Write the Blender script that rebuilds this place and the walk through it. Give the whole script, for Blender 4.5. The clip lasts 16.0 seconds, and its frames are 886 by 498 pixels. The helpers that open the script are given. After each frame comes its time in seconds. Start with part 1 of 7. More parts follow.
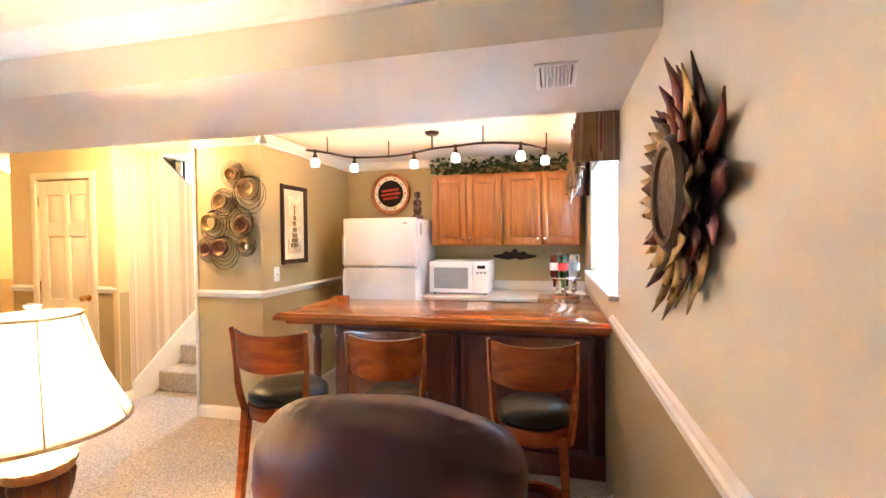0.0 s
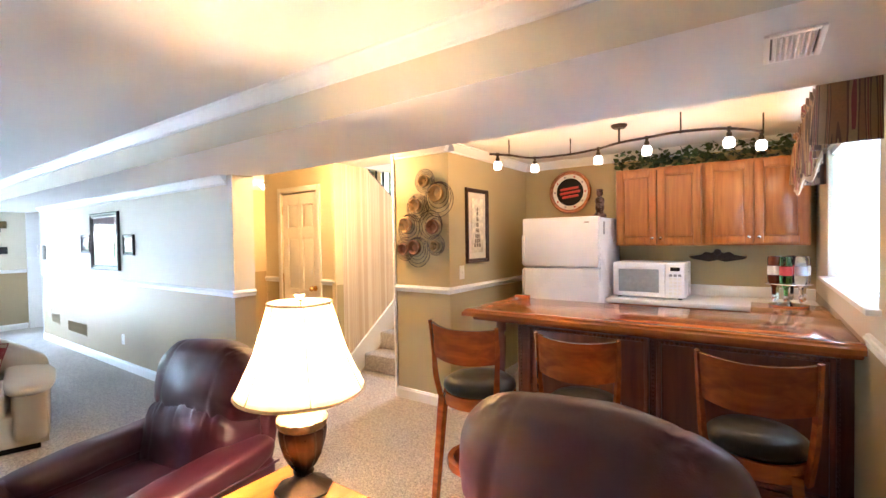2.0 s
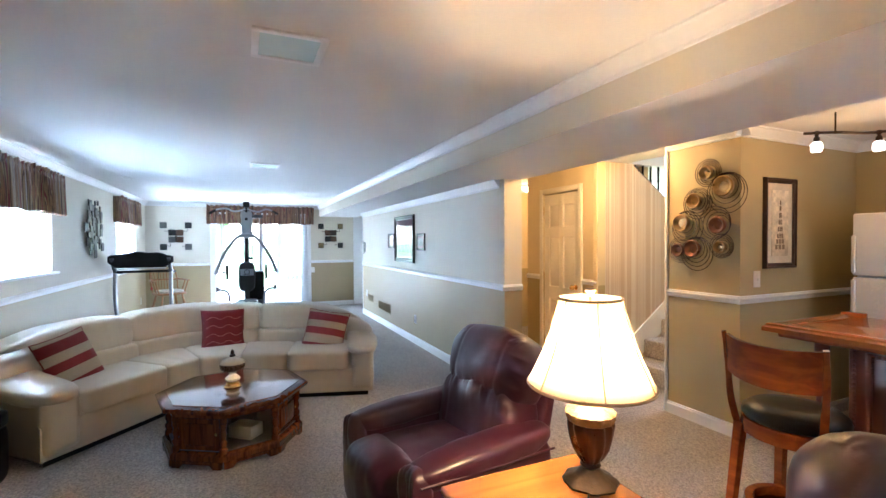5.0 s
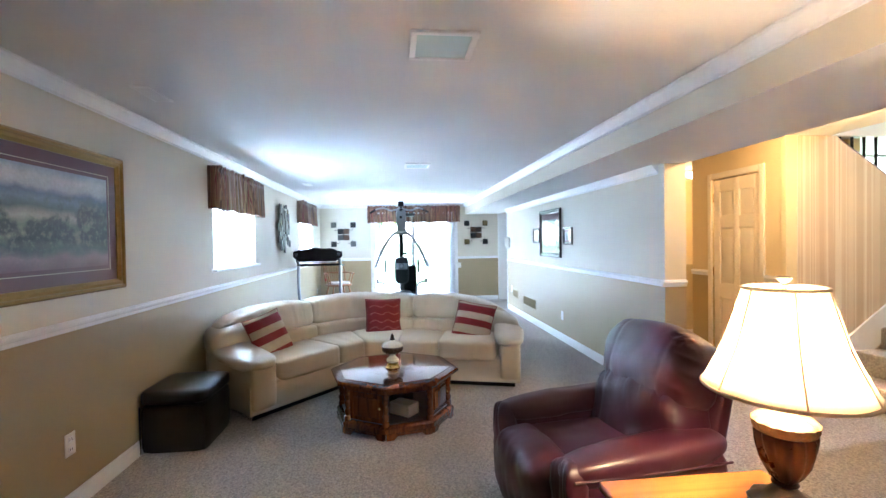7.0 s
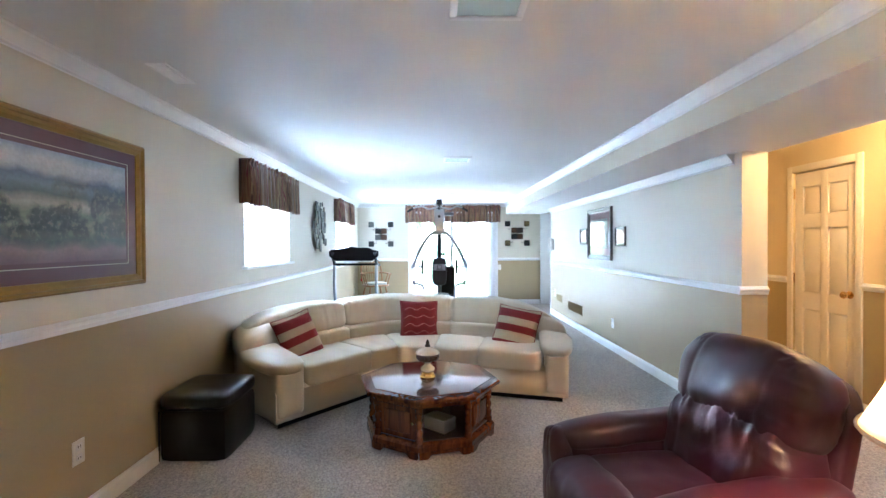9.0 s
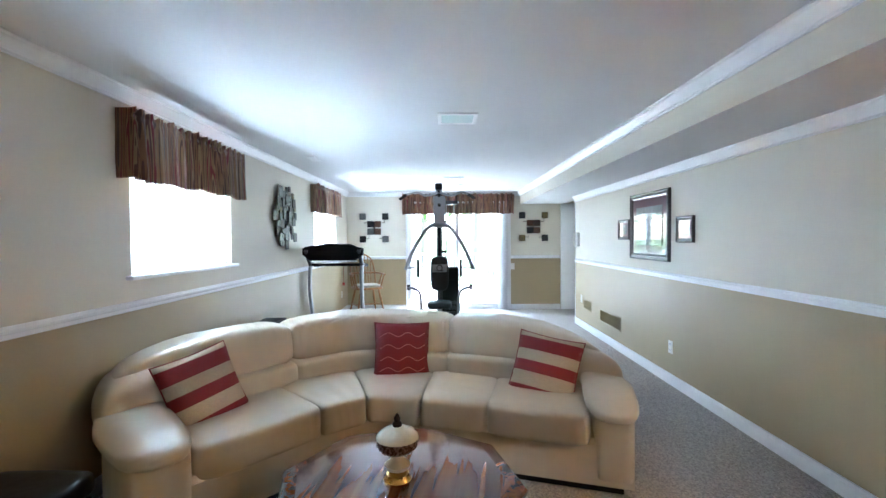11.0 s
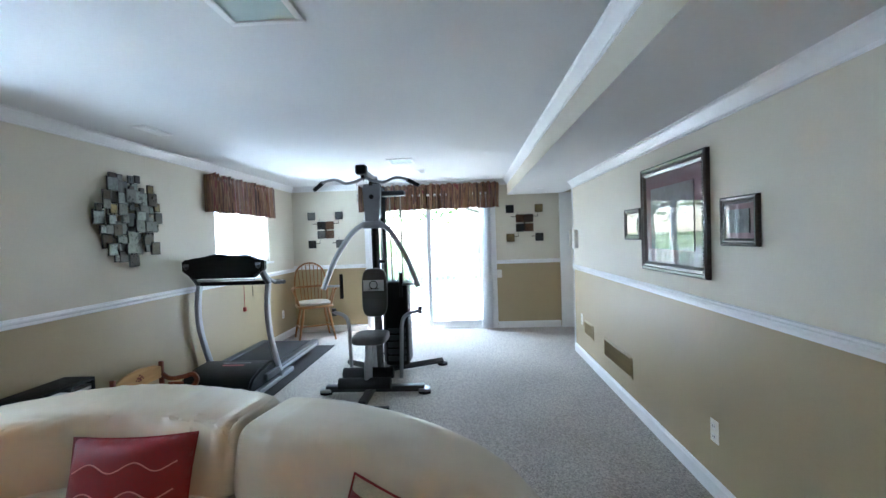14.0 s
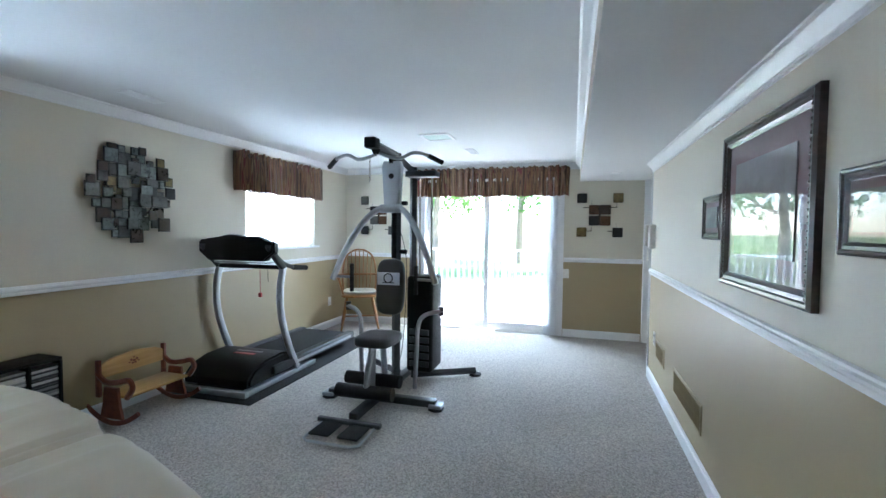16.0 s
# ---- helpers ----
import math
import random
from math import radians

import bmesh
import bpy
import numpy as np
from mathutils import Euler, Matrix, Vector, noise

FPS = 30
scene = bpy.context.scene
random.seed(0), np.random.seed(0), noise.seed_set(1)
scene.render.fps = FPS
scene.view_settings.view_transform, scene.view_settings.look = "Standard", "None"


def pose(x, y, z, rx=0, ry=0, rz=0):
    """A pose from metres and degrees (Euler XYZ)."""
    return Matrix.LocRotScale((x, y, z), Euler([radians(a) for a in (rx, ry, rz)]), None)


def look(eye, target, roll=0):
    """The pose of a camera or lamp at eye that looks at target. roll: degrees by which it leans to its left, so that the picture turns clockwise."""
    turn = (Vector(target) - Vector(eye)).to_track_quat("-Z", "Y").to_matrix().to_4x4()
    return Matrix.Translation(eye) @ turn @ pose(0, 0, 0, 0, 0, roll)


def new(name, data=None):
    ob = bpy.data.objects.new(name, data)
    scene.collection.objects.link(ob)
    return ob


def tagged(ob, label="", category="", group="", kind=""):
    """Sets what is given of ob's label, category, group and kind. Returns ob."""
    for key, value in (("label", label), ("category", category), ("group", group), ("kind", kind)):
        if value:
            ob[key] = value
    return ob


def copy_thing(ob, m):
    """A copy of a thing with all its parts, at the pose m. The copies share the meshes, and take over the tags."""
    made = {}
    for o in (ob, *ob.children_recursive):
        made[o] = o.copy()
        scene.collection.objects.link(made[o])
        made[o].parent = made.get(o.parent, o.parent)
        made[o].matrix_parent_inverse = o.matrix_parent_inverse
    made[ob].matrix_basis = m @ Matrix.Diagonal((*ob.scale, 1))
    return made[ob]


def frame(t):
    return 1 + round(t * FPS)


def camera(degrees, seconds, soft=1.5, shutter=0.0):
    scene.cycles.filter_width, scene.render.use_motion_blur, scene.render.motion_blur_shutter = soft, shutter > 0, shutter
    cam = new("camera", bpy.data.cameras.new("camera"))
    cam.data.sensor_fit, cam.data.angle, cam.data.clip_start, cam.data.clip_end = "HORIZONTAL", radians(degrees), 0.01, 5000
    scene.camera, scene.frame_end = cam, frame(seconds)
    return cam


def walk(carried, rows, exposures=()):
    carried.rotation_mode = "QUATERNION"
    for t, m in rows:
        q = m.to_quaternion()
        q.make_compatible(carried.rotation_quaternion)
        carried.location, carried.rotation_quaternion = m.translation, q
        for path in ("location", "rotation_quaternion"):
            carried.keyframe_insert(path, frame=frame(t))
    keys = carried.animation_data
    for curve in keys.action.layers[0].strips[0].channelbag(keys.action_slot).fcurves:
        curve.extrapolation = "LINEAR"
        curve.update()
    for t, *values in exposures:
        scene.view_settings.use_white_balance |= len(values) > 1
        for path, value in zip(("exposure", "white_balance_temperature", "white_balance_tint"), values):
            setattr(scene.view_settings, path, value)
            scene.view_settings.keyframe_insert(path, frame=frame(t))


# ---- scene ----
cam = camera(89.3, 16.0)
PATH = [
    (0, (0.1, 0.238, 1.393), (-0.378, 2.18, 1.343), -0.5),
    (0.5, (0.096, 0.235, 1.405), (-0.552, 2.126, 1.348), -0.9),
    (1, (0.073, 0.217, 1.402), (-0.746, 2.041, 1.349), -0.9),
    (1.5, (0.047, 0.195, 1.402), (-0.942, 1.933, 1.352), -1.0),
    (2, (0.031, 0.18, 1.402), (-1.123, 1.813, 1.357), -0.9),
    (2.5, (0.009, 0.164, 1.398), (-1.294, 1.68, 1.359), -0.7),
    (3, (-0.009, 0.128, 1.411), (-1.449, 1.515, 1.368), -0.6),
    (3.5, (-0.015, 0.11, 1.411), (-1.578, 1.358, 1.367), -0.4),
    (4, (-0.02, 0.095, 1.405), (-1.687, 1.2, 1.364), -0.4),
    (4.5, (-0.034, 0.073, 1.405), (-1.787, 1.035, 1.365), -0.3),
    (5, (-0.033, 0.052, 1.392), (-1.86, 0.863, 1.36), -0.3),
    (5.2, (-0.043, 0.042, 1.386), (-1.895, 0.797, 1.356), -0.3),
    (7.3, (-0.035, 0.02, 1.348), (-2.029, 0.165, 1.311), -1.1),
    (7.5, (-0.034, 0.021, 1.347), (-2.03, 0.14, 1.309), -1.2),
    (8, (-0.046, 0.015, 1.332), (-2.044, 0.106, 1.298), -1.2),
    (8.5, (-0.137, 0.013, 1.322), (-2.136, 0.076, 1.298), -0.7),
    (9, (-0.361, 0.03, 1.316), (-2.361, 0.063, 1.293), -0.3),
    (9.2, (-0.465, 0.047, 1.328), (-2.465, 0.068, 1.299), -0.1),
    (11.3, (-1.979, 0.195, 1.326), (-3.978, 0.186, 1.279), -0.4),
    (11.5, (-2.112, 0.222, 1.333), (-4.112, 0.217, 1.286), -0.3),
    (12, (-2.429, 0.288, 1.331), (-4.428, 0.32, 1.295), -0.5),
    (12.5, (-2.706, 0.417, 1.339), (-4.705, 0.46, 1.313), -1.0),
    (13, (-2.968, 0.577, 1.339), (-4.968, 0.608, 1.321), -1.5),
    (13.5, (-3.237, 0.78, 1.352), (-5.237, 0.757, 1.319), -1.9),
    (14, (-3.473, 0.971, 1.36), (-5.469, 0.859, 1.309), -1.9),
    (14.5, (-3.685, 1.139, 1.367), (-5.671, 0.917, 1.305), -1.5),
    (15, (-3.893, 1.277, 1.357), (-5.865, 0.949, 1.284), -0.8),
    (15.5, (-4.08, 1.397, 1.346), (-6.03, 0.958, 1.266), -0.0),
    (16, (-4.247, 1.5, 1.332), (-6.166, 0.943, 1.248), 0.6),
]
walk(cam, [(t, look(eye, target, roll)) for t, eye, target, roll in PATH], [(0, 5.35, 5300, 13), (3, 4.72, 5120, 13), (5, 4.3, 5050, 12), (8, 4.72, 4950, 11), (9.2, 4.7, 5050, 11), (11.3, 4.15, 5350, 11), (12.5, 3.9, 5450, 10), (16, 3.5, 5450, 10)])

# ---- light ----
world = bpy.data.worlds.new("world")
scene.world = world
world.use_nodes = True
_nt = world.node_tree
_sky = _nt.nodes.new("ShaderNodeTexSky")
_sky.sky_type, _sky.sun_disc = "NISHITA", False
_sky.sun_elevation, _sky.sun_rotation = radians(48), radians(190)
_nt.links.new(_sky.outputs[0], _nt.nodes["Background"].inputs[0])
_nt.nodes["Background"].inputs[1].default_value = 0.15


def lamp(name, kind, energy, m, color=(1, 1, 1), size=0.1, size_y=None):
    data = bpy.data.lights.new(name, kind)
    data.energy, data.color = energy if kind == "SUN" else energy * 0.5, color
    if kind == "AREA":
        data.shape, data.size, data.size_y = "RECTANGLE", size, size_y or size
    elif kind == "SUN":
        data.angle = size
    else:
        data.shadow_soft_size = size
    ob = new(name, data)
    ob.matrix_world = m
    return ob


WARM, DAY = (1.0, 0.60, 0.26), (0.78, 0.92, 1.0)
lamp("sun", "SUN", 4.5, look((-1, 6, 8), (0, 0.9, 0)), (1.0, 0.95, 0.88), radians(0.5))
# sky light in the two window openings of the south wall, the kitchen window and the sliding door
lamp("window_light", "AREA", 25, look((-4.97, -1.80, 1.55), (-4.97, 2, 1.35)), DAY, 1.18, 0.82)
lamp("window_light", "AREA", 25, look((-8.64, -1.80, 1.55), (-8.64, 2, 1.35)), DAY, 1.18, 0.82)
lamp("window_light", "AREA", 3.5, look((0.52, 3.2, 1.52), (-2, 3.2, 1.4)), DAY, 1.45, 0.76)
lamp("doorway_sky_light", "AREA", 32, look((-10.75, 0.42, 2.45), (-6.0, 0.42, 0.2)), DAY, 1.7, 0.7)
lamp("hall_bulb", "POINT", 4.2, pose(-2.99, 2.86, 2.07), (1.0, 0.51, 0.13), 0.06)
lamp("side_room_bulb", "POINT", 4.0, pose(-5.4, 3.8, 2.05), (1.0, 0.51, 0.13), 0.06)
lamp("stair_light", "AREA", 8, look((-3.0, 6.2, 3.9), (-3.0, 4.4, 1.5)), (0.75, 0.85, 1.0), 0.7, 0.7)

# ---- helpers ----
XR, YL, YG, XF, ZC, ZS = 0.388, -1.66, 2.19, -10.11, 2.185, 1.955
SN, SF = 1.565, 2.375
RAIL = 0.95


def mat(name, col, rough=0.5, metal=0.0, grain=(40, 0.08), stain=(1.5, 0.06), bump=(200, 0.05), spec=0.5, coat=0.0, stretch=(1, 1, 1), island=0.0, extra=None):
    m = bpy.data.materials.new(name)
    m.use_nodes = True
    nt = m.node_tree
    b = nt.nodes["Principled BSDF"]
    b.inputs["Roughness"].default_value, b.inputs["Metallic"].default_value = rough, metal
    b.inputs["Specular IOR Level"].default_value, b.inputs["Coat Weight"].default_value = spec, coat
    tc = nt.nodes.new("ShaderNodeTexCoord")
    mp = nt.nodes.new("ShaderNodeMapping")
    mp.inputs["Scale"].default_value = stretch
    nt.links.new(tc.outputs["Object"], mp.inputs["Vector"])
    last = None
    total = None
    for scale, amount in (grain, stain):
        n = nt.nodes.new("ShaderNodeTexNoise")
        n.inputs["Scale"].default_value, n.inputs["Detail"].default_value = scale, 4
        nt.links.new(mp.outputs[0], n.inputs["Vector"])
        r = nt.nodes.new("ShaderNodeMapRange")
        r.inputs["From Min"].default_value, r.inputs["From Max"].default_value = 0.3, 0.7
        r.inputs["To Min"].default_value, r.inputs["To Max"].default_value = 1 - amount, 1 + amount
        nt.links.new(n.outputs["Fac"], r.inputs["Value"])
        if total is None:
            total = r.outputs[0]
        else:
            k = nt.nodes.new("ShaderNodeMath")
            k.operation = "MULTIPLY"
            nt.links.new(total, k.inputs[0]), nt.links.new(r.outputs[0], k.inputs[1])
            total = k.outputs[0]
    v = nt.nodes.new("ShaderNodeVectorMath")
    v.operation = "SCALE"
    v.inputs[0].default_value = col
    nt.links.new(total, v.inputs["Scale"])
    nt.links.new(v.outputs[0], b.inputs["Base Color"])
    rr = nt.nodes.new("ShaderNodeMath")
    rr.operation = "MULTIPLY"
    rr.inputs[1].default_value = rough
    nt.links.new(total, rr.inputs[0]), nt.links.new(rr.outputs[0], b.inputs["Roughness"])
    if bump[1]:
        n = nt.nodes.new("ShaderNodeTexNoise")
        n.inputs["Scale"].default_value, n.inputs["Detail"].default_value = bump[0], 3
        nt.links.new(mp.outputs[0], n.inputs["Vector"])
        bp = nt.nodes.new("ShaderNodeBump")
        bp.inputs["Strength"].default_value, bp.inputs["Distance"].default_value = bump[1], 0.01
        nt.links.new(n.outputs["Fac"], bp.inputs["Height"])
        nt.links.new(bp.outputs[0], b.inputs["Normal"])
    return m


def wood(name, dark, light, rough=0.3, axis=0, scale=9.0, coat=0.3):
    """Grain lines along one axis."""
    m = bpy.data.materials.new(name)
    m.use_nodes = True
    nt = m.node_tree
    b = nt.nodes["Principled BSDF"]
    b.inputs["Roughness"].default_value, b.inputs["Coat Weight"].default_value = rough, coat
    b.inputs["Coat Roughness"].default_value = 0.12
    tc = nt.nodes.new("ShaderNodeTexCoord")
    mp = nt.nodes.new("ShaderNodeMapping")
    s = [scale * 1.6] * 3
    s[axis] = scale * 0.12
    mp.inputs["Scale"].default_value = s
    oi = nt.nodes.new("ShaderNodeObjectInfo")
    ml = nt.nodes.new("ShaderNodeVectorMath")
    ml.operation = "ADD"
    nt.links.new(tc.outputs["Object"], ml.inputs[0]), nt.links.new(oi.outputs["Random"], ml.inputs[1])
    nt.links.new(ml.outputs[0], mp.inputs["Vector"])
    n = nt.nodes.new("ShaderNodeTexNoise")
    n.inputs["Scale"].default_value, n.inputs["Detail"].default_value, n.inputs["Distortion"].default_value = 2.2, 7, 0.7
    nt.links.new(mp.outputs[0], n.inputs["Vector"])
    cr = nt.nodes.new("ShaderNodeValToRGB")
    cr.color_ramp.elements[0].position, cr.color_ramp.elements[1].position = 0.32, 0.68
    cr.color_ramp.elements[0].color, cr.color_ramp.elements[1].color = (*dark, 1), (*light, 1)
    nt.links.new(n.outputs["Fac"], cr.inputs[0]), nt.links.new(cr.outputs[0], b.inputs["Base Color"])
    bp = nt.nodes.new("ShaderNodeBump")
    bp.inputs["Strength"].default_value, bp.inputs["Distance"].default_value = 0.08, 0.004
    nt.links.new(n.outputs["Fac"], bp.inputs["Height"]), nt.links.new(bp.outputs[0], b.inputs["Normal"])
    return m


def leather(name, col, rough=0.38):
    m = mat(name, col, rough, grain=(14, 0.025), stain=(3, 0.035), bump=(0, 0), coat=0.1, spec=0.5)
    nt = m.node_tree
    b = nt.nodes["Principled BSDF"]
    tc = nt.nodes.new("ShaderNodeTexCoord")
    v = nt.nodes.new("ShaderNodeTexVoronoi")
    v.inputs["Scale"].default_value = 260
    w = nt.nodes.new("ShaderNodeTexNoise")
    w.inputs["Scale"].default_value, w.inputs["Detail"].default_value, w.inputs["Distortion"].default_value = 7, 3, 1.2
    nt.links.new(tc.outputs["Object"], v.inputs["Vector"]), nt.links.new(tc.outputs["Object"], w.inputs["Vector"])
    a = nt.nodes.new("ShaderNodeMath")
    a.operation, a.inputs[1].default_value = "MULTIPLY_ADD", 0.08
    nt.links.new(v.outputs["Distance"], a.inputs[0]), nt.links.new(w.outputs["Fac"], a.inputs[2])
    bp = nt.nodes.new("ShaderNodeBump")
    bp.inputs["Strength"].default_value, bp.inputs["Distance"].default_value = 0.16, 0.012
    nt.links.new(a.outputs[0], bp.inputs["Height"]), nt.links.new(bp.outputs[0], b.inputs["Normal"])
    return m


def glow(name, col, strength):
    m = bpy.data.materials.new(name)
    m.use_nodes = True
    b = m.node_tree.nodes["Principled BSDF"]
    b.inputs["Base Color"].default_value = (*col, 1)
    b.inputs["Emission Color"].default_value, b.inputs["Emission Strength"].default_value = (*col, 1), strength
    return m


def glass(name, col=(1, 1, 1), rough=0.0):
    m = bpy.data.materials.new(name)
    m.use_nodes = True
    b = m.node_tree.nodes["Principled BSDF"]
    b.inputs["Base Color"].default_value, b.inputs["Roughness"].default_value = (*col, 1), rough
    b.inputs["Transmission Weight"].default_value, b.inputs["IOR"].default_value = 1.0, 1.45
    return m


def cloth_light(name, col, share):
    """Thin cloth or plastic that lets light through."""
    m = mat(name, col, 0.8, grain=(120, 0.05), bump=(400, 0.1))
    nt = m.node_tree
    b, out = nt.nodes["Principled BSDF"], nt.nodes["Material Output"]
    tr = nt.nodes.new("ShaderNodeBsdfTranslucent")
    tr.inputs[0].default_value = (*col, 1)
    mx = nt.nodes.new("ShaderNodeMixShader")
    mx.inputs[0].default_value = share
    nt.links.new(b.outputs[0], mx.inputs[1]), nt.links.new(tr.outputs[0], mx.inputs[2]), nt.links.new(mx.outputs[0], out.inputs[0])
    return m


def finish(bm, smooth):
    bmesh.ops.recalc_face_normals(bm, faces=bm.faces)
    if smooth:
        for f in bm.faces:
            f.smooth = True
        for e in bm.edges:
            if len(e.link_faces) == 2 and e.calc_face_angle(0) > radians(smooth if smooth is not True else 40):
                e.smooth = False


def part(name, bm, material, parent=None, label="", smooth=40, m=None):
    finish(bm, smooth)
    me = bpy.data.meshes.new(name)
    bm.to_mesh(me)
    bm.free()
    for k in (material if isinstance(material, (list, tuple)) else [material]):
        me.materials.append(k)
    ob = new(name, me)
    if parent:
        ob.parent = parent
    if m is not None:
        ob.matrix_basis = m
    if label:
        ob["label"] = label
    return ob


def thing(name, m, label, category, group=""):
    ob = new(name)
    ob.matrix_basis = m
    ob.empty_display_size = 0.05
    return tagged(ob, label, category, group)


def structure(ob, label="", category=""):
    return tagged(ob, label, category, kind="structure")


def box(bm, lo, hi, bevel=0.0, seg=2, m=None):
    c = [(a + b) / 2 for a, b in zip(lo, hi)]
    s = [abs(b - a) for a, b in zip(lo, hi)]
    vs = bmesh.ops.create_cube(bm, size=1.0)["verts"]
    for v in vs:
        v.co = Vector((c[0] + v.co.x * s[0], c[1] + v.co.y * s[1], c[2] + v.co.z * s[2]))
    if bevel:
        es = {e for v in vs for e in v.link_edges}
        out = bmesh.ops.bevel(bm, geom=list(es), offset=bevel, segments=seg, affect="EDGES", profile=0.5)
        vs = list({v for f in out["faces"] for v in f.verts} | {v for v in vs if v.is_valid})
    if m is not None:
        for v in vs:
            v.co = m @ v.co
    return vs


def boxed(lo, hi, bevel=0.0, seg=2, m=None):
    bm = bmesh.new()
    box(bm, lo, hi, bevel, seg, m)
    return bm


def lathe(prof, n=24, m=None, bm=None, wob=None):
    """prof: (radius, z) from bottom to top; wob(angle, z) scales the radius."""
    bm = bm or bmesh.new()
    rings = []
    for r, z in prof:
        ring = []
        for i in range(n):
            a = 2 * math.pi * i / n
            k = r * (wob(a, z) if wob else 1)
            p = Vector((k * math.cos(a), k * math.sin(a), z))
            ring.append(bm.verts.new(m @ p if m is not None else p))
        rings.append(ring)
    for a, b in zip(rings, rings[1:]):
        for i in range(n):
            bm.faces.new((a[i], a[(i + 1) % n], b[(i + 1) % n], b[i]))
    if prof[0][0] > 1e-4:
        bm.faces.new(rings[0][::-1])
    if prof[-1][0] > 1e-4:
        bm.faces.new(rings[-1])
    return bm


def spline(pts, n=8):
    pts = [Vector(p) for p in pts]
    out = []
    for i in range(len(pts) - 1):
        p0, p1, p2, p3 = pts[max(i - 1, 0)], pts[i], pts[i + 1], pts[min(i + 2, len(pts) - 1)]
        for k in range(n):
            t = k / n
            out.append(0.5 * ((2 * p1) + (p2 - p0) * t + (2 * p0 - 5 * p1 + 4 * p2 - p3) * t * t + (3 * p1 - p0 - 3 * p2 + p3) * t ** 3))
    out.append(pts[-1])
    return out


def tube(pts, r, n=10, bm=None, caps=True, flat=1.0):
    """A round bar along points; r may be a number or a list; flat squeezes it across."""
    bm = bm or bmesh.new()
    pts = [Vector(p) for p in pts]
    rings, up = [], None
    for i, p in enumerate(pts):
        d = (pts[min(i + 1, len(pts) - 1)] - pts[max(i - 1, 0)]).normalized()
        if up is None:
            up = Vector((0, 0, 1)) if abs(d.z) < 0.9 else Vector((0, 1, 0))
        a = d.cross(up).normalized()
        up = a.cross(d).normalized()
        k = r[i] if isinstance(r, (list, tuple)) else r
        rings.append([bm.verts.new(p + a * (k * flat * math.cos(2 * math.pi * j / n)) + up * (k * math.sin(2 * math.pi * j / n))) for j in range(n)])
    for a, b in zip(rings, rings[1:]):
        for j in range(n):
            bm.faces.new((a[j], a[(j + 1) % n], b[(j + 1) % n], b[j]))
    if caps:
        bm.faces.new(rings[0][::-1]), bm.faces.new(rings[-1])
    return bm


def extrude_poly(pts, thick, bm=None, m=None, bevel=0.0):
    """A flat outline in x, z pushed along y."""
    bm = bm or bmesh.new()
    lo = [bm.verts.new((p[0], -thick / 2, p[1])) for p in pts]
    hi = [bm.verts.new((p[0], thick / 2, p[1])) for p in pts]
    fs = [bm.faces.new(lo), bm.faces.new(hi[::-1])]
    n = len(pts)
    for i in range(n):
        fs.append(bm.faces.new((lo[i], hi[i], hi[(i + 1) % n], lo[(i + 1) % n])))
    vs = lo + hi
    if bevel:
        es = [e for e in fs[0].edges] + [e for e in fs[1].edges]
        out = bmesh.ops.bevel(bm, geom=es, offset=bevel, segments=2, affect="EDGES")
        vs = list({v for f in out["faces"] for v in f.verts} | {v for v in vs if v.is_valid})
    if m is not None:
        for v in vs:
            v.co = m @ v.co
    return bm


def cushion(size, puff=0.25, n=10, m=None, power=4.0, wrinkle=0.0, bm=None, seed=0.0, swell=0.15):
    """A stuffed block: a rounded box whose faces swell."""
    bm = bm or bmesh.new()
    start = len(bm.verts)
    t = bmesh.new()
    bmesh.ops.create_cube(t, size=2.0)
    bmesh.ops.subdivide_edges(t, edges=t.edges[:], cuts=n, use_grid_fill=True)
    index = {}
    for v in t.verts:
        p = v.co
        l = (abs(p.x) ** power + abs(p.y) ** power + abs(p.z) ** power) ** (1 / power)
        q = p / l
        w = 1 + swell * (1 - min(1, abs(q.x)) ** 2) * (1 - min(1, abs(q.y)) ** 2) + swell * (1 - q.y ** 2) * (1 - q.z ** 2) * 0.6 + swell * (1 - q.x ** 2) * (1 - q.z ** 2) * 0.6
        q = Vector((q.x * size[0] / 2, q.y * size[1] / 2, q.z * size[2] / 2)) * (w / (1 + swell * 0.5))
        if wrinkle:
            q += q.normalized() * wrinkle * noise.noise(q * 9 + Vector((seed, seed, 0)))
        index[v.index] = bm.verts.new(m @ q if m is not None else q)
    for f in t.faces:
        bm.faces.new([index[v.index] for v in f.verts])
    t.free()
    return bm


def wall(name, axis, c0, c1, a0, a1, z0, z1, upper, lower, holes=(), split=RAIL):
    """A wall between the planes c0 and c1 of an axis, from a0 to a1 along the other, with openings (a, a, z, z) that go through it."""
    bm = bmesh.new()
    As = sorted({a0, a1, *[h[0] for h in holes], *[h[1] for h in holes]})
    Zs = sorted({z0, z1, *([split] if z0 < split < z1 else []), *[h[2] for h in holes], *[h[3] for h in holes]})
    for i in range(len(As) - 1):
        for j in range(len(Zs) - 1):
            am, zm = (As[i] + As[i + 1]) / 2, (Zs[j] + Zs[j + 1]) / 2
            if any(h[0] < am < h[1] and h[2] < zm < h[3] for h in holes):
                continue
            lo, hi = (c0, As[i], Zs[j]), (c1, As[i + 1], Zs[j + 1])
            if axis == "y":
                lo, hi = (As[i], c0, Zs[j]), (As[i + 1], c1, Zs[j + 1])
            vs = box(bm, lo, hi)
            for f in {f for v in vs for f in v.link_faces}:
                f.material_index = 1 if zm < split else 0
    return structure(part(name, bm, [upper, lower], smooth=0))


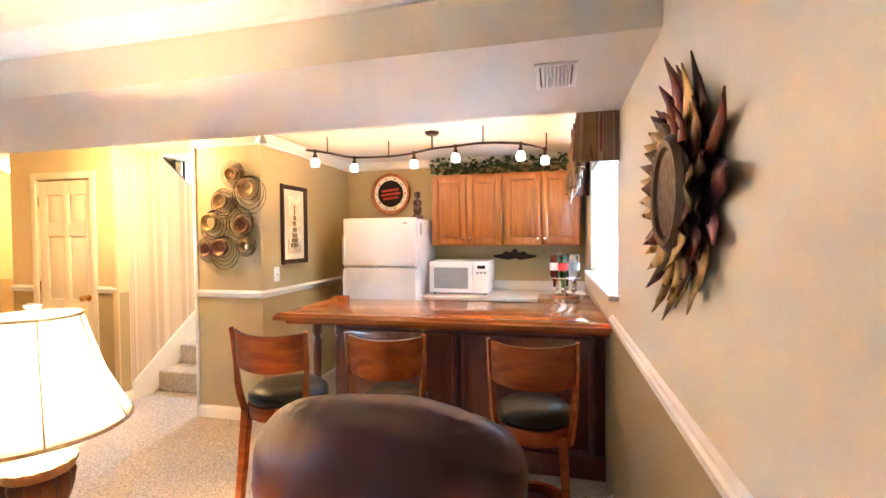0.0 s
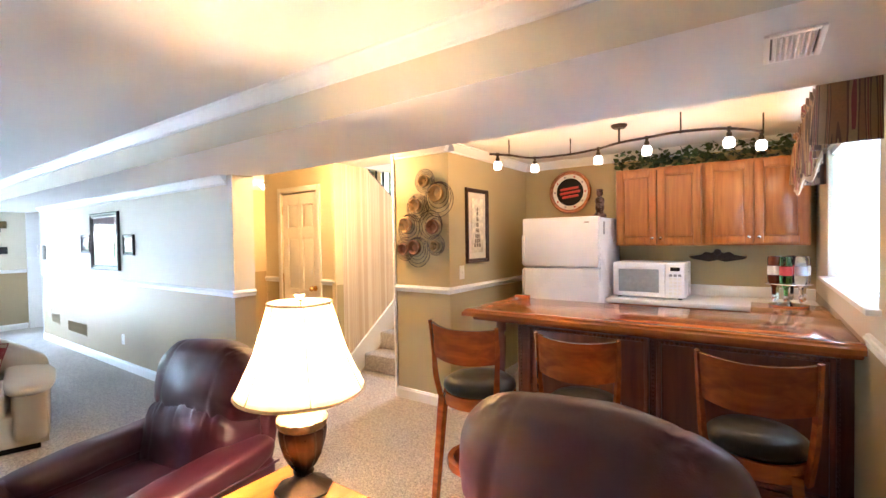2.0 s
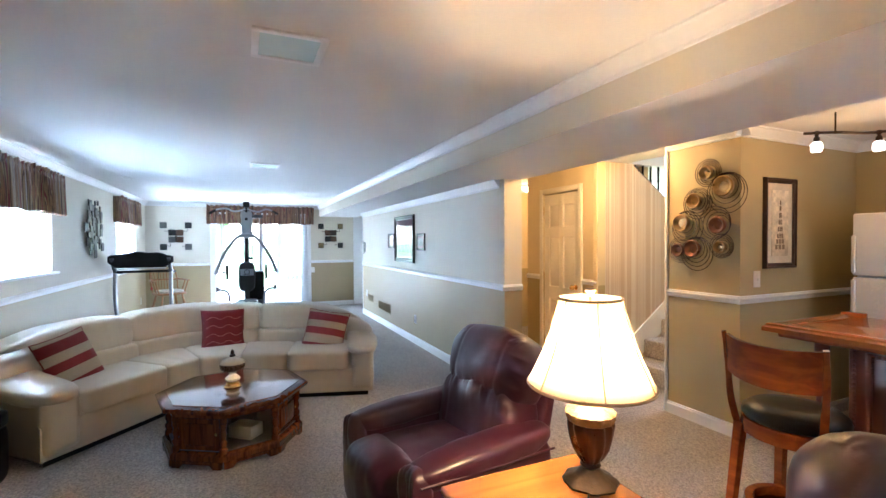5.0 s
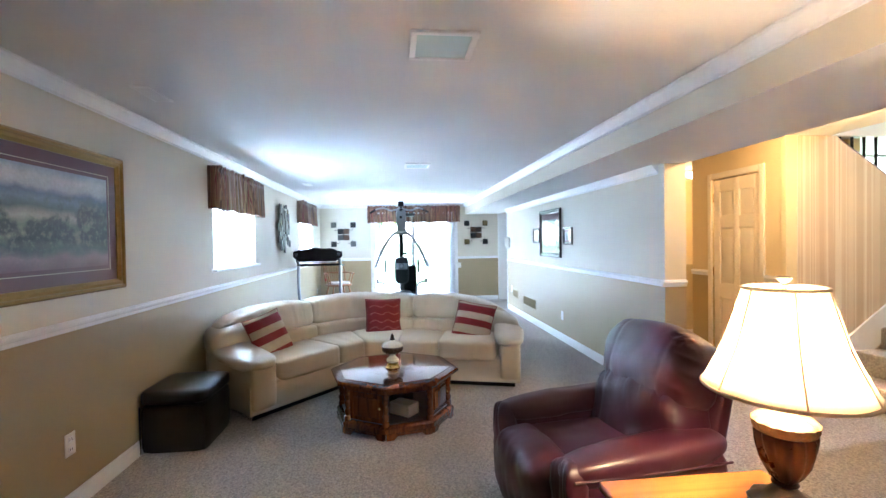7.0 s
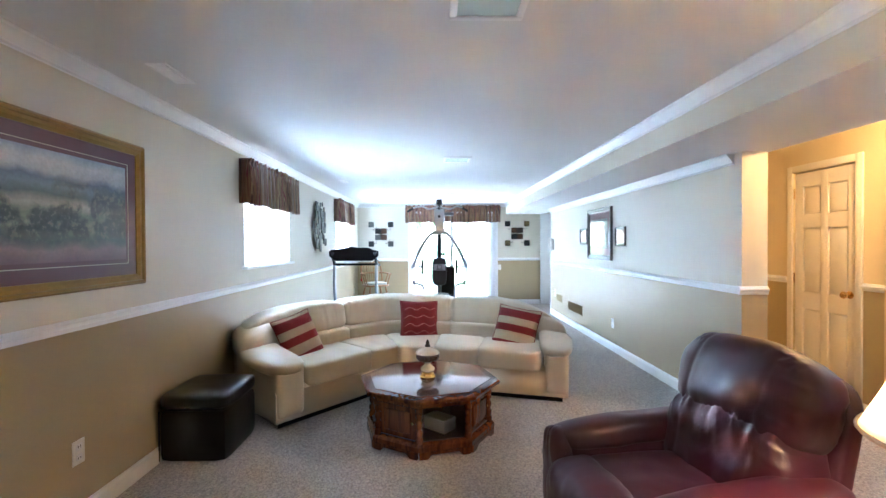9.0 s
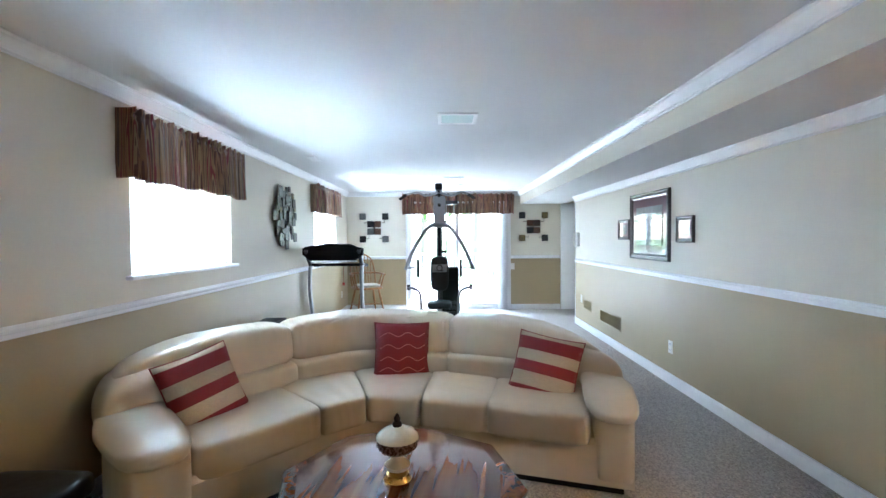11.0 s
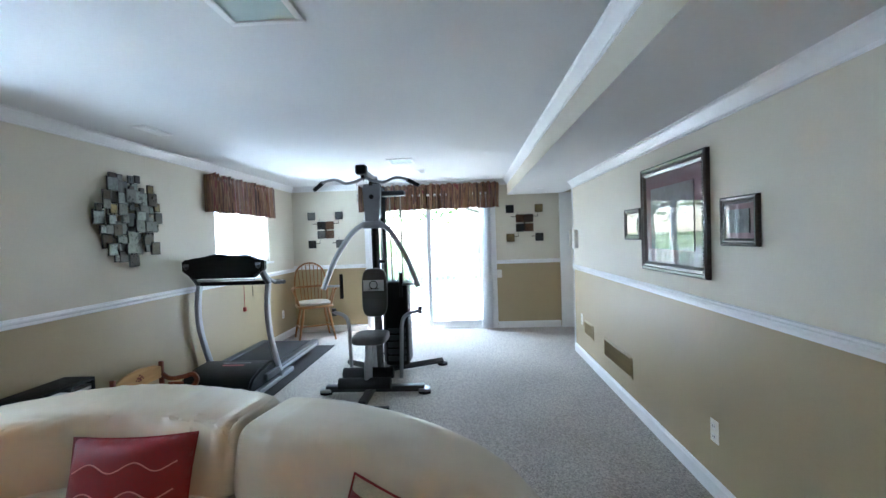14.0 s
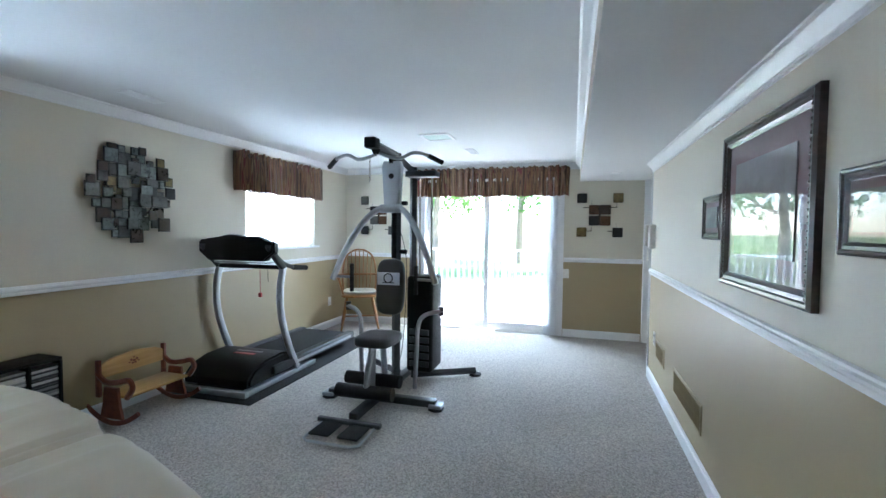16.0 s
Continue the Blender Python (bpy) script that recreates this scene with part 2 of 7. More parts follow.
def run(name, prof, p0, p1, out, material, bm=None):
    """A moulding with a profile (distance from the wall, height) from p0 to p1; out: unit vector off the wall."""
    own = bm is None
    bm = bm or bmesh.new()
    ends = []
    for p in (p0, p1):
        ends.append([bm.verts.new((p[0] + out[0] * d, p[1] + out[1] * d, z)) for d, z in prof])
    n = len(prof)
    for i in range(n):
        bm.faces.new((ends[0][i], ends[0][(i + 1) % n], ends[1][(i + 1) % n], ends[1][i]))
    bm.faces.new(ends[0][::-1]), bm.faces.new(ends[1])
    return structure(part(name, bm, material, smooth=25)) if own else None


# ---- materials ----
PAINT = mat("beige_wall_paint", (0.65, 0.60, 0.49), 0.55, grain=(90, 0.015), stain=(0.9, 0.03), bump=(260, 0.06))
TAN = mat("tan_wall_paint", (0.38, 0.30, 0.17), 0.42, grain=(90, 0.02), stain=(0.9, 0.04), bump=(260, 0.06))
OLIVE = mat("olive_wall_paint", (0.43, 0.345, 0.17), 0.5, grain=(90, 0.02), stain=(0.9, 0.04), bump=(260, 0.06))
WHITE = mat("white_trim_paint", (0.80, 0.80, 0.80), 0.35, grain=(30, 0.02), stain=(2, 0.03), bump=(120, 0.03))
CEIL = mat("ceiling_paint", (0.74, 0.74, 0.74), 0.75, grain=(60, 0.015), stain=(0.7, 0.03), bump=(180, 0.10))
CREAM = mat("cream_hall_paint", (0.70, 0.58, 0.34), 0.55, grain=(90, 0.02), stain=(0.9, 0.03), bump=(260, 0.05))


def carpet(name, col):
    m = mat(name, col, 0.95, grain=(55, 0.13), stain=(1.2, 0.07), bump=(0, 0), spec=0.1)
    nt = m.node_tree
    b = nt.nodes["Principled BSDF"]
    tc = nt.nodes.new("ShaderNodeTexCoord")
    v = nt.nodes.new("ShaderNodeTexVoronoi")
    v.inputs["Scale"].default_value = 120
    nt.links.new(tc.outputs["Object"], v.inputs["Vector"])
    bp = nt.nodes.new("ShaderNodeBump")
    bp.inputs["Strength"].default_value, bp.inputs["Distance"].default_value = 0.9, 0.012
    bp.invert = True
    nt.links.new(v.outputs["Distance"], bp.inputs["Height"]), nt.links.new(bp.outputs[0], b.inputs["Normal"])
    # each loop of the pile a little lighter or darker
    col_in = b.inputs["Base Color"].links[0].from_socket
    r = nt.nodes.new("ShaderNodeMapRange")
    r.inputs["To Min"].default_value, r.inputs["To Max"].default_value = 0.70, 1.25
    sep = nt.nodes.new("ShaderNodeSeparateColor")
    nt.links.new(v.outputs["Color"], sep.inputs[0]), nt.links.new(sep.outputs[0], r.inputs["Value"])
    s = nt.nodes.new("ShaderNodeVectorMath")
    s.operation = "SCALE"
    nt.links.new(col_in, s.inputs[0]), nt.links.new(r.outputs[0], s.inputs["Scale"]), nt.links.new(s.outputs[0], b.inputs["Base Color"])
    return m


CARPET = carpet("grey_beige_loop_carpet", (0.51, 0.472, 0.428))

# ---- structure ----
structure(part("floor", boxed((XF - 0.2, YL - 0.2, -0.1), (XR + 0.2, 6.6, 0.0)), CARPET, smooth=0), "grey-beige looped pile carpet", "floor")
WIN1, WIN2, WIN3 = (-5.58, -4.36), (-9.27, -8.02), (2.44, 3.95)
WZ = (1.12, 1.93)
wall("wall_south", "y", YL - 0.15, YL, XF - 0.15, XR + 0.15, 0, ZC, PAINT, TAN, [(*WIN1, *WZ), (*WIN2, *WZ)], RAIL - 0.03)
wall("wall_east", "x", XR, XR + 0.15, YL, 4.83, 0, ZC, PAINT, TAN, [(*WIN3, *WZ)])
SL0, SL1 = -0.50, 1.32
wall("wall_west", "x", XF - 0.15, XF, YL, 2.7, 0, ZC, PAINT, TAN, [(SL0, SL1, 0.0, 2.05)])
wall("wall_north_gym", "y", YG, SF, -8.72, -3.49, 0, ZC, PAINT, TAN)
wall("wall_recess", "y", 2.56, 2.7, XF, -8.72, 0, ZC, PAINT, TAN)
wall("wall_recess_end", "x", -8.72, -8.62, SF, 2.7, 0, ZC, PAINT, TAN)
# hall: the wall with the closet door, the panelled stair wall, and plain walls that close it
DO0, DO1, DZ = -4.34, -3.74, 1.93
wall("wall_hall", "y", 3.25, 3.35, -4.66, -3.47, 0, ZC, CREAM, OLIVE, [(DO0, DO1, 0.0, DZ)])
wall("wall_hall_left", "x", -4.66, -4.56, 3.35, 5.0, 0, ZC, CREAM, OLIVE)
wall("wall_hall_far", "x", -6.3, -6.2, SF, 5.0, 0, ZC, CREAM, OLIVE)
wall("wall_hall_back", "y", 5.0, 5.1, -6.3, -4.56, 0, ZC, CREAM, OLIVE)
wall("wall_closet", "y", 3.95, 4.05, -4.56, -3.57, 0, ZC, CREAM, OLIVE)
wall("wall_hats", "y", 3.20, 3.32, -2.615, -2.04, 0, ZC, OLIVE, OLIVE)
wall("wall_picture", "x", -2.16, -2.04, 3.32, 4.83, 0, ZC, OLIVE, OLIVE)
wall("wall_stair_right", "x", -2.615, -2.50, 3.32, 6.4, 0, 4.6, CREAM, CREAM)
wall("wall_kitchen_back", "y", 4.68, 4.83, -2.04, XR, 0, ZC, OLIVE, OLIVE)
wall("wall_stair_end", "y", 6.4, 6.5, -3.57, -2.5, 0, 4.6, CREAM, CREAM)
wall("wall_stair_upper_left", "x", -4.4, -4.3, 3.6, 6.4, ZC, 4.6, CREAM, CREAM)
wall("wall_stair_upper_front", "y", 3.55, 3.65, -4.4, -2.5, ZC + 0.12, 4.6, CREAM, CREAM)
wall("wall_stair_upper_back", "y", 6.4, 6.5, -4.4, -3.57, ZC, 4.6, CREAM, CREAM)

bm = bmesh.new()
box(bm, (XF - 0.15, YL - 0.15, ZC), (XR + 0.15, 3.66, ZC + 0.12))
box(bm, (-2.615, 3.66, ZC), (XR + 0.15, 4.9, ZC + 0.12))
box(bm, (-6.3, 3.66, ZC), (-3.47, 6.5, ZC + 0.12))
structure(part("ceiling", bm, CEIL, smooth=0), "smooth white painted ceiling", "ceiling")
structure(part("ceiling_stairwell", boxed((-4.4, 3.55, 4.6), (-2.5, 6.5, 4.7)), CEIL, smooth=0))
# the boxed-in duct that runs the length of the room
bm = bmesh.new()
box(bm, (XF, SN, ZS), (XR, SF, ZC + 0.01))
for f in bm.faces:
    f.material_index = 1 if abs(f.normal.y) > 0.5 else 0
structure(part("soffit", bm, [CEIL, PAINT], smooth=0), "boxed duct soffit under the ceiling", "soffit")

BASE = [(0, 0), (0.016, 0), (0.016, 0.075), (0.010, 0.085), (0.010, 0.092), (0, 0.095)]
CHAIR = [(0, RAIL - 0.005), (0.012, RAIL), (0.013, RAIL + 0.018), (0.021, RAIL + 0.025), (0.023, RAIL + 0.036), (0.015, RAIL + 0.041), (0.013, RAIL + 0.049), (0, RAIL + 0.053)]


def crown(top, s=1.0):
    return [(0, top), (0.058 * s, top), (0.058 * s, top - 0.010), (0.047 * s, top - 0.016), (0.040 * s, top - 0.031), (0.022 * s, top - 0.048), (0.015 * s, top - 0.060), (0.010, top - 0.063), (0.010, top - 0.076), (0, top - 0.078)]


for p0, p1, out in (((XF, YL), (XR, YL), (0, 1)), ((XR, YL), (XR, 2.6), (-1, 0)), ((-8.72, YG), (-3.49, YG), (0, -1)), ((-3.49, YG - 0.026), (-3.49, SF), (1, 0)),
                    ((XF, YL), (XF, SL0 - 0.07), (1, 0)), ((XF, SL1 + 0.07), (XF, 2.30), (1, 0)), ((-4.66, 3.25), (DO0 - 0.06, 3.25), (0, -1)), ((DO1 + 0.06, 3.25), (-3.47, 3.25), (0, -1)),
                    ((-2.615, 3.2), (-2.04, 3.2), (0, -1)), ((-2.04, 3.174), (-2.04, 4.68), (1, 0))):
    run("chair_rail", [(d, z - (0.03 if p0[1] == YL and p1[1] == YL else 0)) for d, z in CHAIR], p0, p1, out, WHITE)
    run("baseboard", BASE, p0, p1, out, WHITE)
for p0, p1, out, top in (((XF, YL), (XR, YL), (0, 1), ZC), ((XF, YL), (XF, SN), (1, 0), ZC), ((XF, SN), (XR, SN), (0, -1), ZC), ((XR, YL), (XR, SN), (-1, 0), ZC),
                         ((-8.72, YG), (-3.57, YG), (0, -1), ZS), ((-2.615, 3.2), (-2.04 + 0.07, 3.2), (0, -1), ZC), ((-2.04, 3.13), (-2.04, 4.68), (1, 0), ZC), ((-2.04, 4.68), (XR, 4.68), (0, -1), ZC)):
    run("crown_moulding", crown(top), p0, p1, out, WHITE)
# white corner posts and edge trims
structure(part("trim_corner", boxed((XF, 2.31, 0), (XF + 0.05, 2.555, ZS), 0.004), WHITE))
structure(part("trim_corner", boxed((-8.745, YG - 0.012, 0), (-8.72, SF, ZS), 0.004), WHITE))
structure(part("trim_edge", boxed((-2.64, 3.185, 0), (-2.616, 3.33, ZC - 0.002), 0.003), WHITE))
structure(part("trim_edge", boxed((-3.51, 3.235, 0), (-3.455, 3.249, ZC - 0.002), 0.003), CREAM))

# ---- more materials ----
CHROME = mat("chrome", (0.8, 0.8, 0.8), 0.12, 1.0, grain=(20, 0.05), bump=(0, 0))
BLACK = mat("black_plastic", (0.004, 0.004, 0.0045), 0.5, bump=(300, 0.1), spec=0.2)
DARKMETAL = mat("dark_bronze", (0.045, 0.028, 0.02), 0.42, 0.6, grain=(60, 0.25), bump=(90, 0.1))
BRASS = mat("brass", (0.72, 0.48, 0.16), 0.22, 1.0, grain=(30, 0.08), bump=(0, 0))
OAK = wood("honey_oak", (0.25, 0.080, 0.012), (0.40, 0.150, 0.028), 0.32, axis=2)
PINE = wood("orange_pine", (0.38, 0.105, 0.009), (0.52, 0.18, 0.02), 0.25, axis=1, scale=5)
CHERRY = wood("reddish_brown_wood", (0.19, 0.042, 0.007), (0.33, 0.085, 0.014), 0.25, axis=0, scale=7)
MAHOG = wood("dark_red_wood", (0.085, 0.016, 0.008), (0.15, 0.034, 0.014), 0.3, axis=2, scale=8)
ANTIQUE = wood("antique_brown_oak", (0.055, 0.013, 0.004), (0.20, 0.056, 0.011), 0.22, axis=2, scale=8)
ESPRESSO = wood("espresso_frame_wood", (0.018, 0.008, 0.006), (0.05, 0.02, 0.014), 0.3, axis=0, scale=12)
CREAMLEATHER = leather("cream_leather", (0.58, 0.51, 0.385), 0.30)
BURGUNDY = leather("burgundy_leather", (0.046, 0.0095, 0.0215), 0.40)
BLACKLEATHER = leather("black_leather", (0.003, 0.003, 0.0033), 0.34)
BLACKLEATHER.node_tree.nodes["Principled BSDF"].inputs["Specular IOR Level"].default_value = 0.3
SLAT = cloth_light("white_blind_slat", (0.9, 0.9, 0.9), 0.7)
SHEER = cloth_light("white_vertical_blind", (0.85, 0.85, 0.85), 0.6)
PANE = glass("window_glass")
LENS = mat("frosted_lamp_lens", (0.50, 0.62, 0.60), 0.35, grain=(220, 0.05), bump=(350, 0.4))
APPLIANCE = mat("white_appliance_enamel", (0.80, 0.81, 0.83), 0.28, grain=(60, 0.01), bump=(500, 0.05))


def striped(name, cols, scale, axis=0, rough=0.75, width=0.6, jitter=0.3):
    """Cloth or paper with bands across one axis; cols: (position, colour)."""
    m = mat(name, (1, 1, 1), rough, grain=(200, 0.12), bump=(600, 0.15))
    nt = m.node_tree
    b = nt.nodes["Principled BSDF"]
    tc = nt.nodes.new("ShaderNodeTexCoord")
    mp = nt.nodes.new("ShaderNodeMapping")
    s = [1.0, 1.0, 0.03] if axis == 0 else [0.004, 1.0, 0.004]
    mp.inputs["Scale"].default_value = s
    n = nt.nodes.new("ShaderNodeTexNoise")
    n.noise_dimensions = "3D"
    n.inputs["Scale"].default_value, n.inputs["Detail"].default_value, n.inputs["Roughness"].default_value = scale, 1.0, jitter
    cr = nt.nodes.new("ShaderNodeValToRGB")
    cr.color_ramp.interpolation = "CONSTANT"
    e = cr.color_ramp.elements
    while len(e) < len(cols):
        e.new(0.5)
    for k, (p, c) in enumerate(cols):
        e[k].position, e[k].color = p, (*c, 1)
    nt.links.new(tc.outputs["Object"], mp.inputs["Vector"]), nt.links.new(mp.outputs[0], n.inputs["Vector"]), nt.links.new(n.outputs["Fac"], cr.inputs[0])
    old = b.inputs["Base Color"].links[0].from_node
    nt.links.new(cr.outputs[0], old.inputs[0])
    return m


VALANCE = striped("brown_striped_satin", [(0.0, (0.06, 0.028, 0.018)), (0.36, (0.22, 0.11, 0.05)), (0.43, (0.09, 0.035, 0.025)), (0.48, (0.30, 0.20, 0.10)), (0.52, (0.16, 0.022, 0.03)), (0.57, (0.24, 0.14, 0.065)), (0.62, (0.08, 0.04, 0.028)), (0.67, (0.26, 0.16, 0.08))], 26, 0, 0.38)
PAPER = striped("striped_stair_wallpaper", [(0.0, (0.56, 0.44, 0.31)), (0.42, (0.62, 0.51, 0.38)), (0.5, (0.70, 0.62, 0.50)), (0.56, (0.58, 0.46, 0.33)), (0.62, (0.66, 0.56, 0.43))], 11, 1, 0.6)


def picture_paint(name, cols, scale, axis_up=2, coat=1.0, warp=0.35):
    """A glazed picture: bands from ground to sky broken up by blots."""
    m = mat(name, (1, 1, 1), 0.5, grain=(30, 0.25), stain=(9, 0.25), bump=(0, 0))
    nt = m.node_tree
    b = nt.nodes["Principled BSDF"]
    b.inputs["Coat Weight"].default_value, b.inputs["Coat Roughness"].default_value = coat, 0.02
    tc = nt.nodes.new("ShaderNodeTexCoord")
    sp = nt.nodes.new("ShaderNodeSeparateXYZ")
    n = nt.nodes.new("ShaderNodeTexNoise")
    n.inputs["Scale"].default_value, n.inputs["Detail"].default_value = scale, 6
    ma = nt.nodes.new("ShaderNodeMath")
    ma.operation, ma.inputs[1].default_value = "MULTIPLY_ADD", warp
    nt.links.new(tc.outputs["Object"], n.inputs["Vector"]), nt.links.new(tc.outputs["Object"], sp.inputs[0])
    nt.links.new(n.outputs["Fac"], ma.inputs[0]), nt.links.new(sp.outputs[axis_up], ma.inputs[2])
    mr = nt.nodes.new("ShaderNodeMapRange")
    mr.inputs["From Min"].default_value, mr.inputs["From Max"].default_value = cols[0][0], cols[-1][0]
    nt.links.new(ma.outputs[0], mr.inputs["Value"])
    cr = nt.nodes.new("ShaderNodeValToRGB")
    e = cr.color_ramp.elements
    while len(e) < len(cols):
        e.new(0.5)
    lo, hi = cols[0][0], cols[-1][0]
    for k, (p, c) in enumerate(cols):
        e[k].position, e[k].color = (p - lo) / (hi - lo), (*c, 1)
    nt.links.new(mr.outputs[0], cr.inputs[0])
    old = b.inputs["Base Color"].links[0].from_node
    nt.links.new(cr.outputs[0], old.inputs[0])
    return m


# ---- windows ----
def window(name, m, w, h, blind=True):
    win = new(name)
    win.matrix_basis = m
    structure(win)
    for n, lo, hi in (("frame", (-w / 2, 0.05, 0), (-w / 2 + 0.045, 0.10, h)), ("frame", (w / 2 - 0.045, 0.05, 0), (w / 2, 0.10, h)), ("frame", (-w / 2 + 0.045, 0.05, h - 0.045), (w / 2 - 0.045, 0.10, h)),
                      ("frame", (-w / 2 + 0.045, 0.05, 0), (w / 2 - 0.045, 0.10, 0.045)), ("frame", (-0.02, 0.055, 0.045), (0.02, 0.095, h - 0.045)), ("window_sill", (-w / 2 - 0.05, -0.045, -0.022), (w / 2 + 0.05, 0.10, 0.002))):
        part(n, boxed(lo, hi, 0.004), WHITE, win)
    pane = part("pane", boxed((-w / 2 + 0.045, 0.070, 0.045), (w / 2 - 0.045, 0.076, h - 0.045)), PANE, win, smooth=0)
    pane.visible_shadow = False
    if blind:
        bl = part("blind_rail", boxed((-w / 2 + 0.01, 0.012, h - 0.035), (w / 2 - 0.01, 0.045, h - 0.003), 0.004), WHITE, win)
        sl = boxed((-w / 2 + 0.015, -0.012, -0.0008), (w / 2 - 0.015, 0.012, 0.0008))
        first = part("slat", sl, SLAT, win, smooth=0)
        first.matrix_basis = pose(0, 0.028, 0.03, 118)
        k = int((h - 0.07) / 0.021)
        for i in range(1, k):
            o = new("slat", first.data)
            o.parent = win
            o.matrix_basis = pose(0, 0.028, 0.03 + i * 0.021, 118)
    return win


H1 = WZ[1] - WZ[0]
window("window_1", pose(sum(WIN1) / 2, YL, WZ[0], rz=180), WIN1[1] - WIN1[0], H1)
window("window_2", pose(sum(WIN2) / 2, YL, WZ[0], rz=180), WIN2[1] - WIN2[0], H1)
window("window_3", pose(XR, sum(WIN3) / 2, WZ[0], rz=-90), WIN3[1] - WIN3[0], H1)


def valance(m, w, h, label, seed, scallop=0.0, depth=0.085, group=""):
    """A gathered cloth valance on a rod, front towards -y."""
    th = thing("curtain_valance", m, label, "valance", group)
    rnd = random.Random(seed)
    cols = int(w / 0.009)
    ph = [rnd.uniform(0, 6.28) for _ in range(6)]
    zs = [0.0, 0.05, 0.12, 0.22, 0.4, 0.6, 0.8, 0.88, 0.91, 0.95, 1.0]
    path = [(-w / 2, 0.0), (-w / 2, -depth * 0.5)]
    path += [(-w / 2 + w * i / cols, -depth) for i in range(cols + 1)]
    path += [(w / 2, -depth * 0.5), (w / 2, 0.0)]
    bm = bmesh.new()
    grid = []
    for i, (x, y) in enumerate(path):
        s = x
        amp = 0.027 * (0.6 + 0.4 * math.sin(7 * s + ph[0]))
        f = math.sin(2 * math.pi * s / 0.088 + 2.0 * math.sin(6 * s + ph[1]) + 0.9 * math.sin(17 * s + ph[4])) + 0.45 * math.sin(2 * math.pi * s / 0.036 + 1.5 * math.sin(11 * s) + ph[2])
        drop = 0.004 * math.sin(2 * math.pi * s / 0.088 + 1.6 * math.sin(6 * s + ph[1]) + 1) + 0.006 * math.sin(17 * s + ph[3])
        if scallop:
            drop += scallop * (0.5 + 0.5 * math.cos(2 * math.pi * (s + w / 2) / w * 2))
        col = []
        for k in zs:
            pinch = 0.25 if 0.86 < k < 0.93 else 1.0
            edge = 1.0 if 2 <= i < len(path) - 2 else 0.3
            z = h * k + (drop if k < 0.5 else 0) * (1 - k) + ((0.008 * f + 0.006 * math.sin(23 * s + ph[5])) if k == 1.0 else 0)
            col.append(bm.verts.new((x + 0.004 * math.sin(40 * s + k * 5), y - amp * f * pinch * edge * (1.15 - 0.35 * k) - (0.012 * (1 - k) if edge > 0.5 else 0), z)))
        grid.append(col)
    for a, b in zip(grid, grid[1:]):
        for j in range(len(zs) - 1):
            bm.faces.new((a[j], b[j], b[j + 1], a[j + 1]))
    cl = part("cloth", bm, VALANCE, th, smooth=70)
    so = cl.modifiers.new("thickness", "SOLIDIFY")
    so.thickness = 0.003
    part("rod", tube([(-w / 2 + 0.004, -depth * 0.8, h * 0.895), (w / 2 - 0.004, -depth * 0.8, h * 0.895)], 0.008), WHITE, th)
    part("bracket", boxed((-w / 2 + 0.005, -depth * 0.8, h * 0.875), (-w / 2 + 0.012, 0.0, h * 0.915), 0.002), WHITE, th)
    part("bracket", boxed((w / 2 - 0.012, -depth * 0.8, h * 0.875), (w / 2 - 0.005, 0.0, h * 0.915), 0.002), WHITE, th)
    return th


valance(pose(-4.96, YL, 1.665, rz=180), 1.42, 0.40, "gathered brown and burgundy striped satin valance over window blinds", 1, group="striped valances")
valance(pose(-8.585, YL, 1.69, rz=180), 1.46, 0.39, "gathered brown and burgundy striped satin valance over window blinds", 2, group="striped valances")
valance(pose(XF, 0.41, 1.775, rz=90), 2.06, 0.37, "wide gathered brown striped valance over sliding glass door", 3, group="striped valances")
kv = valance(pose(XR, 3.22, 1.66, rz=-90), 1.68, 0.40, "swagged brown striped valance with beaded fringe over kitchen window", 4, 0.07, 0.15)
bm = bmesh.new()
for i in range(110):
    x = -0.83 + 1.66 * i / 109
    z = 0.05 * (0.5 + 0.5 * math.cos(2 * math.pi * (x + 0.84) / 1.68 * 2)) - 0.004
    tube([(x, -0.165, z + 0.006), (x + 0.002, -0.166, z - 0.022)], [0.002, 0.0045], 5, bm)
part("fringe", bm, mat("fringe_beads", (0.45, 0.33, 0.24), 0.3, 0.2), kv, "beaded fringe")

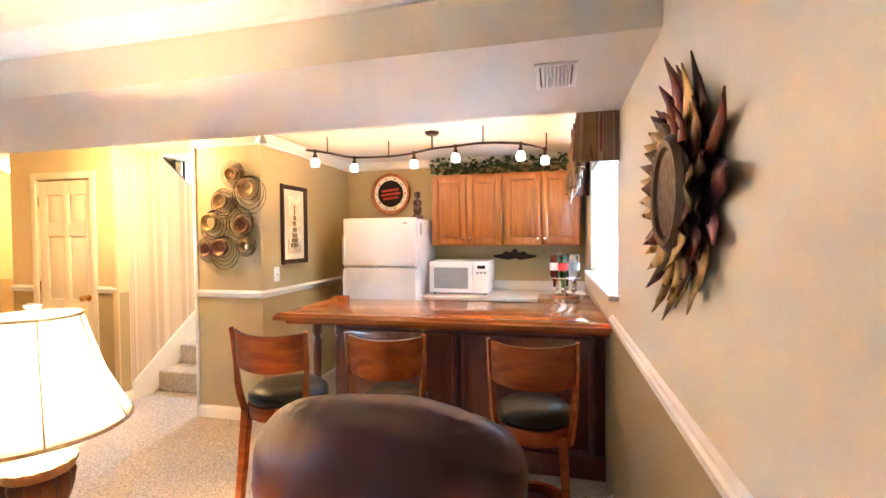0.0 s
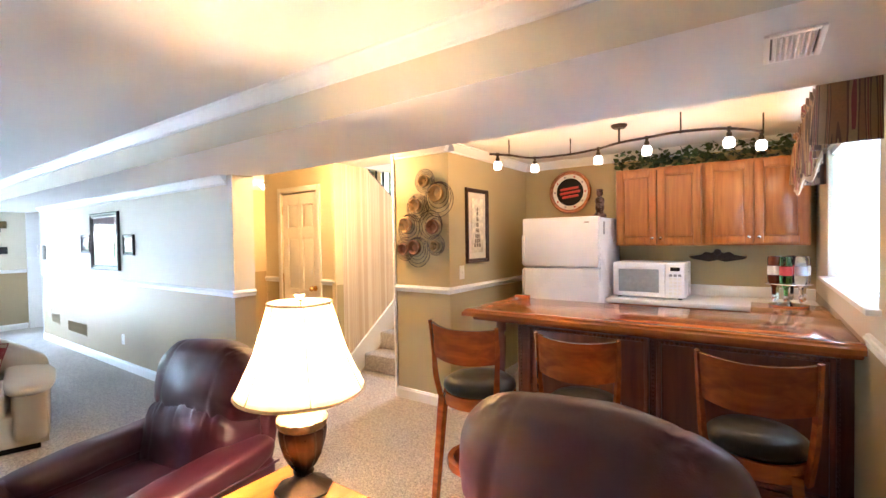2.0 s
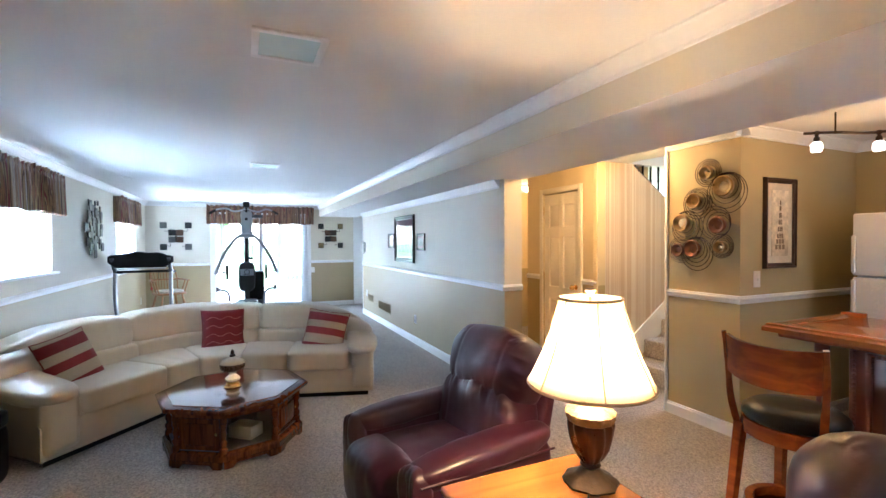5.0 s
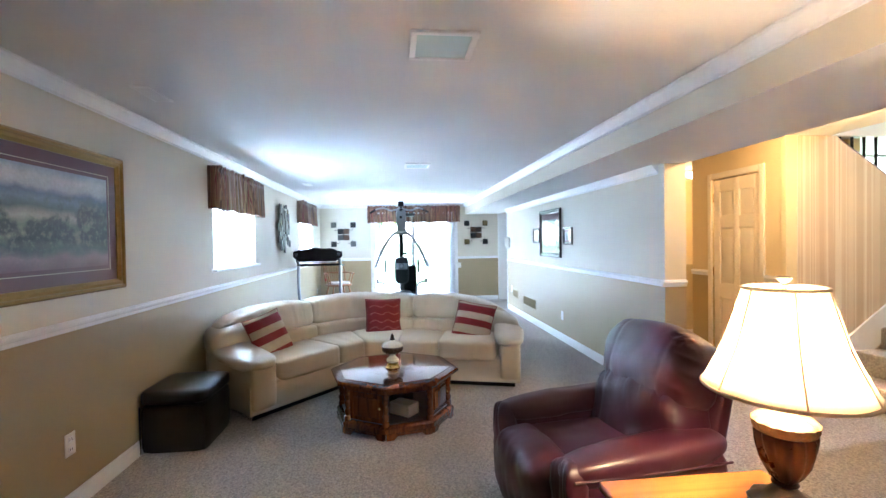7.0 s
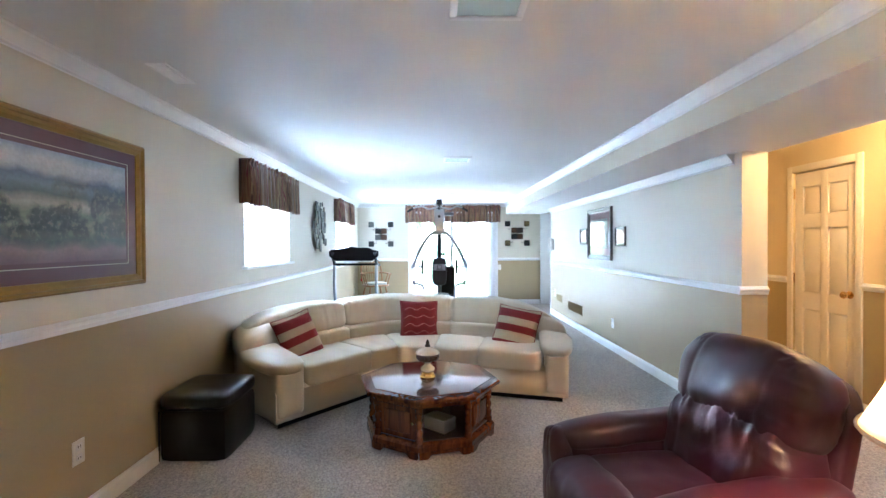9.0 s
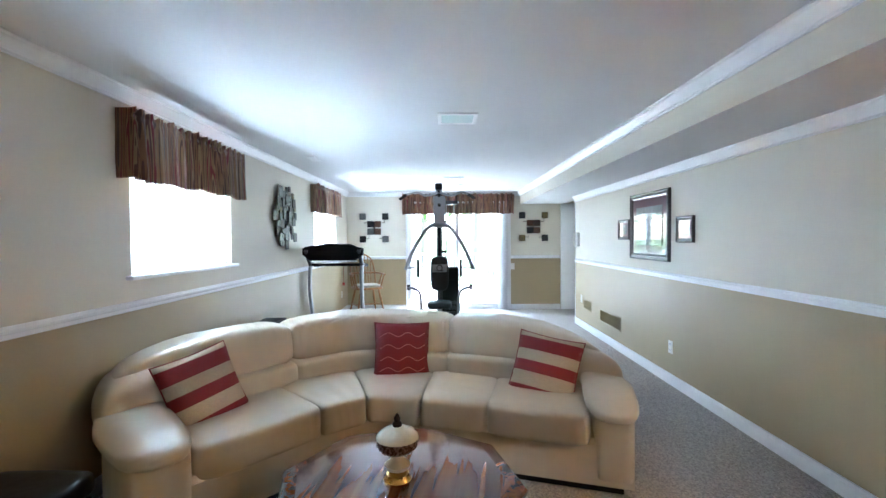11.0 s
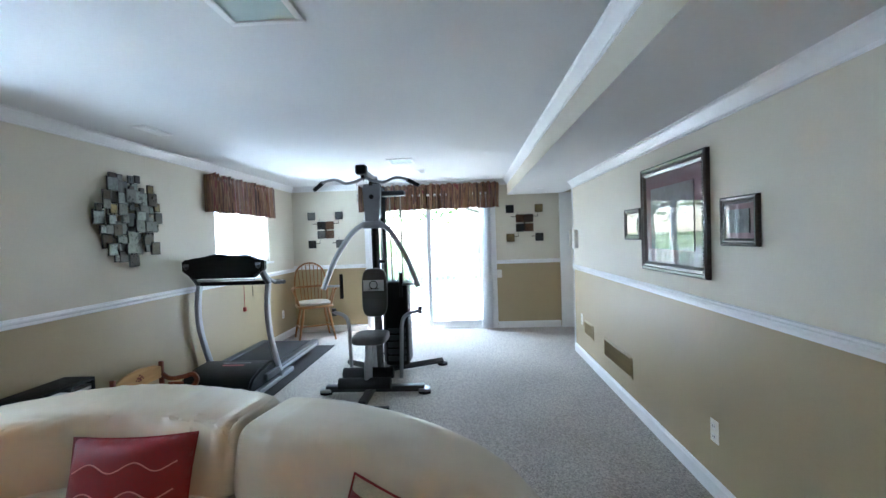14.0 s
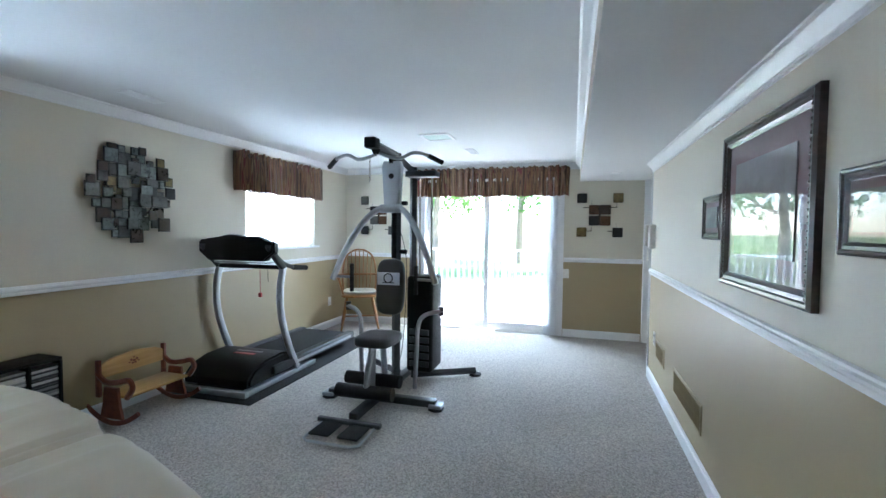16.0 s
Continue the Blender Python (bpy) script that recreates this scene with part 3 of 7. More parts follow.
# sliding door
sd = structure(new("door_1"))
sd.matrix_basis = pose(XF, (SL0 + SL1) / 2, 0, rz=90)
W2 = (SL1 - SL0) / 2
for lo, hi in (((-W2, -0.012, 0), (-W2 + 0.04, 0.12, 2.05)), ((W2 - 0.04, -0.012, 0), (W2, 0.12, 2.05)), ((-W2 + 0.04, -0.012, 2.0), (W2 - 0.04, 0.12, 2.05)), ((-W2 + 0.04, 0.0, 0), (W2 - 0.04, 0.12, 0.03))):
    part("frame", boxed(lo, hi, 0.004), WHITE, sd)
for n, x0, x1, y in (("fixed_leaf", -W2 + 0.04, 0.02, 0.075), ("sliding_leaf", -0.05, W2 - 0.04, 0.02)):
    bm = bmesh.new()
    for lo, hi in (((x0, y, 0.03), (x0 + 0.065, y + 0.04, 2.0)), ((x1 - 0.065, y, 0.03), (x1, y + 0.04, 2.0)), ((x0 + 0.065, y, 1.92), (x1 - 0.065, y + 0.04, 2.0)), ((x0 + 0.065, y, 0.03), (x1 - 0.065, y + 0.04, 0.12))):
        box(bm, lo, hi, 0.004)
    lf = part(n, bm, WHITE, sd)
    pn = part("pane", boxed((x0 + 0.06, y + 0.017, 0.11), (x1 - 0.06, y + 0.023, 1.93)), PANE, lf, smooth=0)
    pn.visible_shadow = False
    if n == "sliding_leaf":
        part("handle", tube([(x1 - 0.03, y, 0.92), (x1 - 0.03, y - 0.04, 0.94), (x1 - 0.03, y - 0.04, 1.1), (x1 - 0.03, y, 1.12)], 0.009), WHITE, lf)
for lo, hi in (((-W2 - 0.065, -0.018, 0), (-W2, -0.002, 2.11)), ((W2, -0.018, 0), (W2 + 0.065, -0.002, 2.11)), ((-W2, -0.018, 2.05), (W2, -0.002, 2.11))):
    part("casing", boxed(lo, hi, 0.004), WHITE, sd)
vb = thing("vertical_blind", pose(XF + 0.05, 1.24, 0.02), "white vertical blind vanes drawn aside beside glass door", "blind")
for i in range(9):
    part("vane", boxed((-0.035, -0.0006, 0), (0.035, 0.0006, 1.95)), SHEER, vb, smooth=0, m=pose(0, -0.08 + i * 0.017, 0, 0, 0, 14))
part("track", boxed((-0.025, -1.68, 1.95), (0.025, 0.08, 1.985), 0.003), WHITE, vb)

# outside
GRASS = mat("lawn_grass", (0.09, 0.14, 0.035), 0.9, grain=(14, 0.3), stain=(0.4, 0.2), bump=(30, 0.8))
PATIO = mat("pale_concrete", (0.52, 0.51, 0.48), 0.8, grain=(30, 0.08), stain=(1, 0.1), bump=(60, 0.3))
LEAF = cloth_light("tree_leaves", (0.12, 0.22, 0.05), 0.5)
BARK = mat("bark", (0.22, 0.18, 0.14), 0.9, grain=(20, 0.3), bump=(25, 0.8))
structure(part("ground", boxed((-400, -400, -0.32), (400, 400, -0.24)), GRASS, smooth=0), "mown lawn", "ground")
structure(part("patio", boxed((-14.6, -4.2, -0.24), (XF - 0.15, 4.6, -0.03)), PATIO, smooth=0), "pale concrete patio outside glass door", "patio")
fe = thing("deck_railing", pose(-14.4, 0, -0.03), "white painted railing with square balusters along patio", "railing")
for i in range(5):
    part("post", boxed((-0.045, -0.045, 0), (0.045, 0.045, 1.0), 0.006), WHITE, fe, m=pose(0, -4 + i * 2, 0))
part("rail", boxed((-0.04, -4.05, 0.9), (0.04, 4.05, 0.94), 0.006), WHITE, fe)
part("rail", boxed((-0.03, -4.05, 0.1), (0.03, 4.05, 0.14), 0.006), WHITE, fe)
bl = boxed((-0.015, -0.015, 0.14), (0.015, 0.015, 0.9))
b0 = part("baluster", bl, WHITE, fe, smooth=0, m=pose(0, -3.9, 0))
for i in range(1, 60):
    if i % 15:
        o = new("baluster", b0.data)
        o.parent, o.matrix_basis = fe, pose(0, -4 + i * 0.1333, 0)


def tree(x, y, h, seed):
    rnd = random.Random(seed)
    t = thing("tree", pose(x, y, -0.25), "leafy green deciduous tree on lawn", "tree", "garden trees")
    bm = tube(spline([(0, 0, 0), (0.1, 0.05, h * 0.25), (-0.05, 0.1, h * 0.5), (0.1, 0, h * 0.8)], 4), [0.22 * (1 - 0.8 * i / 12) for i in range(13)], 8)
    hubs = []
    for i in range(9):
        a, z = rnd.uniform(0, 6.28), h * rnd.uniform(0.3, 0.75)
        r = h * rnd.uniform(0.15, 0.32)
        e = Vector((r * math.cos(a), r * math.sin(a), z + h * 0.14))
        tube([(0, 0, z), (e.x * 0.5, e.y * 0.5, z + h * 0.05), e], [0.07, 0.045, 0.015], 6, bm)
        hubs += [e, Vector((e.x * 0.6, e.y * 0.6, z + h * 0.1))]
    hubs.append(Vector((0, 0, h * 0.9)))
    part("trunk", bm, BARK, t)
    vs, fs = [], []
    for i in range(2600):
        c = rnd.choice(hubs) + Vector((rnd.gauss(0, 1), rnd.gauss(0, 1), rnd.gauss(0, 0.8))) * h * 0.075
        u = Vector((rnd.gauss(0, 1), rnd.gauss(0, 1), rnd.gauss(0, 1))).normalized() * 0.13
        w = u.cross(Vector((rnd.gauss(0, 1), rnd.gauss(0, 1), rnd.gauss(0, 1)))).normalized() * 0.07
        k = len(vs)
        vs += [c - u, c + w, c + u, c - w]
        fs.append((k, k + 1, k + 2, k + 3))
    me = bpy.data.meshes.new("crown")
    me.from_pydata(vs, [], fs)
    me.materials.append(LEAF)
    o = new("crown", me)
    o.parent = t
    return t


for k, (x, y, h) in enumerate(((-22, -4, 7), (-21, 1.5, 8), (-23, 6, 7.5), (-19.5, -9, 7), (-26, -1, 9.5))):
    tree(x, y, h, 40 + k)

# ---- hall and stairs ----
dr = structure(new("door_2"))
dr.matrix_basis = pose((DO0 + DO1) / 2, 3.25, 0)
DW = DO1 - DO0
HALLWHITE = mat("cream_door_paint", (0.80, 0.74, 0.62), 0.4, grain=(50, 0.02), bump=(150, 0.04))
bm = bmesh.new()
st, zr = 0.085, [(0.20, 0.74), (0.88, 1.44), (1.55, 1.80)]
for lo, hi in (((-DW / 2, 0.012, 0.008), (-DW / 2 + st, 0.047, DZ - 0.01)), ((DW / 2 - st, 0.012, 0.008), (DW / 2, 0.047, DZ - 0.01)), ((-0.035, 0.012, 0.008), (0.035, 0.047, DZ - 0.01))):
    box(bm, lo, hi, 0.003)
for z0, z1 in ((0.008, 0.20), (0.74, 0.88), (1.44, 1.55), (1.80, DZ - 0.01)):
    for x0, x1 in ((-DW / 2 + st, -0.035), (0.035, DW / 2 - st)):
        box(bm, (x0, 0.0125, z0), (x1, 0.0465, z1))
slab = part("slab", bm, HALLWHITE, dr)
for z0, z1 in zr:
    for x0, x1 in ((-DW / 2 + st, -0.035), (0.035, DW / 2 - st)):
        part("panel", boxed((x0 + 0.012, 0.02, z0 + 0.012), (x1 - 0.012, 0.040, z1 - 0.012), 0.008), HALLWHITE, slab)
part("panel_back", boxed((-DW / 2 + 0.01, 0.028, 0.02), (DW / 2 - 0.01, 0.034, DZ - 0.02)), HALLWHITE, slab, smooth=0)
kn = part("door_knob", lathe([(0.0, 0), (0.03, 0.0), (0.03, 0.008), (0.011, 0.012), (0.011, 0.035), (0.026, 0.045), (0.029, 0.058), (0.02, 0.07), (0.0, 0.073)], 20, pose(DW / 2 - 0.06, 0.012, 0.90, 90)), BRASS, dr, "polished brass knob")
for z in (0.2, 0.95, 1.7):
    part("hinge", tube([(-DW / 2 - 0.004, 0.006, z), (-DW / 2 - 0.004, 0.006, z + 0.09)], 0.007, 8), BRASS, dr)
for lo, hi in (((-DW / 2 - 0.06, -0.016, 0), (-DW / 2 - 0.003, 0, DZ + 0.06)), ((DW / 2 + 0.003, -0.016, 0), (DW / 2 + 0.06, 0, DZ + 0.06)), ((-DW / 2 - 0.003, -0.016, DZ + 0.003), (DW / 2 + 0.003, 0, DZ + 0.06))):
    part("casing", boxed(lo, hi, 0.004), HALLWHITE, dr)

# panelled stair wall with an open triangle at its upper end
sw = extrude_poly([(3.352, 0), (6.4, 0), (6.4, 0.35), (3.76, 2.14), (3.72, ZC - 0.002), (3.352, ZC - 0.002)], 0.10, m=pose(-3.52, 0, 0, 0, 0, 0) @ Matrix.Rotation(radians(90), 4, "Z"))
structure(part("wall_stairs", sw, PAPER, smooth=0), "stair wall papered in cream and tan stripes", "wall")
cap = tube([(-3.52, 3.70, 2.19), (-3.52, 5.6, 0.90)], 0.045, 4)
hr = thing("stair_railing", pose(0, 0, 0), "dark wooden stair rail with thin dark balusters", "railing")
part("cap_rail", cap, MAHOG, hr)
for i in range(11):
    y = 3.80 + i * 0.115
    part("baluster", tube([(-3.52, y, 2.12 - (y - 3.76) * 0.678), (-3.52, y, 3.1 - (y - 3.76) * 0.4)], 0.012, 6), BLACK, hr)
for i in range(9):
    y0 = 3.63 + i * 0.25
    structure(part("step", boxed((-3.47, y0 - 0.02, 0.185 * i), (-2.616, 6.4 if i == 8 else y0 + 0.30, 0.185 * (i + 1)), 0.02, 3), CARPET), "carpeted stair step", "step")
sk = bmesh.new()
extrude_poly([(3.36, 0), (3.55, 0), (5.6, 1.52), (5.6, 1.78), (3.36, 0.16)], 0.02, sk, m=pose(-3.458, 0, 0) @ Matrix.Rotation(radians(90), 4, "Z"))
structure(part("trim_stair_skirt", sk, WHITE))
run("baseboard", BASE, (-3.47, 3.235), (-3.47, 3.36), (1, 0), WHITE)
hl = thing("ceiling_lamp", pose(-2.99, 2.86, ZC), "small lit frosted dome lamp on hall ceiling", "lamp")
part("base", lathe([(0.0, -0.02), (0.13, -0.02), (0.14, -0.006), (0.14, 0.0)], 28), WHITE, hl)
dm = part("dome", lathe([(0.0, -0.085), (0.05, -0.08), (0.09, -0.062), (0.115, -0.035), (0.122, -0.021), (0.11, -0.0205)], 28), glow("lit_dome", (1.0, 0.82, 0.55), 0.8), hl)
dm.visible_shadow = False
sl2 = thing("ceiling_lamp", pose(-5.4, 3.8, ZC), "small lit frosted dome lamp on ceiling", "lamp")
for o in (hl.children[0], hl.children[1]):
    q = new(o.name.split(".")[0], o.data)
    q.parent, q.visible_shadow = sl2, o.visible_shadow
sh = thing("shelf_unit", pose(-5.55, 4.72, 0), "wooden shelf with small boxes in side room", "shelf")
for x in (-0.4, 0.38):
    part("side", boxed((x, -0.14, 0), (x + 0.02, 0.27, 1.3), 0.003), OAK, sh)
for z in (0.08, 0.45, 0.85, 1.26):
    part("board", boxed((-0.38, -0.14, z), (0.38, 0.27, z + 0.02), 0.003), OAK, sh)


# ---- small fixtures ----
IVORY = mat("ivory_plastic", (0.78, 0.76, 0.70), 0.35, bump=(0, 0))


def outlet(m, switch=False):
    t = thing("light_switch" if switch else "power_outlet", m, "white plastic toggle switch plate on wall" if switch else "white plastic double power outlet on wall", "switch" if switch else "outlet", "wall outlets")
    part("plate", boxed((-0.036, -0.006, -0.058), (0.036, 0, 0.058), 0.003), IVORY, t)
    if switch:
        part("toggle", boxed((-0.006, -0.016, -0.012), (0.006, -0.006, 0.012), 0.003), IVORY, t)
    else:
        for z in (-0.026, 0.026):
            s = part("socket", boxed((-0.017, -0.008, z - 0.015), (0.017, -0.0055, z + 0.015), 0.004), WHITE, t)
            for x in (-0.007, 0.007):
                part("slot", boxed((x - 0.0015, -0.0085, z - 0.006), (x + 0.0015, -0.0075, z + 0.006)), BLACK, s, smooth=0)


outlet(pose(-2.49, YL, 0.345, rz=180)), outlet(pose(-9.63, YL, 0.352, rz=180)), outlet(pose(-5.79, YG, 0.335)), outlet(pose(-8.42, YG, 0.42))
outlet(pose(-2.04, 3.38, 1.115, rz=90), True), outlet(pose(XF, 1.42, 0.80, rz=90), True)


def register(m, w, h, n, label, material, shadow_mat=None):
    shadow_mat = shadow_mat or VENTSHADE
    t = thing("wall_register", m, label, "vent", "air registers")
    bm = bmesh.new()
    for lo, hi in (((-w / 2, -0.008, -h / 2), (-w / 2 + 0.015, 0, h / 2)), ((w / 2 - 0.015, -0.008, -h / 2), (w / 2, 0, h / 2)), ((-w / 2 + 0.015, -0.008, h / 2 - 0.018), (w / 2 - 0.015, 0, h / 2)), ((-w / 2 + 0.015, -0.008, -h / 2), (w / 2 - 0.015, 0, -h / 2 + 0.018))):
        box(bm, lo, hi, 0.002)
    part("frame", bm, material, t)
    # flat plate whose darker colour paints the shade behind the slats
    part("backing", boxed((-w / 2 + 0.015, -0.002, -h / 2 + 0.018), (w / 2 - 0.015, 0, h / 2 - 0.018)), shadow_mat, t, smooth=0)
    s0 = None
    for i in range(n):
        x = -w / 2 + 0.02 + (w - 0.04) * (i + 0.5) / n
        if s0 is None:
            s0 = part("slat", boxed((-0.0035, -0.005, -h / 2 + 0.018), (0.0035, 0.005, h / 2 - 0.018)), material, t, smooth=0)
            s0.matrix_basis = pose(x, -0.006, 0, rz=35)
        else:
            o = new("slat", s0.data)
            o.parent, o.matrix_basis = t, pose(x, -0.006, 0, rz=35)


# backing tones with the shade of the slots put into the colour
VENTSHADE = mat("vent_throat", (0.12, 0.12, 0.12), 0.8, bump=(0, 0))
TANVENTSHADE = mat("tan_vent_back", (0.31, 0.245, 0.14), 0.8, bump=(0, 0))
TANPLASTIC = mat("tan_painted_metal", (0.41, 0.33, 0.19), 0.45)
register(pose(-7.28, YG, 0.315), 0.70, 0.17, 22, "long tan painted metal return register low on wall", TANPLASTIC, TANVENTSHADE)
register(pose(-8.15, YG, 0.36), 0.34, 0.15, 12, "tan painted metal register low on wall", TANPLASTIC, TANVENTSHADE)
register(pose(0.11, 1.86, ZS, 90, 0, 0), 0.14, 0.24, 8, "white metal air register in soffit", WHITE)
register(pose(-2.66, -1.30, ZC, 90, 0, 90), 0.10, 0.26, 7, "white metal ceiling air register", WHITE)
register(pose(-6.55, -1.23, ZC, 90, 0, 90), 0.10, 0.28, 7, "white metal ceiling air register", WHITE)
register(pose(-9.0, 0.43, ZC, 90, 0, 0), 0.28, 0.10, 9, "white metal ceiling air register", WHITE)


def ceiling_light(x, y):
    t = thing("ceiling_light", pose(x, y, ZC), "square recessed ceiling light with frosted lens, switched off", "lamp", "recessed ceiling lights")
    bm = bmesh.new()
    for lo, hi in (((-0.14, -0.14, -0.012), (-0.112, 0.14, 0)), ((0.112, -0.14, -0.012), (0.14, 0.14, 0)), ((-0.112, -0.14, -0.012), (0.112, -0.112, 0)), ((-0.112, 0.112, -0.012), (0.112, 0.14, 0))):
        box(bm, lo, hi, 0.004)
    part("frame", bm, WHITE, t)
    part("lens", boxed((-0.112, -0.112, -0.006), (0.112, 0.112, -0.002)), LENS, t, smooth=0)


for x, y in ((-1.955, 0.227), (-4.99, 0.256), (-8.2, 0.29)):
    ceiling_light(x, y)
rl = thing("soffit_downlight", pose(-9.35, 1.92, ZS), "small white round recessed downlight in soffit", "lamp")
part("ring", lathe([(0.0, -0.006), (0.045, -0.008), (0.055, -0.004), (0.055, 0)], 24), WHITE, rl)
ph = thing("wall_phone", pose(-8.56, YG, 1.27), "white wall telephone with hanging coiled cord", "telephone")
part("body", boxed((-0.05, -0.05, -0.08), (0.05, 0, 0.13), 0.012, 3), IVORY, ph)
part("handset", boxed((-0.075, -0.075, -0.06), (-0.03, -0.03, 0.13), 0.012, 3), IVORY, ph)
part("cord", tube([(-0.05 + 0.02 * i / 90 + 0.007 * math.cos(i * 1.3), -0.05 + 0.007 * math.sin(i * 1.3), -0.06 - 0.13 * math.sin(i / 90 * math.pi)) for i in range(91)], 0.0022, 5), IVORY, ph)

# ---- pictures and wall ornaments ----
GOLD = mat("antique_gold_frame", (0.27, 0.155, 0.035), 0.34, 0.75, grain=(35, 0.08), bump=(90, 0.03))
MAROON = mat("maroon_mat_board", (0.105, 0.035, 0.045), 0.6, coat=0.8)
MAROON.node_tree.nodes["Principled BSDF"].inputs["Coat Roughness"].default_value = 0.02
CREAMMAT = mat("cream_mat_board", (0.62, 0.55, 0.42), 0.7, coat=0.6)


def framed(m, w, h, fw, depth, frame_mat, art_mat, label, name="framed_picture", mat_w=0.0, mat_mat=None, line=None, group="", beads=False):
    t = thing(name, m, label, "picture", group)
    prof = [(0.0, 0.0), (0.0, -depth * 0.7), (fw * 0.18, -depth), (fw * 0.36, -depth * 0.93), (fw * 0.45, -depth * 0.70), (fw * 0.72, -depth * 0.72), (fw * 0.84, -depth * 0.55), (fw, -depth * 0.45), (fw, 0.0)]
    corners = [(-w / 2, -h / 2, 1, 1), (w / 2, -h / 2, -1, 1), (w / 2, h / 2, -1, -1), (-w / 2, h / 2, 1, -1)]
    for i in range(4):
        bm = bmesh.new()
        a, b = corners[i], corners[(i + 1) % 4]
        rows = [[bm.verts.new((c[0] + c[2] * d, y, c[1] + c[3] * d)) for d, y in prof] for c in (a, b)]
        n = len(prof)
        for k in range(n):
            bm.faces.new((rows[0][k], rows[0][(k + 1) % n], rows[1][(k + 1) % n], rows[1][k]))
        part("moulding", bm, frame_mat, t, smooth=30)
    iw, ih = w / 2 - fw, h / 2 - fw
    if mat_w:
        part("mat_board", boxed((-iw, -0.010, -ih), (iw, -0.004, ih)), mat_mat, t, smooth=0)
        if line:
            bm = bmesh.new()
            a, b = iw - mat_w * 0.72, ih - mat_w * 0.72
            for lo, hi in (((-a, -0.012, -b), (a, -0.0095, -b + 0.003)), ((-a, -0.012, b - 0.003), (a, -0.0095, b)), ((-a, -0.012, -b + 0.003), (-a + 0.003, -0.0095, b - 0.003)), ((a - 0.003, -0.012, -b + 0.003), (a, -0.0095, b - 0.003))):
                box(bm, lo, hi)
            part("fillet", bm, line, t, smooth=0)
    part("print", boxed((-iw + mat_w, -0.014, -ih + mat_w), (iw - mat_w, -0.003, ih - mat_w)), art_mat, t, smooth=0)
    if beads:
        n = int(h / 0.022)
        for s in (-1, 1):
            bm = bmesh.new()
            for i in range(n):
                lathe([(0.0, -0.006), (0.006, -0.002), (0.006, 0.002), (0.0, 0.006)], 6, pose(s * (w / 2 - fw * 0.6), -depth * 0.74, -h / 2 + fw * 0.6 + (h - fw * 1.2) * i / (n - 1)), bm)
            part("beading", bm, frame_mat, t)["kind"] = "stuff"
    return t


def landscape(name):
    """A glazed landscape: pale sky, blue hills, meadow and a pink path, with dark clumps of trees."""
    m = mat(name, (1, 1, 1), 0.5, grain=(60, 0.12), stain=(14, 0.12), bump=(0, 0))
    nt = m.node_tree
    b = nt.nodes["Principled BSDF"]
    b.inputs["Coat Weight"].default_value, b.inputs["Coat Roughness"].default_value = 0.5, 0.02
    tc, sp = nt.nodes.new("ShaderNodeTexCoord"), nt.nodes.new("ShaderNodeSeparateXYZ")
    nt.links.new(tc.outputs["Object"], sp.inputs[0])

    def blots(scale, lo, hi, detail):
        n, r = nt.nodes.new("ShaderNodeTexNoise"), nt.nodes.new("ShaderNodeMapRange")
        n.inputs["Scale"].default_value, n.inputs["Detail"].default_value = scale, detail
        r.inputs["From Min"].default_value, r.inputs["From Max"].default_value = lo, hi
        nt.links.new(tc.outputs["Object"], n.inputs["Vector"]), nt.links.new(n.outputs["Fac"], r.inputs["Value"])
        return r.outputs[0]

    def math2(op, x, y):
        k = nt.nodes.new("ShaderNodeMath")
        k.operation = op
        for s, v in zip(k.inputs, (x, y)):
            if isinstance(v, float):
                s.default_value = v
            else:
                nt.links.new(v, s)
        return k.outputs[0]

    def ramp(x, cols):
        cr = nt.nodes.new("ShaderNodeValToRGB")
        e = cr.color_ramp.elements
        while len(e) < len(cols):
            e.new(0.5)
        for k, (p, c) in enumerate(cols):
            e[k].position, e[k].color = p, (*c, 1)
        nt.links.new(x, cr.inputs[0])
        return cr.outputs[0]

    up = math2("ADD", math2("MULTIPLY", sp.outputs[2], 2.0), 0.5)
    wavy = math2("ADD", up, math2("MULTIPLY", math2("SUBTRACT", blots(5, 0.0, 1.0, 4), 0.5), 0.22))
    ground = ramp(wavy, [(0.0, (0.15, 0.07, 0.08)), (0.12, (0.24, 0.15, 0.16)), (0.22, (0.06, 0.09, 0.07)), (0.34, (0.32, 0.31, 0.20)), (0.44, (0.16, 0.19, 0.12)), (0.52, (0.36, 0.33, 0.24)), (0.60, (0.08, 0.11, 0.11)), (0.68, (0.16, 0.21, 0.24)), (0.74, (0.10, 0.14, 0.20)), (0.80, (0.34, 0.37, 0.42)), (0.9, (0.46, 0.46, 0.48)), (1.0, (0.28, 0.33, 0.42))])
    trees = math2("MULTIPLY", blots(4.2, 0.47, 0.52, 12), ramp(up, [(0.12, (0, 0, 0)), (0.3, (1, 1, 1)), (0.62, (0.8, 0.8, 0.8)), (0.80, (0, 0, 0))]))
    crown_tone = ramp(blots(45, 0.3, 0.7, 6), [(0.0, (0.010, 0.016, 0.014)), (0.6, (0.035, 0.05, 0.04)), (0.8, (0.13, 0.14, 0.10)), (1.0, (0.18, 0.12, 0.09))])
    mx = nt.nodes.new("ShaderNodeMix")
    mx.data_type = "RGBA"
    nt.links.new(trees, mx.inputs[0]), nt.links.new(ground, mx.inputs[6]), nt.links.new(crown_tone, mx.inputs[7])
    old = b.inputs["Base Color"].links[0].from_node
    nt.links.new(mx.outputs[2], old.inputs[0])
    return m


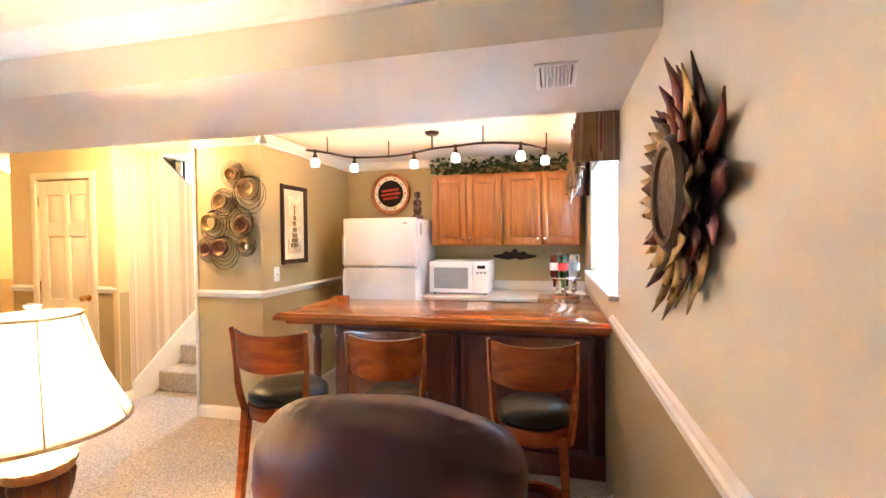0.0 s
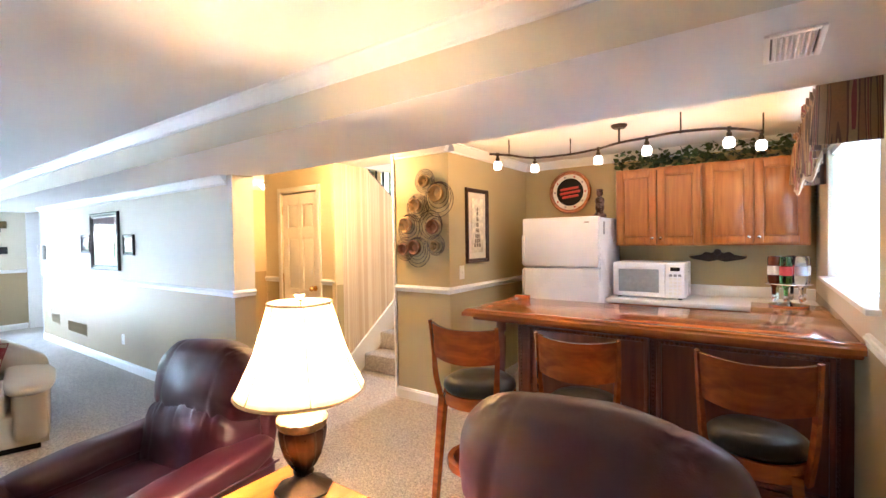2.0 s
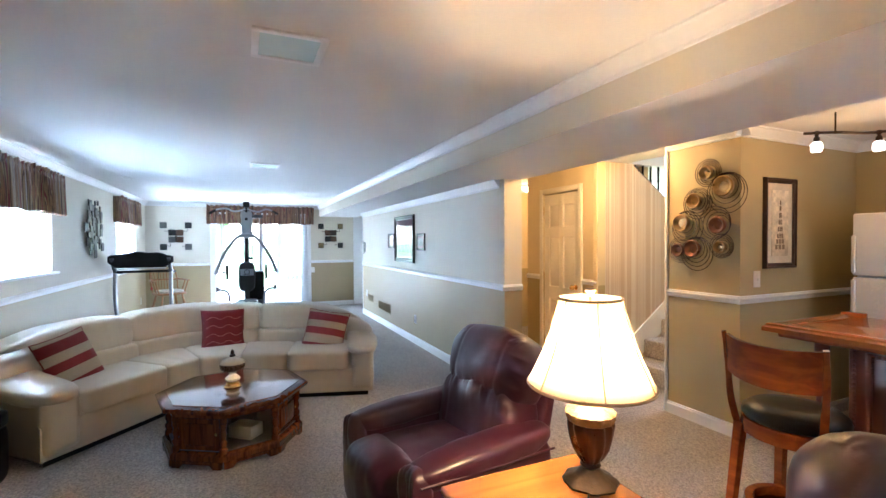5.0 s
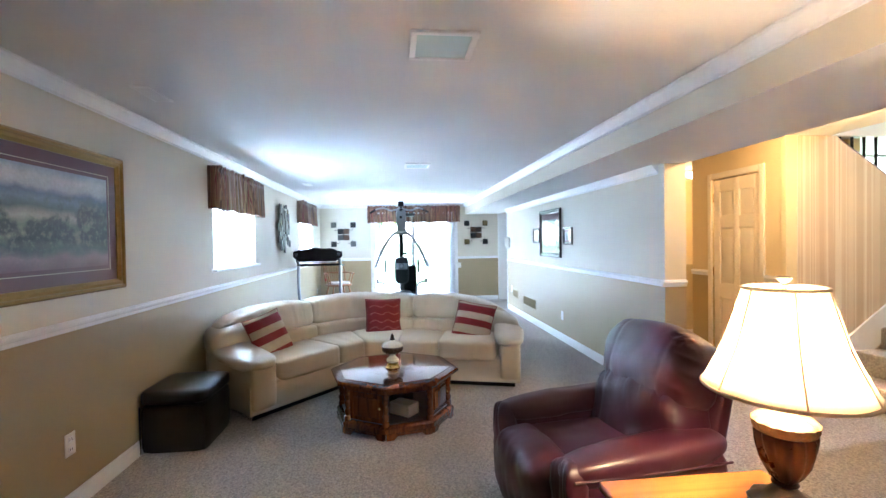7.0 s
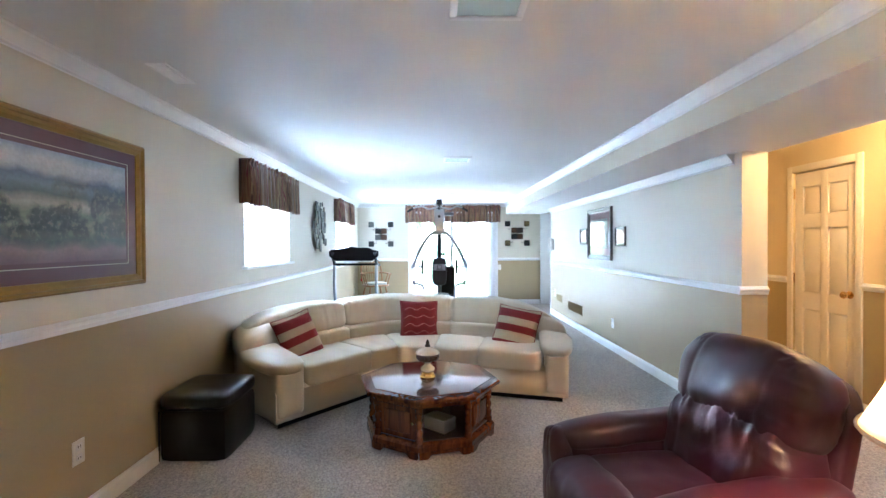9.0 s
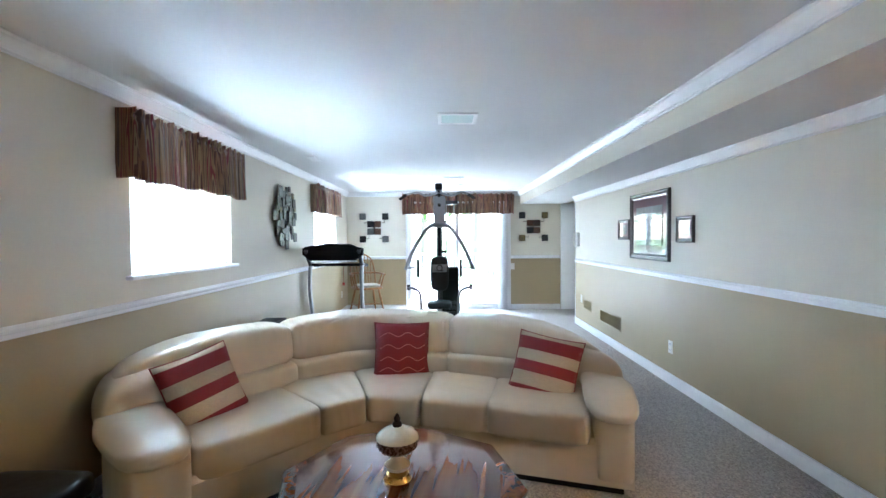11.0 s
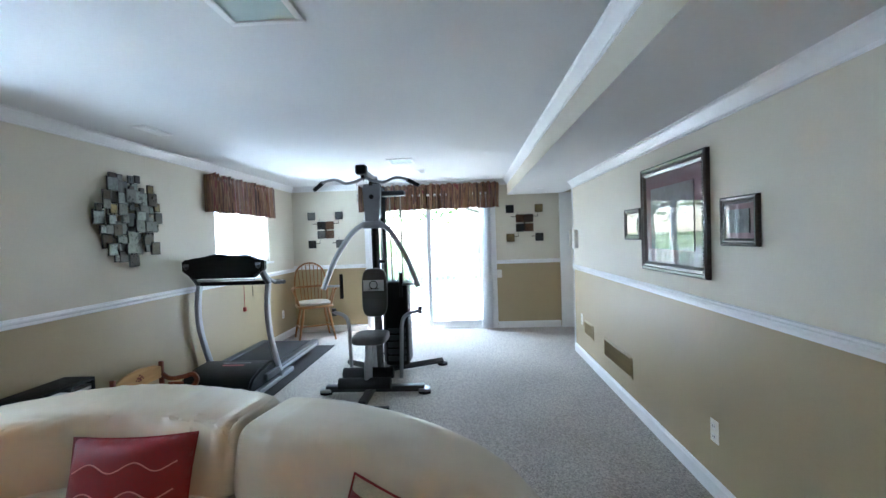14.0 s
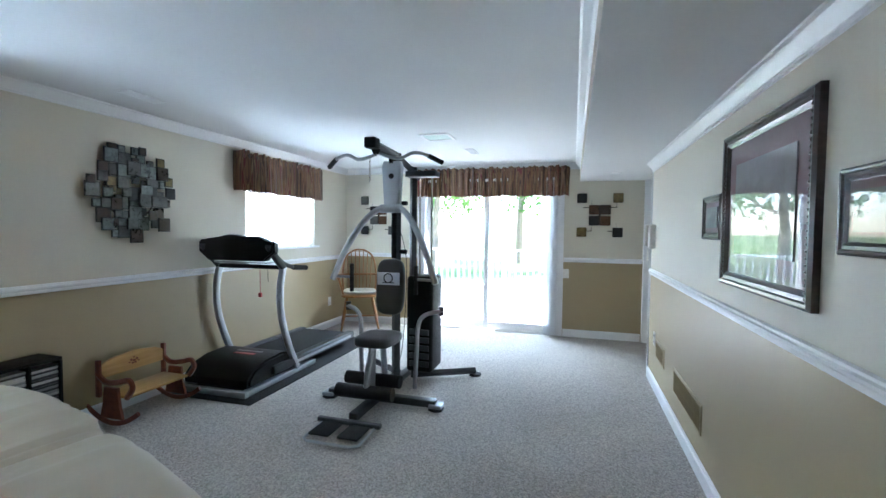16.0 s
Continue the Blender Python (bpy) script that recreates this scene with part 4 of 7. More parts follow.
LAND = landscape("landscape_print")
framed(pose(-2.415, YL, 1.487, rz=180), 1.09, 0.775, 0.058, 0.035, GOLD, LAND, "gold-framed landscape print with double maroon mat on wall", mat_w=0.085, mat_mat=MAROON, line=CREAMMAT)
DARKLAND = picture_paint("dusky_print", [(-0.2, (0.03, 0.035, 0.03)), (0.05, (0.02, 0.025, 0.022)), (0.18, (0.035, 0.035, 0.035)), (0.28, (0.12, 0.12, 0.13)), (0.42, (0.17, 0.15, 0.17))], 7)
framed(pose(-6.215, YG, 1.435), 0.84, 0.67, 0.058, 0.030, ESPRESSO, DARKLAND, "large dark wood framed print behind reflecting glass", mat_w=0.085, mat_mat=MAROON, group="dark framed prints", beads=True)
framed(pose(-5.545, YG, 1.39), 0.275, 0.225, 0.035, 0.022, ESPRESSO, DARKLAND, "small dark framed print behind reflecting glass", mat_w=0.025, mat_mat=MAROON, group="dark framed prints")
framed(pose(-6.835, YG, 1.41), 0.30, 0.225, 0.035, 0.022, ESPRESSO, DARKLAND, "small dark framed print behind reflecting glass", mat_w=0.025, mat_mat=MAROON, group="dark framed prints")
SKETCH = picture_paint("tower_print", [(-0.3, (0.45, 0.36, 0.22)), (0.2, (0.66, 0.57, 0.40)), (0.6, (0.74, 0.67, 0.52))], 5, coat=0.6)
tp = framed(pose(-2.04, 3.63, 1.515, rz=90), 0.37, 0.655, 0.038, 0.03, ESPRESSO, SKETCH, "dark framed sepia tower drawing on olive wall", mat_w=0.05, mat_mat=CREAMMAT)
INK = mat("sepia_ink", (0.16, 0.12, 0.07), 0.7, grain=(80, 0.4), bump=(0, 0))
bm = bmesh.new()
for z, wd in ((-0.19, 0.125), (-0.15, 0.10), (-0.11, 0.08), (-0.06, 0.062), (-0.01, 0.046), (0.04, 0.034), (0.09, 0.022), (0.13, 0.012)):
    for k in range(3):
        box(bm, (-wd / 2 + wd * k / 3 + 0.001, -0.0155, z), (-wd / 2 + wd * (k + 0.72) / 3, -0.0138, z + 0.034))
part("drawing", bm, INK, tp, smooth=0)

STEELS = [mat("plate_%s" % n, c, 0.38, 0.45, grain=(45, 0.3), stain=(9, 0.3), bump=(60, 0.15)) for n, c in (("charcoal", (0.02, 0.02, 0.02)), ("pewter", (0.10, 0.10, 0.09)), ("gold", (0.17, 0.125, 0.05)), ("rust", (0.10, 0.05, 0.025)), ("silver", (0.17, 0.18, 0.17)), ("brown", (0.045, 0.028, 0.018)))]


def xdecor(m, order):
    t = thing("metal_wall_art", m, "metal wall art of bronze and pewter squares in a cross", "wall art", "cross-shaped wall art")
    s = 0.118
    pts = [(-0.21, 0.21), (0.21, 0.21), (-0.21, -0.21), (0.21, -0.21), (-0.068, 0.068), (0.068, 0.068), (-0.068, -0.068), (0.068, -0.068)]
    for (x, z), c in zip(pts, order):
        part("plate", boxed((x - s / 2, -0.03, z - s / 2), (x + s / 2, -0.018, z + s / 2), 0.006), STEELS[c], t)
    for sx in (-1, 1):
        for sz in (-1, 1):
            a = 0.1
            c = Vector((sx * 0.145, -0.012, sz * 0.145))
            q = [c + Vector((dx * a / 2, 0, dz * a / 2)) for dx, dz in ((-1, -1), (1, -1), (1, 1), (-1, 1), (-1, -1))]
            part("wire", tube(q, 0.0065, 6), DARKMETAL, t)
    part("back_bar", boxed((-0.012, -0.02, -0.12), (0.012, 0, 0.12)), DARKMETAL, t, smooth=0)


xdecor(pose(XF, 1.805, 1.535, rz=90), (0, 2, 2, 0, 3, 5, 0, 3)), xdecor(pose(XF, -1.15, 1.53, rz=90), (1, 0, 0, 1, 0, 3, 1, 3))

cw = thing("metal_square_sculpture", pose(-6.80, YL, 1.59, rz=180), "round wall sculpture of overlapping pewter and mirror squares", "wall art")
rnd = random.Random(9)
k = 0
for gx in range(-4, 5):
    for gz in range(-4, 5):
        x, z = gx * 0.075 + rnd.uniform(-0.02, 0.02), gz * 0.078 + rnd.uniform(-0.02, 0.02)
        if math.hypot(x, z) > 0.335:
            continue
        s, d = rnd.choice((0.06, 0.075, 0.09, 0.105)), rnd.uniform(0.02, 0.06)
        pl = part("plate", boxed((x - s / 2, -d - 0.008, z - s / 2), (x + s / 2, -d, z + s / 2), 0.002), STEELS[0], cw)
        part("face", boxed((x - s / 2 + 0.007, -d - 0.0105, z - s / 2 + 0.007), (x + s / 2 - 0.007, -d - 0.0075, z + s / 2 - 0.007)), STEELS[rnd.choice((1, 1, 4, 4, 1, 2, 5, 0))], pl, smooth=0)
        k += 1
part("frame_ring", tube([(0.2 * math.cos(a / 24 * 6.2832), -0.012, 0.2 * math.sin(a / 24 * 6.2832)) for a in range(25)], 0.006, 6), DARKMETAL, cw)

hs = thing("metal_disc_sculpture", pose(0, 3.20, 0), "wall sculpture of bronze cups and nested wire rings", "wall art")
BRONZE = mat("antique_bronze", (0.38, 0.25, 0.10), 0.35, 0.75, grain=(20, 0.3), bump=(60, 0.2))
COPPER = mat("dark_copper", (0.22, 0.10, 0.055), 0.35, 0.75, grain=(20, 0.3), bump=(60, 0.2))
for x, z, r, c, dx, dz in ((-2.263, 1.888, 0.052, 0, 0.0, 0.0), (-2.134, 1.777, 0.075, 0, 0.015, -0.05), (-2.36, 1.69, 0.06, 0, 0.02, -0.02), (-2.467, 1.529, 0.068, 0, 0.05, -0.04), (-2.176, 1.502, 0.062, 1, -0.045, 0.02), (-2.495, 1.319, 0.052, 1, 0.01, 0.0), (-2.372, 1.332, 0.066, 1, 0.03, -0.04), (-2.157, 1.343, 0.045, 0, 0.0, 0.01)):
    part("cup", lathe([(0.0, 0.028), (r * 0.35, 0.028), (r * 0.5, 0.030), (r * 0.62, 0.045), (r * 0.9, 0.06), (r, 0.055), (r, 0.04), (r * 0.8, 0.012), (0.0, 0.010)][::-1], 24, pose(x, 0, z, 90)), (BRONZE, COPPER)[c], hs)
    for i in range(4):
        rr = r * (1.15 + 0.26 * i)
        cx, cz = x + dx * (i / 4), z + dz * (i / 4) * 1.3
        part("wire_ring", tube([(cx + rr * math.cos(a / 28 * 6.2832), -0.012 - 0.004 * i, cz + rr * math.sin(a / 28 * 6.2832)) for a in range(29)], 0.0028, 5), DARKMETAL, hs)

sm = thing("sunburst_mirror", pose(XR, 1.32, 1.485, rz=-90) @ Matrix.Scale(1.06, 4), "round sunburst mirror with bronze and gold metal leaves", "mirror")
MIRROR = mat("mirror", (0.9, 0.9, 0.9), 0.02, 1.0, grain=(5, 0.0), stain=(5, 0.0), bump=(0, 0))
part("glass", lathe([(0.0, 0.040), (0.094, 0.040), (0.094, 0.034)][::-1], 36, pose(0, 0, 0, 90)), MIRROR, sm, "mirror glass")
part("rim", lathe([(0.090, 0.02), (0.120, 0.025), (0.122, 0.04), (0.110, 0.052), (0.097, 0.050), (0.090, 0.042)], 36, pose(0, 0, 0, 90)), DARKMETAL, sm)
LEAFS = [mat("leaf_%s" % n, c, 0.35, 0.6, grain=(30, 0.35), stain=(12, 0.4), bump=(50, 0.3)) for n, c in (("brown", (0.075, 0.03, 0.02)), ("gold", (0.36, 0.24, 0.09)), ("maroon", (0.10, 0.022, 0.02)), ("umber", (0.045, 0.028, 0.02)))]
rnd = random.Random(5)
for lay, n, ln, d in ((0, 18, 0.23, 0.012), (1, 16, 0.17, 0.024), (2, 15, 0.10, 0.034)):
    for i in range(n):
        a = 2 * math.pi * (i + 0.5 * lay) / n + rnd.uniform(-0.06, 0.06)
        L = ln * rnd.uniform(0.60, 0.95) * (1.0 + 0.2 * abs(math.cos(a)))
        wd = 0.036 * rnd.uniform(0.8, 1.25)
        bm = bmesh.new()
        st = [(0.0, 0.45), (0.2, 0.85), (0.42, 1.0), (0.7, 0.52), (1.0, 0.0)]
        up = []
        for u, v in st:
            y = -d - 0.02 * u + 0.01 * math.sin(u * 3)
            c = bm.verts.new((0.095 + L * u * 0.95, y - 0.006, 0))
            if v > 0:
                up.append((bm.verts.new((0.095 + L * u, y, wd * v)), c, bm.verts.new((0.095 + L * u, y, -wd * v))))
            else:
                up.append((c, c, c))
        for p, q in zip(up, up[1:]):
            for s in (0, 1):
                vs = [p[s], q[s], q[s + 1], p[s + 1]]
                vs = list(dict.fromkeys(vs))
                if len(vs) > 2:
                    bm.faces.new(vs)
        lf = part("leaf", bm, LEAFS[rnd.choice((0, 0, 1, 2, 3, 1, 2))], sm, smooth=30, m=Matrix.Rotation(-a, 4, "Y"))
        so = lf.modifiers.new("thickness", "SOLIDIFY")
        so.thickness = 0.003

# ---- sectional sofa ----
SOFA_SHIFT = Vector((-0.09, 0.0))
SOFA = [((-3.43, -1.10), (-0.646, -0.763), 0.86), ((-3.96, -0.65), (-0.646, -0.763), 0.86), ((-4.14, -0.49), (-0.74, -0.67), 0.92), ((-4.29, -0.27), (-0.963, -0.27), 1.0),
        ((-4.25, -0.03), (-0.995, 0.06), 0.96), ((-4.17, 0.25), (-0.97, 0.245), 0.92), ((-3.91, 1.11), (-0.97, 0.245), 0.86)]


def sofa_at(s, d, z):
    """A point of the sofa: s along its front edge, d the share of its depth, z up."""
    # the ends of the back slope down and round inwards
    far, near = max(0, min(1.1, s - 5.0)), max(0, min(1.1, 1.0 - s))
    z -= max(0, z - 0.44) * (0.42 * far ** 2 + 0.30 * near ** 2)
    s += max(0, d - 0.45) * (0.30 * near ** 2 - 0.38 * far ** 2)
    i = max(0, min(len(SOFA) - 2, int(math.floor(s))))
    t = s - i
    g = [SOFA[max(0, min(len(SOFA) - 1, k))] for k in (i - 1, i, i + 1, i + 2)]
    vals = []
    for c in range(5):
        p = [q[0][c] if c < 2 else (q[1][c - 2] if c < 4 else q[2]) for q in g]
        if 0 < t < 1:
            m1 = (p[2] - p[0]) / 2 if i > 0 else p[2] - p[1]
            m2 = (p[3] - p[1]) / 2 if i < len(SOFA) - 2 else p[2] - p[1]
            if i in (0, 5):
                m1 = m2 = p[2] - p[1]
            v = (2 * t ** 3 - 3 * t ** 2 + 1) * p[1] + (t ** 3 - 2 * t ** 2 + t) * m1 + (-2 * t ** 3 + 3 * t ** 2) * p[2] + (t ** 3 - t ** 2) * m2
        else:
            v = p[1] + (p[2] - p[1]) * t
        vals.append(v)
    n = Vector((vals[2], vals[3])).normalized()
    return Vector((SOFA_SHIFT.x + vals[0] + n.x * d * vals[4], SOFA_SHIFT.y + vals[1] + n.y * d * vals[4], z * 0.935))


def sofa_block(s0, s1, d0, d1, z0, z1, power=5.0, swell=0.12, wrinkle=0.0, cuts=12, lean=0.0, crest=0.0, seed=0.0, folds=0.0, slope=0.0):
    t = cushion((1, 1, 1), n=cuts, power=power, swell=swell, bm=bmesh.new())
    for v in t.verts:
        a, b, c = v.co.x + 0.5, v.co.y + 0.5, v.co.z + 0.5
        s, d, z = s0 + (s1 - s0) * a, d0 + (d1 - d0) * b + lean * c, z0 + (z1 - z0) * c
        z += crest * math.sin(math.pi * max(0, min(1, a))) * c
        z += slope * max(0, b) ** 2
        p = sofa_at(s, d, z)
        if folds:
            k = folds * max(0, c - 0.35) * noise.noise(Vector((s * 16, 0.3, seed)))
            p += Vector((0, 0, 0.6 * k)) + (p - sofa_at(s, 1.2, z)).normalized() * k
        if wrinkle:
            p += Vector((0, 0, 1)) * wrinkle * noise.noise(Vector((s * 6 + seed, c * 2, b * 3))) + Vector((noise.noise(Vector((s * 14 + seed, c * 1.5, 3))), noise.noise(Vector((s * 14 + seed, c * 1.5, 7))), 0)) * wrinkle
        v.co = p
    return t


sofa = thing("sectional_sofa", pose(0, 0, 0), "cream leather curved sectional sofa with rolled arms", "sofa")
bm = bmesh.new()
N = 48
prof = [(0.0, 0.05), (0.0, 0.27), (0.03, 0.30), (0.88, 0.30), (0.955, 0.50), (0.94, 0.70), (0.97, 0.68), (1.0, 0.50), (1.0, 0.05)]
rows = [[bm.verts.new(sofa_at(6 * i / N, d, z)) for d, z in prof] for i in range(N + 1)]
for a, b in zip(rows, rows[1:]):
    for k in range(len(prof)):
        bm.faces.new((a[k], a[(k + 1) % len(prof)], b[(k + 1) % len(prof)], b[k]))
bm.faces.new(rows[0][::-1]), bm.faces.new(rows[-1])
part("frame", bm, CREAMLEATHER, sofa)
bm = bmesh.new()
rows = [[bm.verts.new(sofa_at(0.05 + 5.9 * i / N, d, z)) for d, z in ((0.04, 0.0), (0.04, 0.055), (0.96, 0.055), (0.96, 0.0))] for i in range(N + 1)]
for a, b in zip(rows, rows[1:]):
    for k in range(4):
        bm.faces.new((a[k], a[(k + 1) % 4], b[(k + 1) % 4], b[k]))
part("plinth", bm, BLACK, sofa, "black recessed plinth")
for k, (s0, s1) in enumerate(((0.36, 1.75), (1.75, 2.85), (2.85, 4.2), (4.2, 5.16), (5.16, 5.76))):
    part("seat_cushion", sofa_block(s0 - 0.012, s1 + 0.012, -0.045, 0.66, 0.255, 0.452, 9, 0.03, 0.003, cuts=18, seed=k * 3), CREAMLEATHER, sofa, smooth=60)
for k, (s0, s1) in enumerate(((0.1, 2.095), (2.105, 4.545), (4.555, 5.93))):
    part("lumbar_cushion", sofa_block(s0 - 0.05, s1 + 0.05, 0.50, 0.80, 0.42, 0.575, 7.0, 0.05, 0.003, cuts=22, seed=k * 5 + 1), CREAMLEATHER, sofa, smooth=60)
    part("back_cushion", sofa_block(s0 - 0.05, s1 + 0.05, 0.555, 0.92, 0.545, 0.825, 6.0, 0.04, 0.003, cuts=36, lean=0.06, crest=0.008, folds=(0.014, 0.036, 0.016)[k], seed=k * 7 + 2), CREAMLEATHER, sofa, smooth=60)
for s0, s1, out in ((-0.03, 0.37, -1), (5.765, 6.03, 1)):
    part("arm_panel", sofa_block(s0 + 0.02, s1 - 0.02, -0.025, 0.92, 0.05, 0.50, 9, 0.02, 0.0), CREAMLEATHER, sofa, smooth=60)
    part("arm_roll", sofa_block(s0 - 0.03, s1 + 0.02, -0.06, 0.85, 0.385, 0.535, 3.2, 0.05, 0.003, slope=0.17), CREAMLEATHER, sofa, smooth=60)
    part("corner_roll", sofa_block(s0 - 0.05 if out < 0 else s0 - 0.12, s1 + 0.15 if out < 0 else s1 + 0.04, 0.45, 0.97, 0.44, 0.775, 3.4, 0.05, 0.003, lean=0.06), CREAMLEATHER, sofa, smooth=60)

# ---- pillows ----
REDCLOTH = mat("crimson_cloth", (0.20, 0.006, 0.012), 0.6, grain=(150, 0.15), bump=(400, 0.25))
BEIGECLOTH = mat("beige_cloth", (0.44, 0.36, 0.25), 0.75, grain=(150, 0.12), bump=(400, 0.25))
THREAD = mat("pink_thread", (0.55, 0.20, 0.18), 0.6, bump=(0, 0))


def pillow(m, size, stripes, label):
    t = thing("throw_pillow", m, label, "pillow", "throw pillows")
    n = 24
    bm = bmesh.new()
    sides = []
    for sgn in (-1, 1):
        g = []
        for i in range(n + 1):
            r = []
            for j in range(n + 1):
                u, v = 2 * i / n - 1, 2 * j / n - 1
                th = 0.075 * ((1 - abs(u) ** 2.6) * (1 - abs(v) ** 2.6)) ** 0.55
                k = 1 - 0.06 * (1 - abs(u) ** 2) * abs(v) ** 4
                q = 1 - 0.06 * (1 - abs(v) ** 2) * abs(u) ** 4
                p = Vector((u * size / 2 * q, sgn * th + 0.004 * noise.noise(Vector((u * 3, v * 3, sgn))), v * size / 2 * k))
                r.append(bm.verts.new(p))
            g.append(r)
        sides.append(g)
        for i in range(n):
            for j in range(n):
                f = bm.faces.new((g[i][j], g[i + 1][j], g[i + 1][j + 1], g[i][j + 1]))
                if stripes:
                    f.material_index = 1 if any(a <= (j + 0.5) / n < b for a, b in stripes) else 0
    bmesh.ops.remove_doubles(bm, verts=bm.verts[:], dist=0.0006)
    part("cover", bm, [BEIGECLOTH, REDCLOTH] if stripes else REDCLOTH, t, smooth=80)
    edge = [(-1, -1), (1, -1), (1, 1), (-1, 1), (-1, -1)]
    pts = []
    for a, b in zip(edge, edge[1:]):
        for i in range(10):
            u, v = a[0] + (b[0] - a[0]) * i / 10, a[1] + (b[1] - a[1]) * i / 10
            pts.append((u * size / 2 * (1 - 0.06 * (1 - v * v) * abs(u) ** 4), 0, v * size / 2 * (1 - 0.06 * (1 - u * u) * abs(v) ** 4)))
    pts.append(pts[0])
    part("piping", tube(pts, 0.004, 6), REDCLOTH, t)
    if not stripes:
        for v0 in (0.52, 0.1, -0.32, -0.68):
            pts = []
            for i in range(33):
                u = -0.8 + 1.6 * i / 32
                v = v0 + 0.07 * math.sin(u * 9)
                th = 0.075 * ((1 - abs(u) ** 2.6) * (1 - abs(v) ** 2.6)) ** 0.55
                pts.append((u * size / 2, -th - 0.002, v * size / 2))
            part("stitching", tube(pts, 0.0022, 5), THREAD, t)
    return t


def lean_on(s, d, z, turn, tilt=-20, roll=0):
    p, q = sofa_at(s, 0.0, 0), sofa_at(s, 1.0, 0)
    a = math.degrees(math.atan2((p - q).y, (p - q).x)) + 90
    return pose(*sofa_at(s, d, z), 0, 0, a + turn) @ pose(0, 0, 0, tilt, roll, 0)


BANDS = [(0.0, 0.16), (0.36, 0.54), (0.72, 0.90)]
pillow(lean_on(5.50, 0.42, 0.582, -14, -24, 8), 0.40, BANDS, "square pillow with crimson and beige stripes on sofa")
pillow(lean_on(0.62, 0.44, 0.59, 12, -22, -9), 0.40, BANDS, "square pillow with crimson and beige stripes on sofa")
pillow(lean_on(3.65, 0.47, 0.60, 8, -18, 2), 0.38, None, "crimson pillow with stitched wavy lines on sofa")

# ---- octagonal coffee table ----
ct = thing("coffee_table", pose(-3.52, -0.02, 0, rz=-8) @ Matrix.Diagonal((0.97, 0.97, 0.875, 1)), "octagonal antique oak coffee table with turned corner columns", "table")
TOPWOOD = wood("coffee_table_top", (0.11, 0.038, 0.013), (0.21, 0.085, 0.03), 0.10, axis=0, scale=6, coat=0.9)


def octa(rings, m=None, bm=None):
    """rings: (corner radius, z)"""
    return lathe(rings, 8, m, bm)


part("tabletop", octa([(0.465, 0.382), (0.49, 0.390), (0.508, 0.398), (0.512, 0.418), (0.502, 0.428), (0.485, 0.432)]), ANTIQUE, ct, smooth=25)
ins = part("top_inlay", octa([(0.445, 0.4325), (0.445, 0.4355), (0.44, 0.4362)]), TOPWOOD, ct, "polished inlaid planks", smooth=25)
part("apron", octa([(0.445, 0.345), (0.452, 0.352), (0.452, 0.378), (0.46, 0.386)]), ANTIQUE, ct, smooth=25)
part("base", octa([(0.455, 0.045), (0.47, 0.052), (0.47, 0.085), (0.455, 0.10), (0.435, 0.106)]), ANTIQUE, ct, smooth=25)
part("core", octa([(0.15, 0.10), (0.15, 0.35)]), ESPRESSO, ct, smooth=25)
part("niche_floor", octa([(0.43, 0.106), (0.43, 0.112)]), ESPRESSO, ct, smooth=25)
AP = 0.43 * math.cos(math.pi / 8)
EDGE = 2 * 0.43 * math.sin(math.pi / 8)
for i in range(8):
    a = 360 / 8 * i
    col = part("column", lathe([(0.0, 0.10), (0.026, 0.10), (0.026, 0.135), (0.017, 0.142), (0.024, 0.16), (0.024, 0.185), (0.014, 0.197), (0.022, 0.225), (0.022, 0.25), (0.014, 0.265), (0.024, 0.285), (0.024, 0.305), (0.017, 0.312), (0.026, 0.32), (0.026, 0.35), (0.0, 0.35)], 14, pose(0.427 * math.cos(radians(a)), 0.427 * math.sin(radians(a)), 0)), ANTIQUE, ct)
    f = bmesh.new()
    extrude_poly([(-0.17, 0.0), (-0.115, 0.0), (-0.09, 0.028), (0.09, 0.028), (0.115, 0.0), (0.17, 0.0), (0.17, 0.05), (-0.17, 0.05)], 0.022, f, m=pose(0, 0, 0, 0, 0, a + 22.5 + 90) @ pose(0, -0.425, 0))
    part("foot_bracket", f, ANTIQUE, ct)
    if i % 2 == 1:
        mm = pose(0, 0, 0, 0, 0, a + 22.5 + 90) @ pose(0, -AP + 0.012, 0)
        pn = part("door", boxed((-EDGE / 2 + 0.022, -0.010, 0.113), (EDGE / 2 - 0.022, 0.006, 0.343), 0.003, m=mm), ANTIQUE, ct)
        part("raised_panel", boxed((-EDGE / 2 + 0.06, -0.022, 0.150), (EDGE / 2 - 0.06, -0.008, 0.306), 0.010, 3, m=mm), ANTIQUE, pn)
        part("pull", lathe([(0.0, 0.0), (0.005, 0.0), (0.005, 0.008), (0.010, 0.014), (0.0, 0.02)], 10, mm @ pose(EDGE / 2 - 0.045, -0.010, 0.235, 90)), BRASS, pn)
pp = thing("paper_stack", pose(-3.31, 0.05, 0.098, rz=50), "white folded papers inside coffee table niche", "papers")
part("sheet", boxed((-0.09, -0.06, 0), (0.09, 0.06, 0.085), 0.006), WHITE, pp)
PORCELAIN = mat("cream_porcelain", (0.66, 0.60, 0.47), 0.2, grain=(50, 0.05), coat=0.4)
PORCBAND = mat("brown_patterned_glaze", (0.10, 0.06, 0.045), 0.25, grain=(90, 0.7), coat=0.4)
vz = thing("lidded_urn", pose(-3.50, -0.03, 0.3817) @ Matrix.Scale(0.98, 4), "cream porcelain lidded urn with dark patterned band and gold foot", "urn")
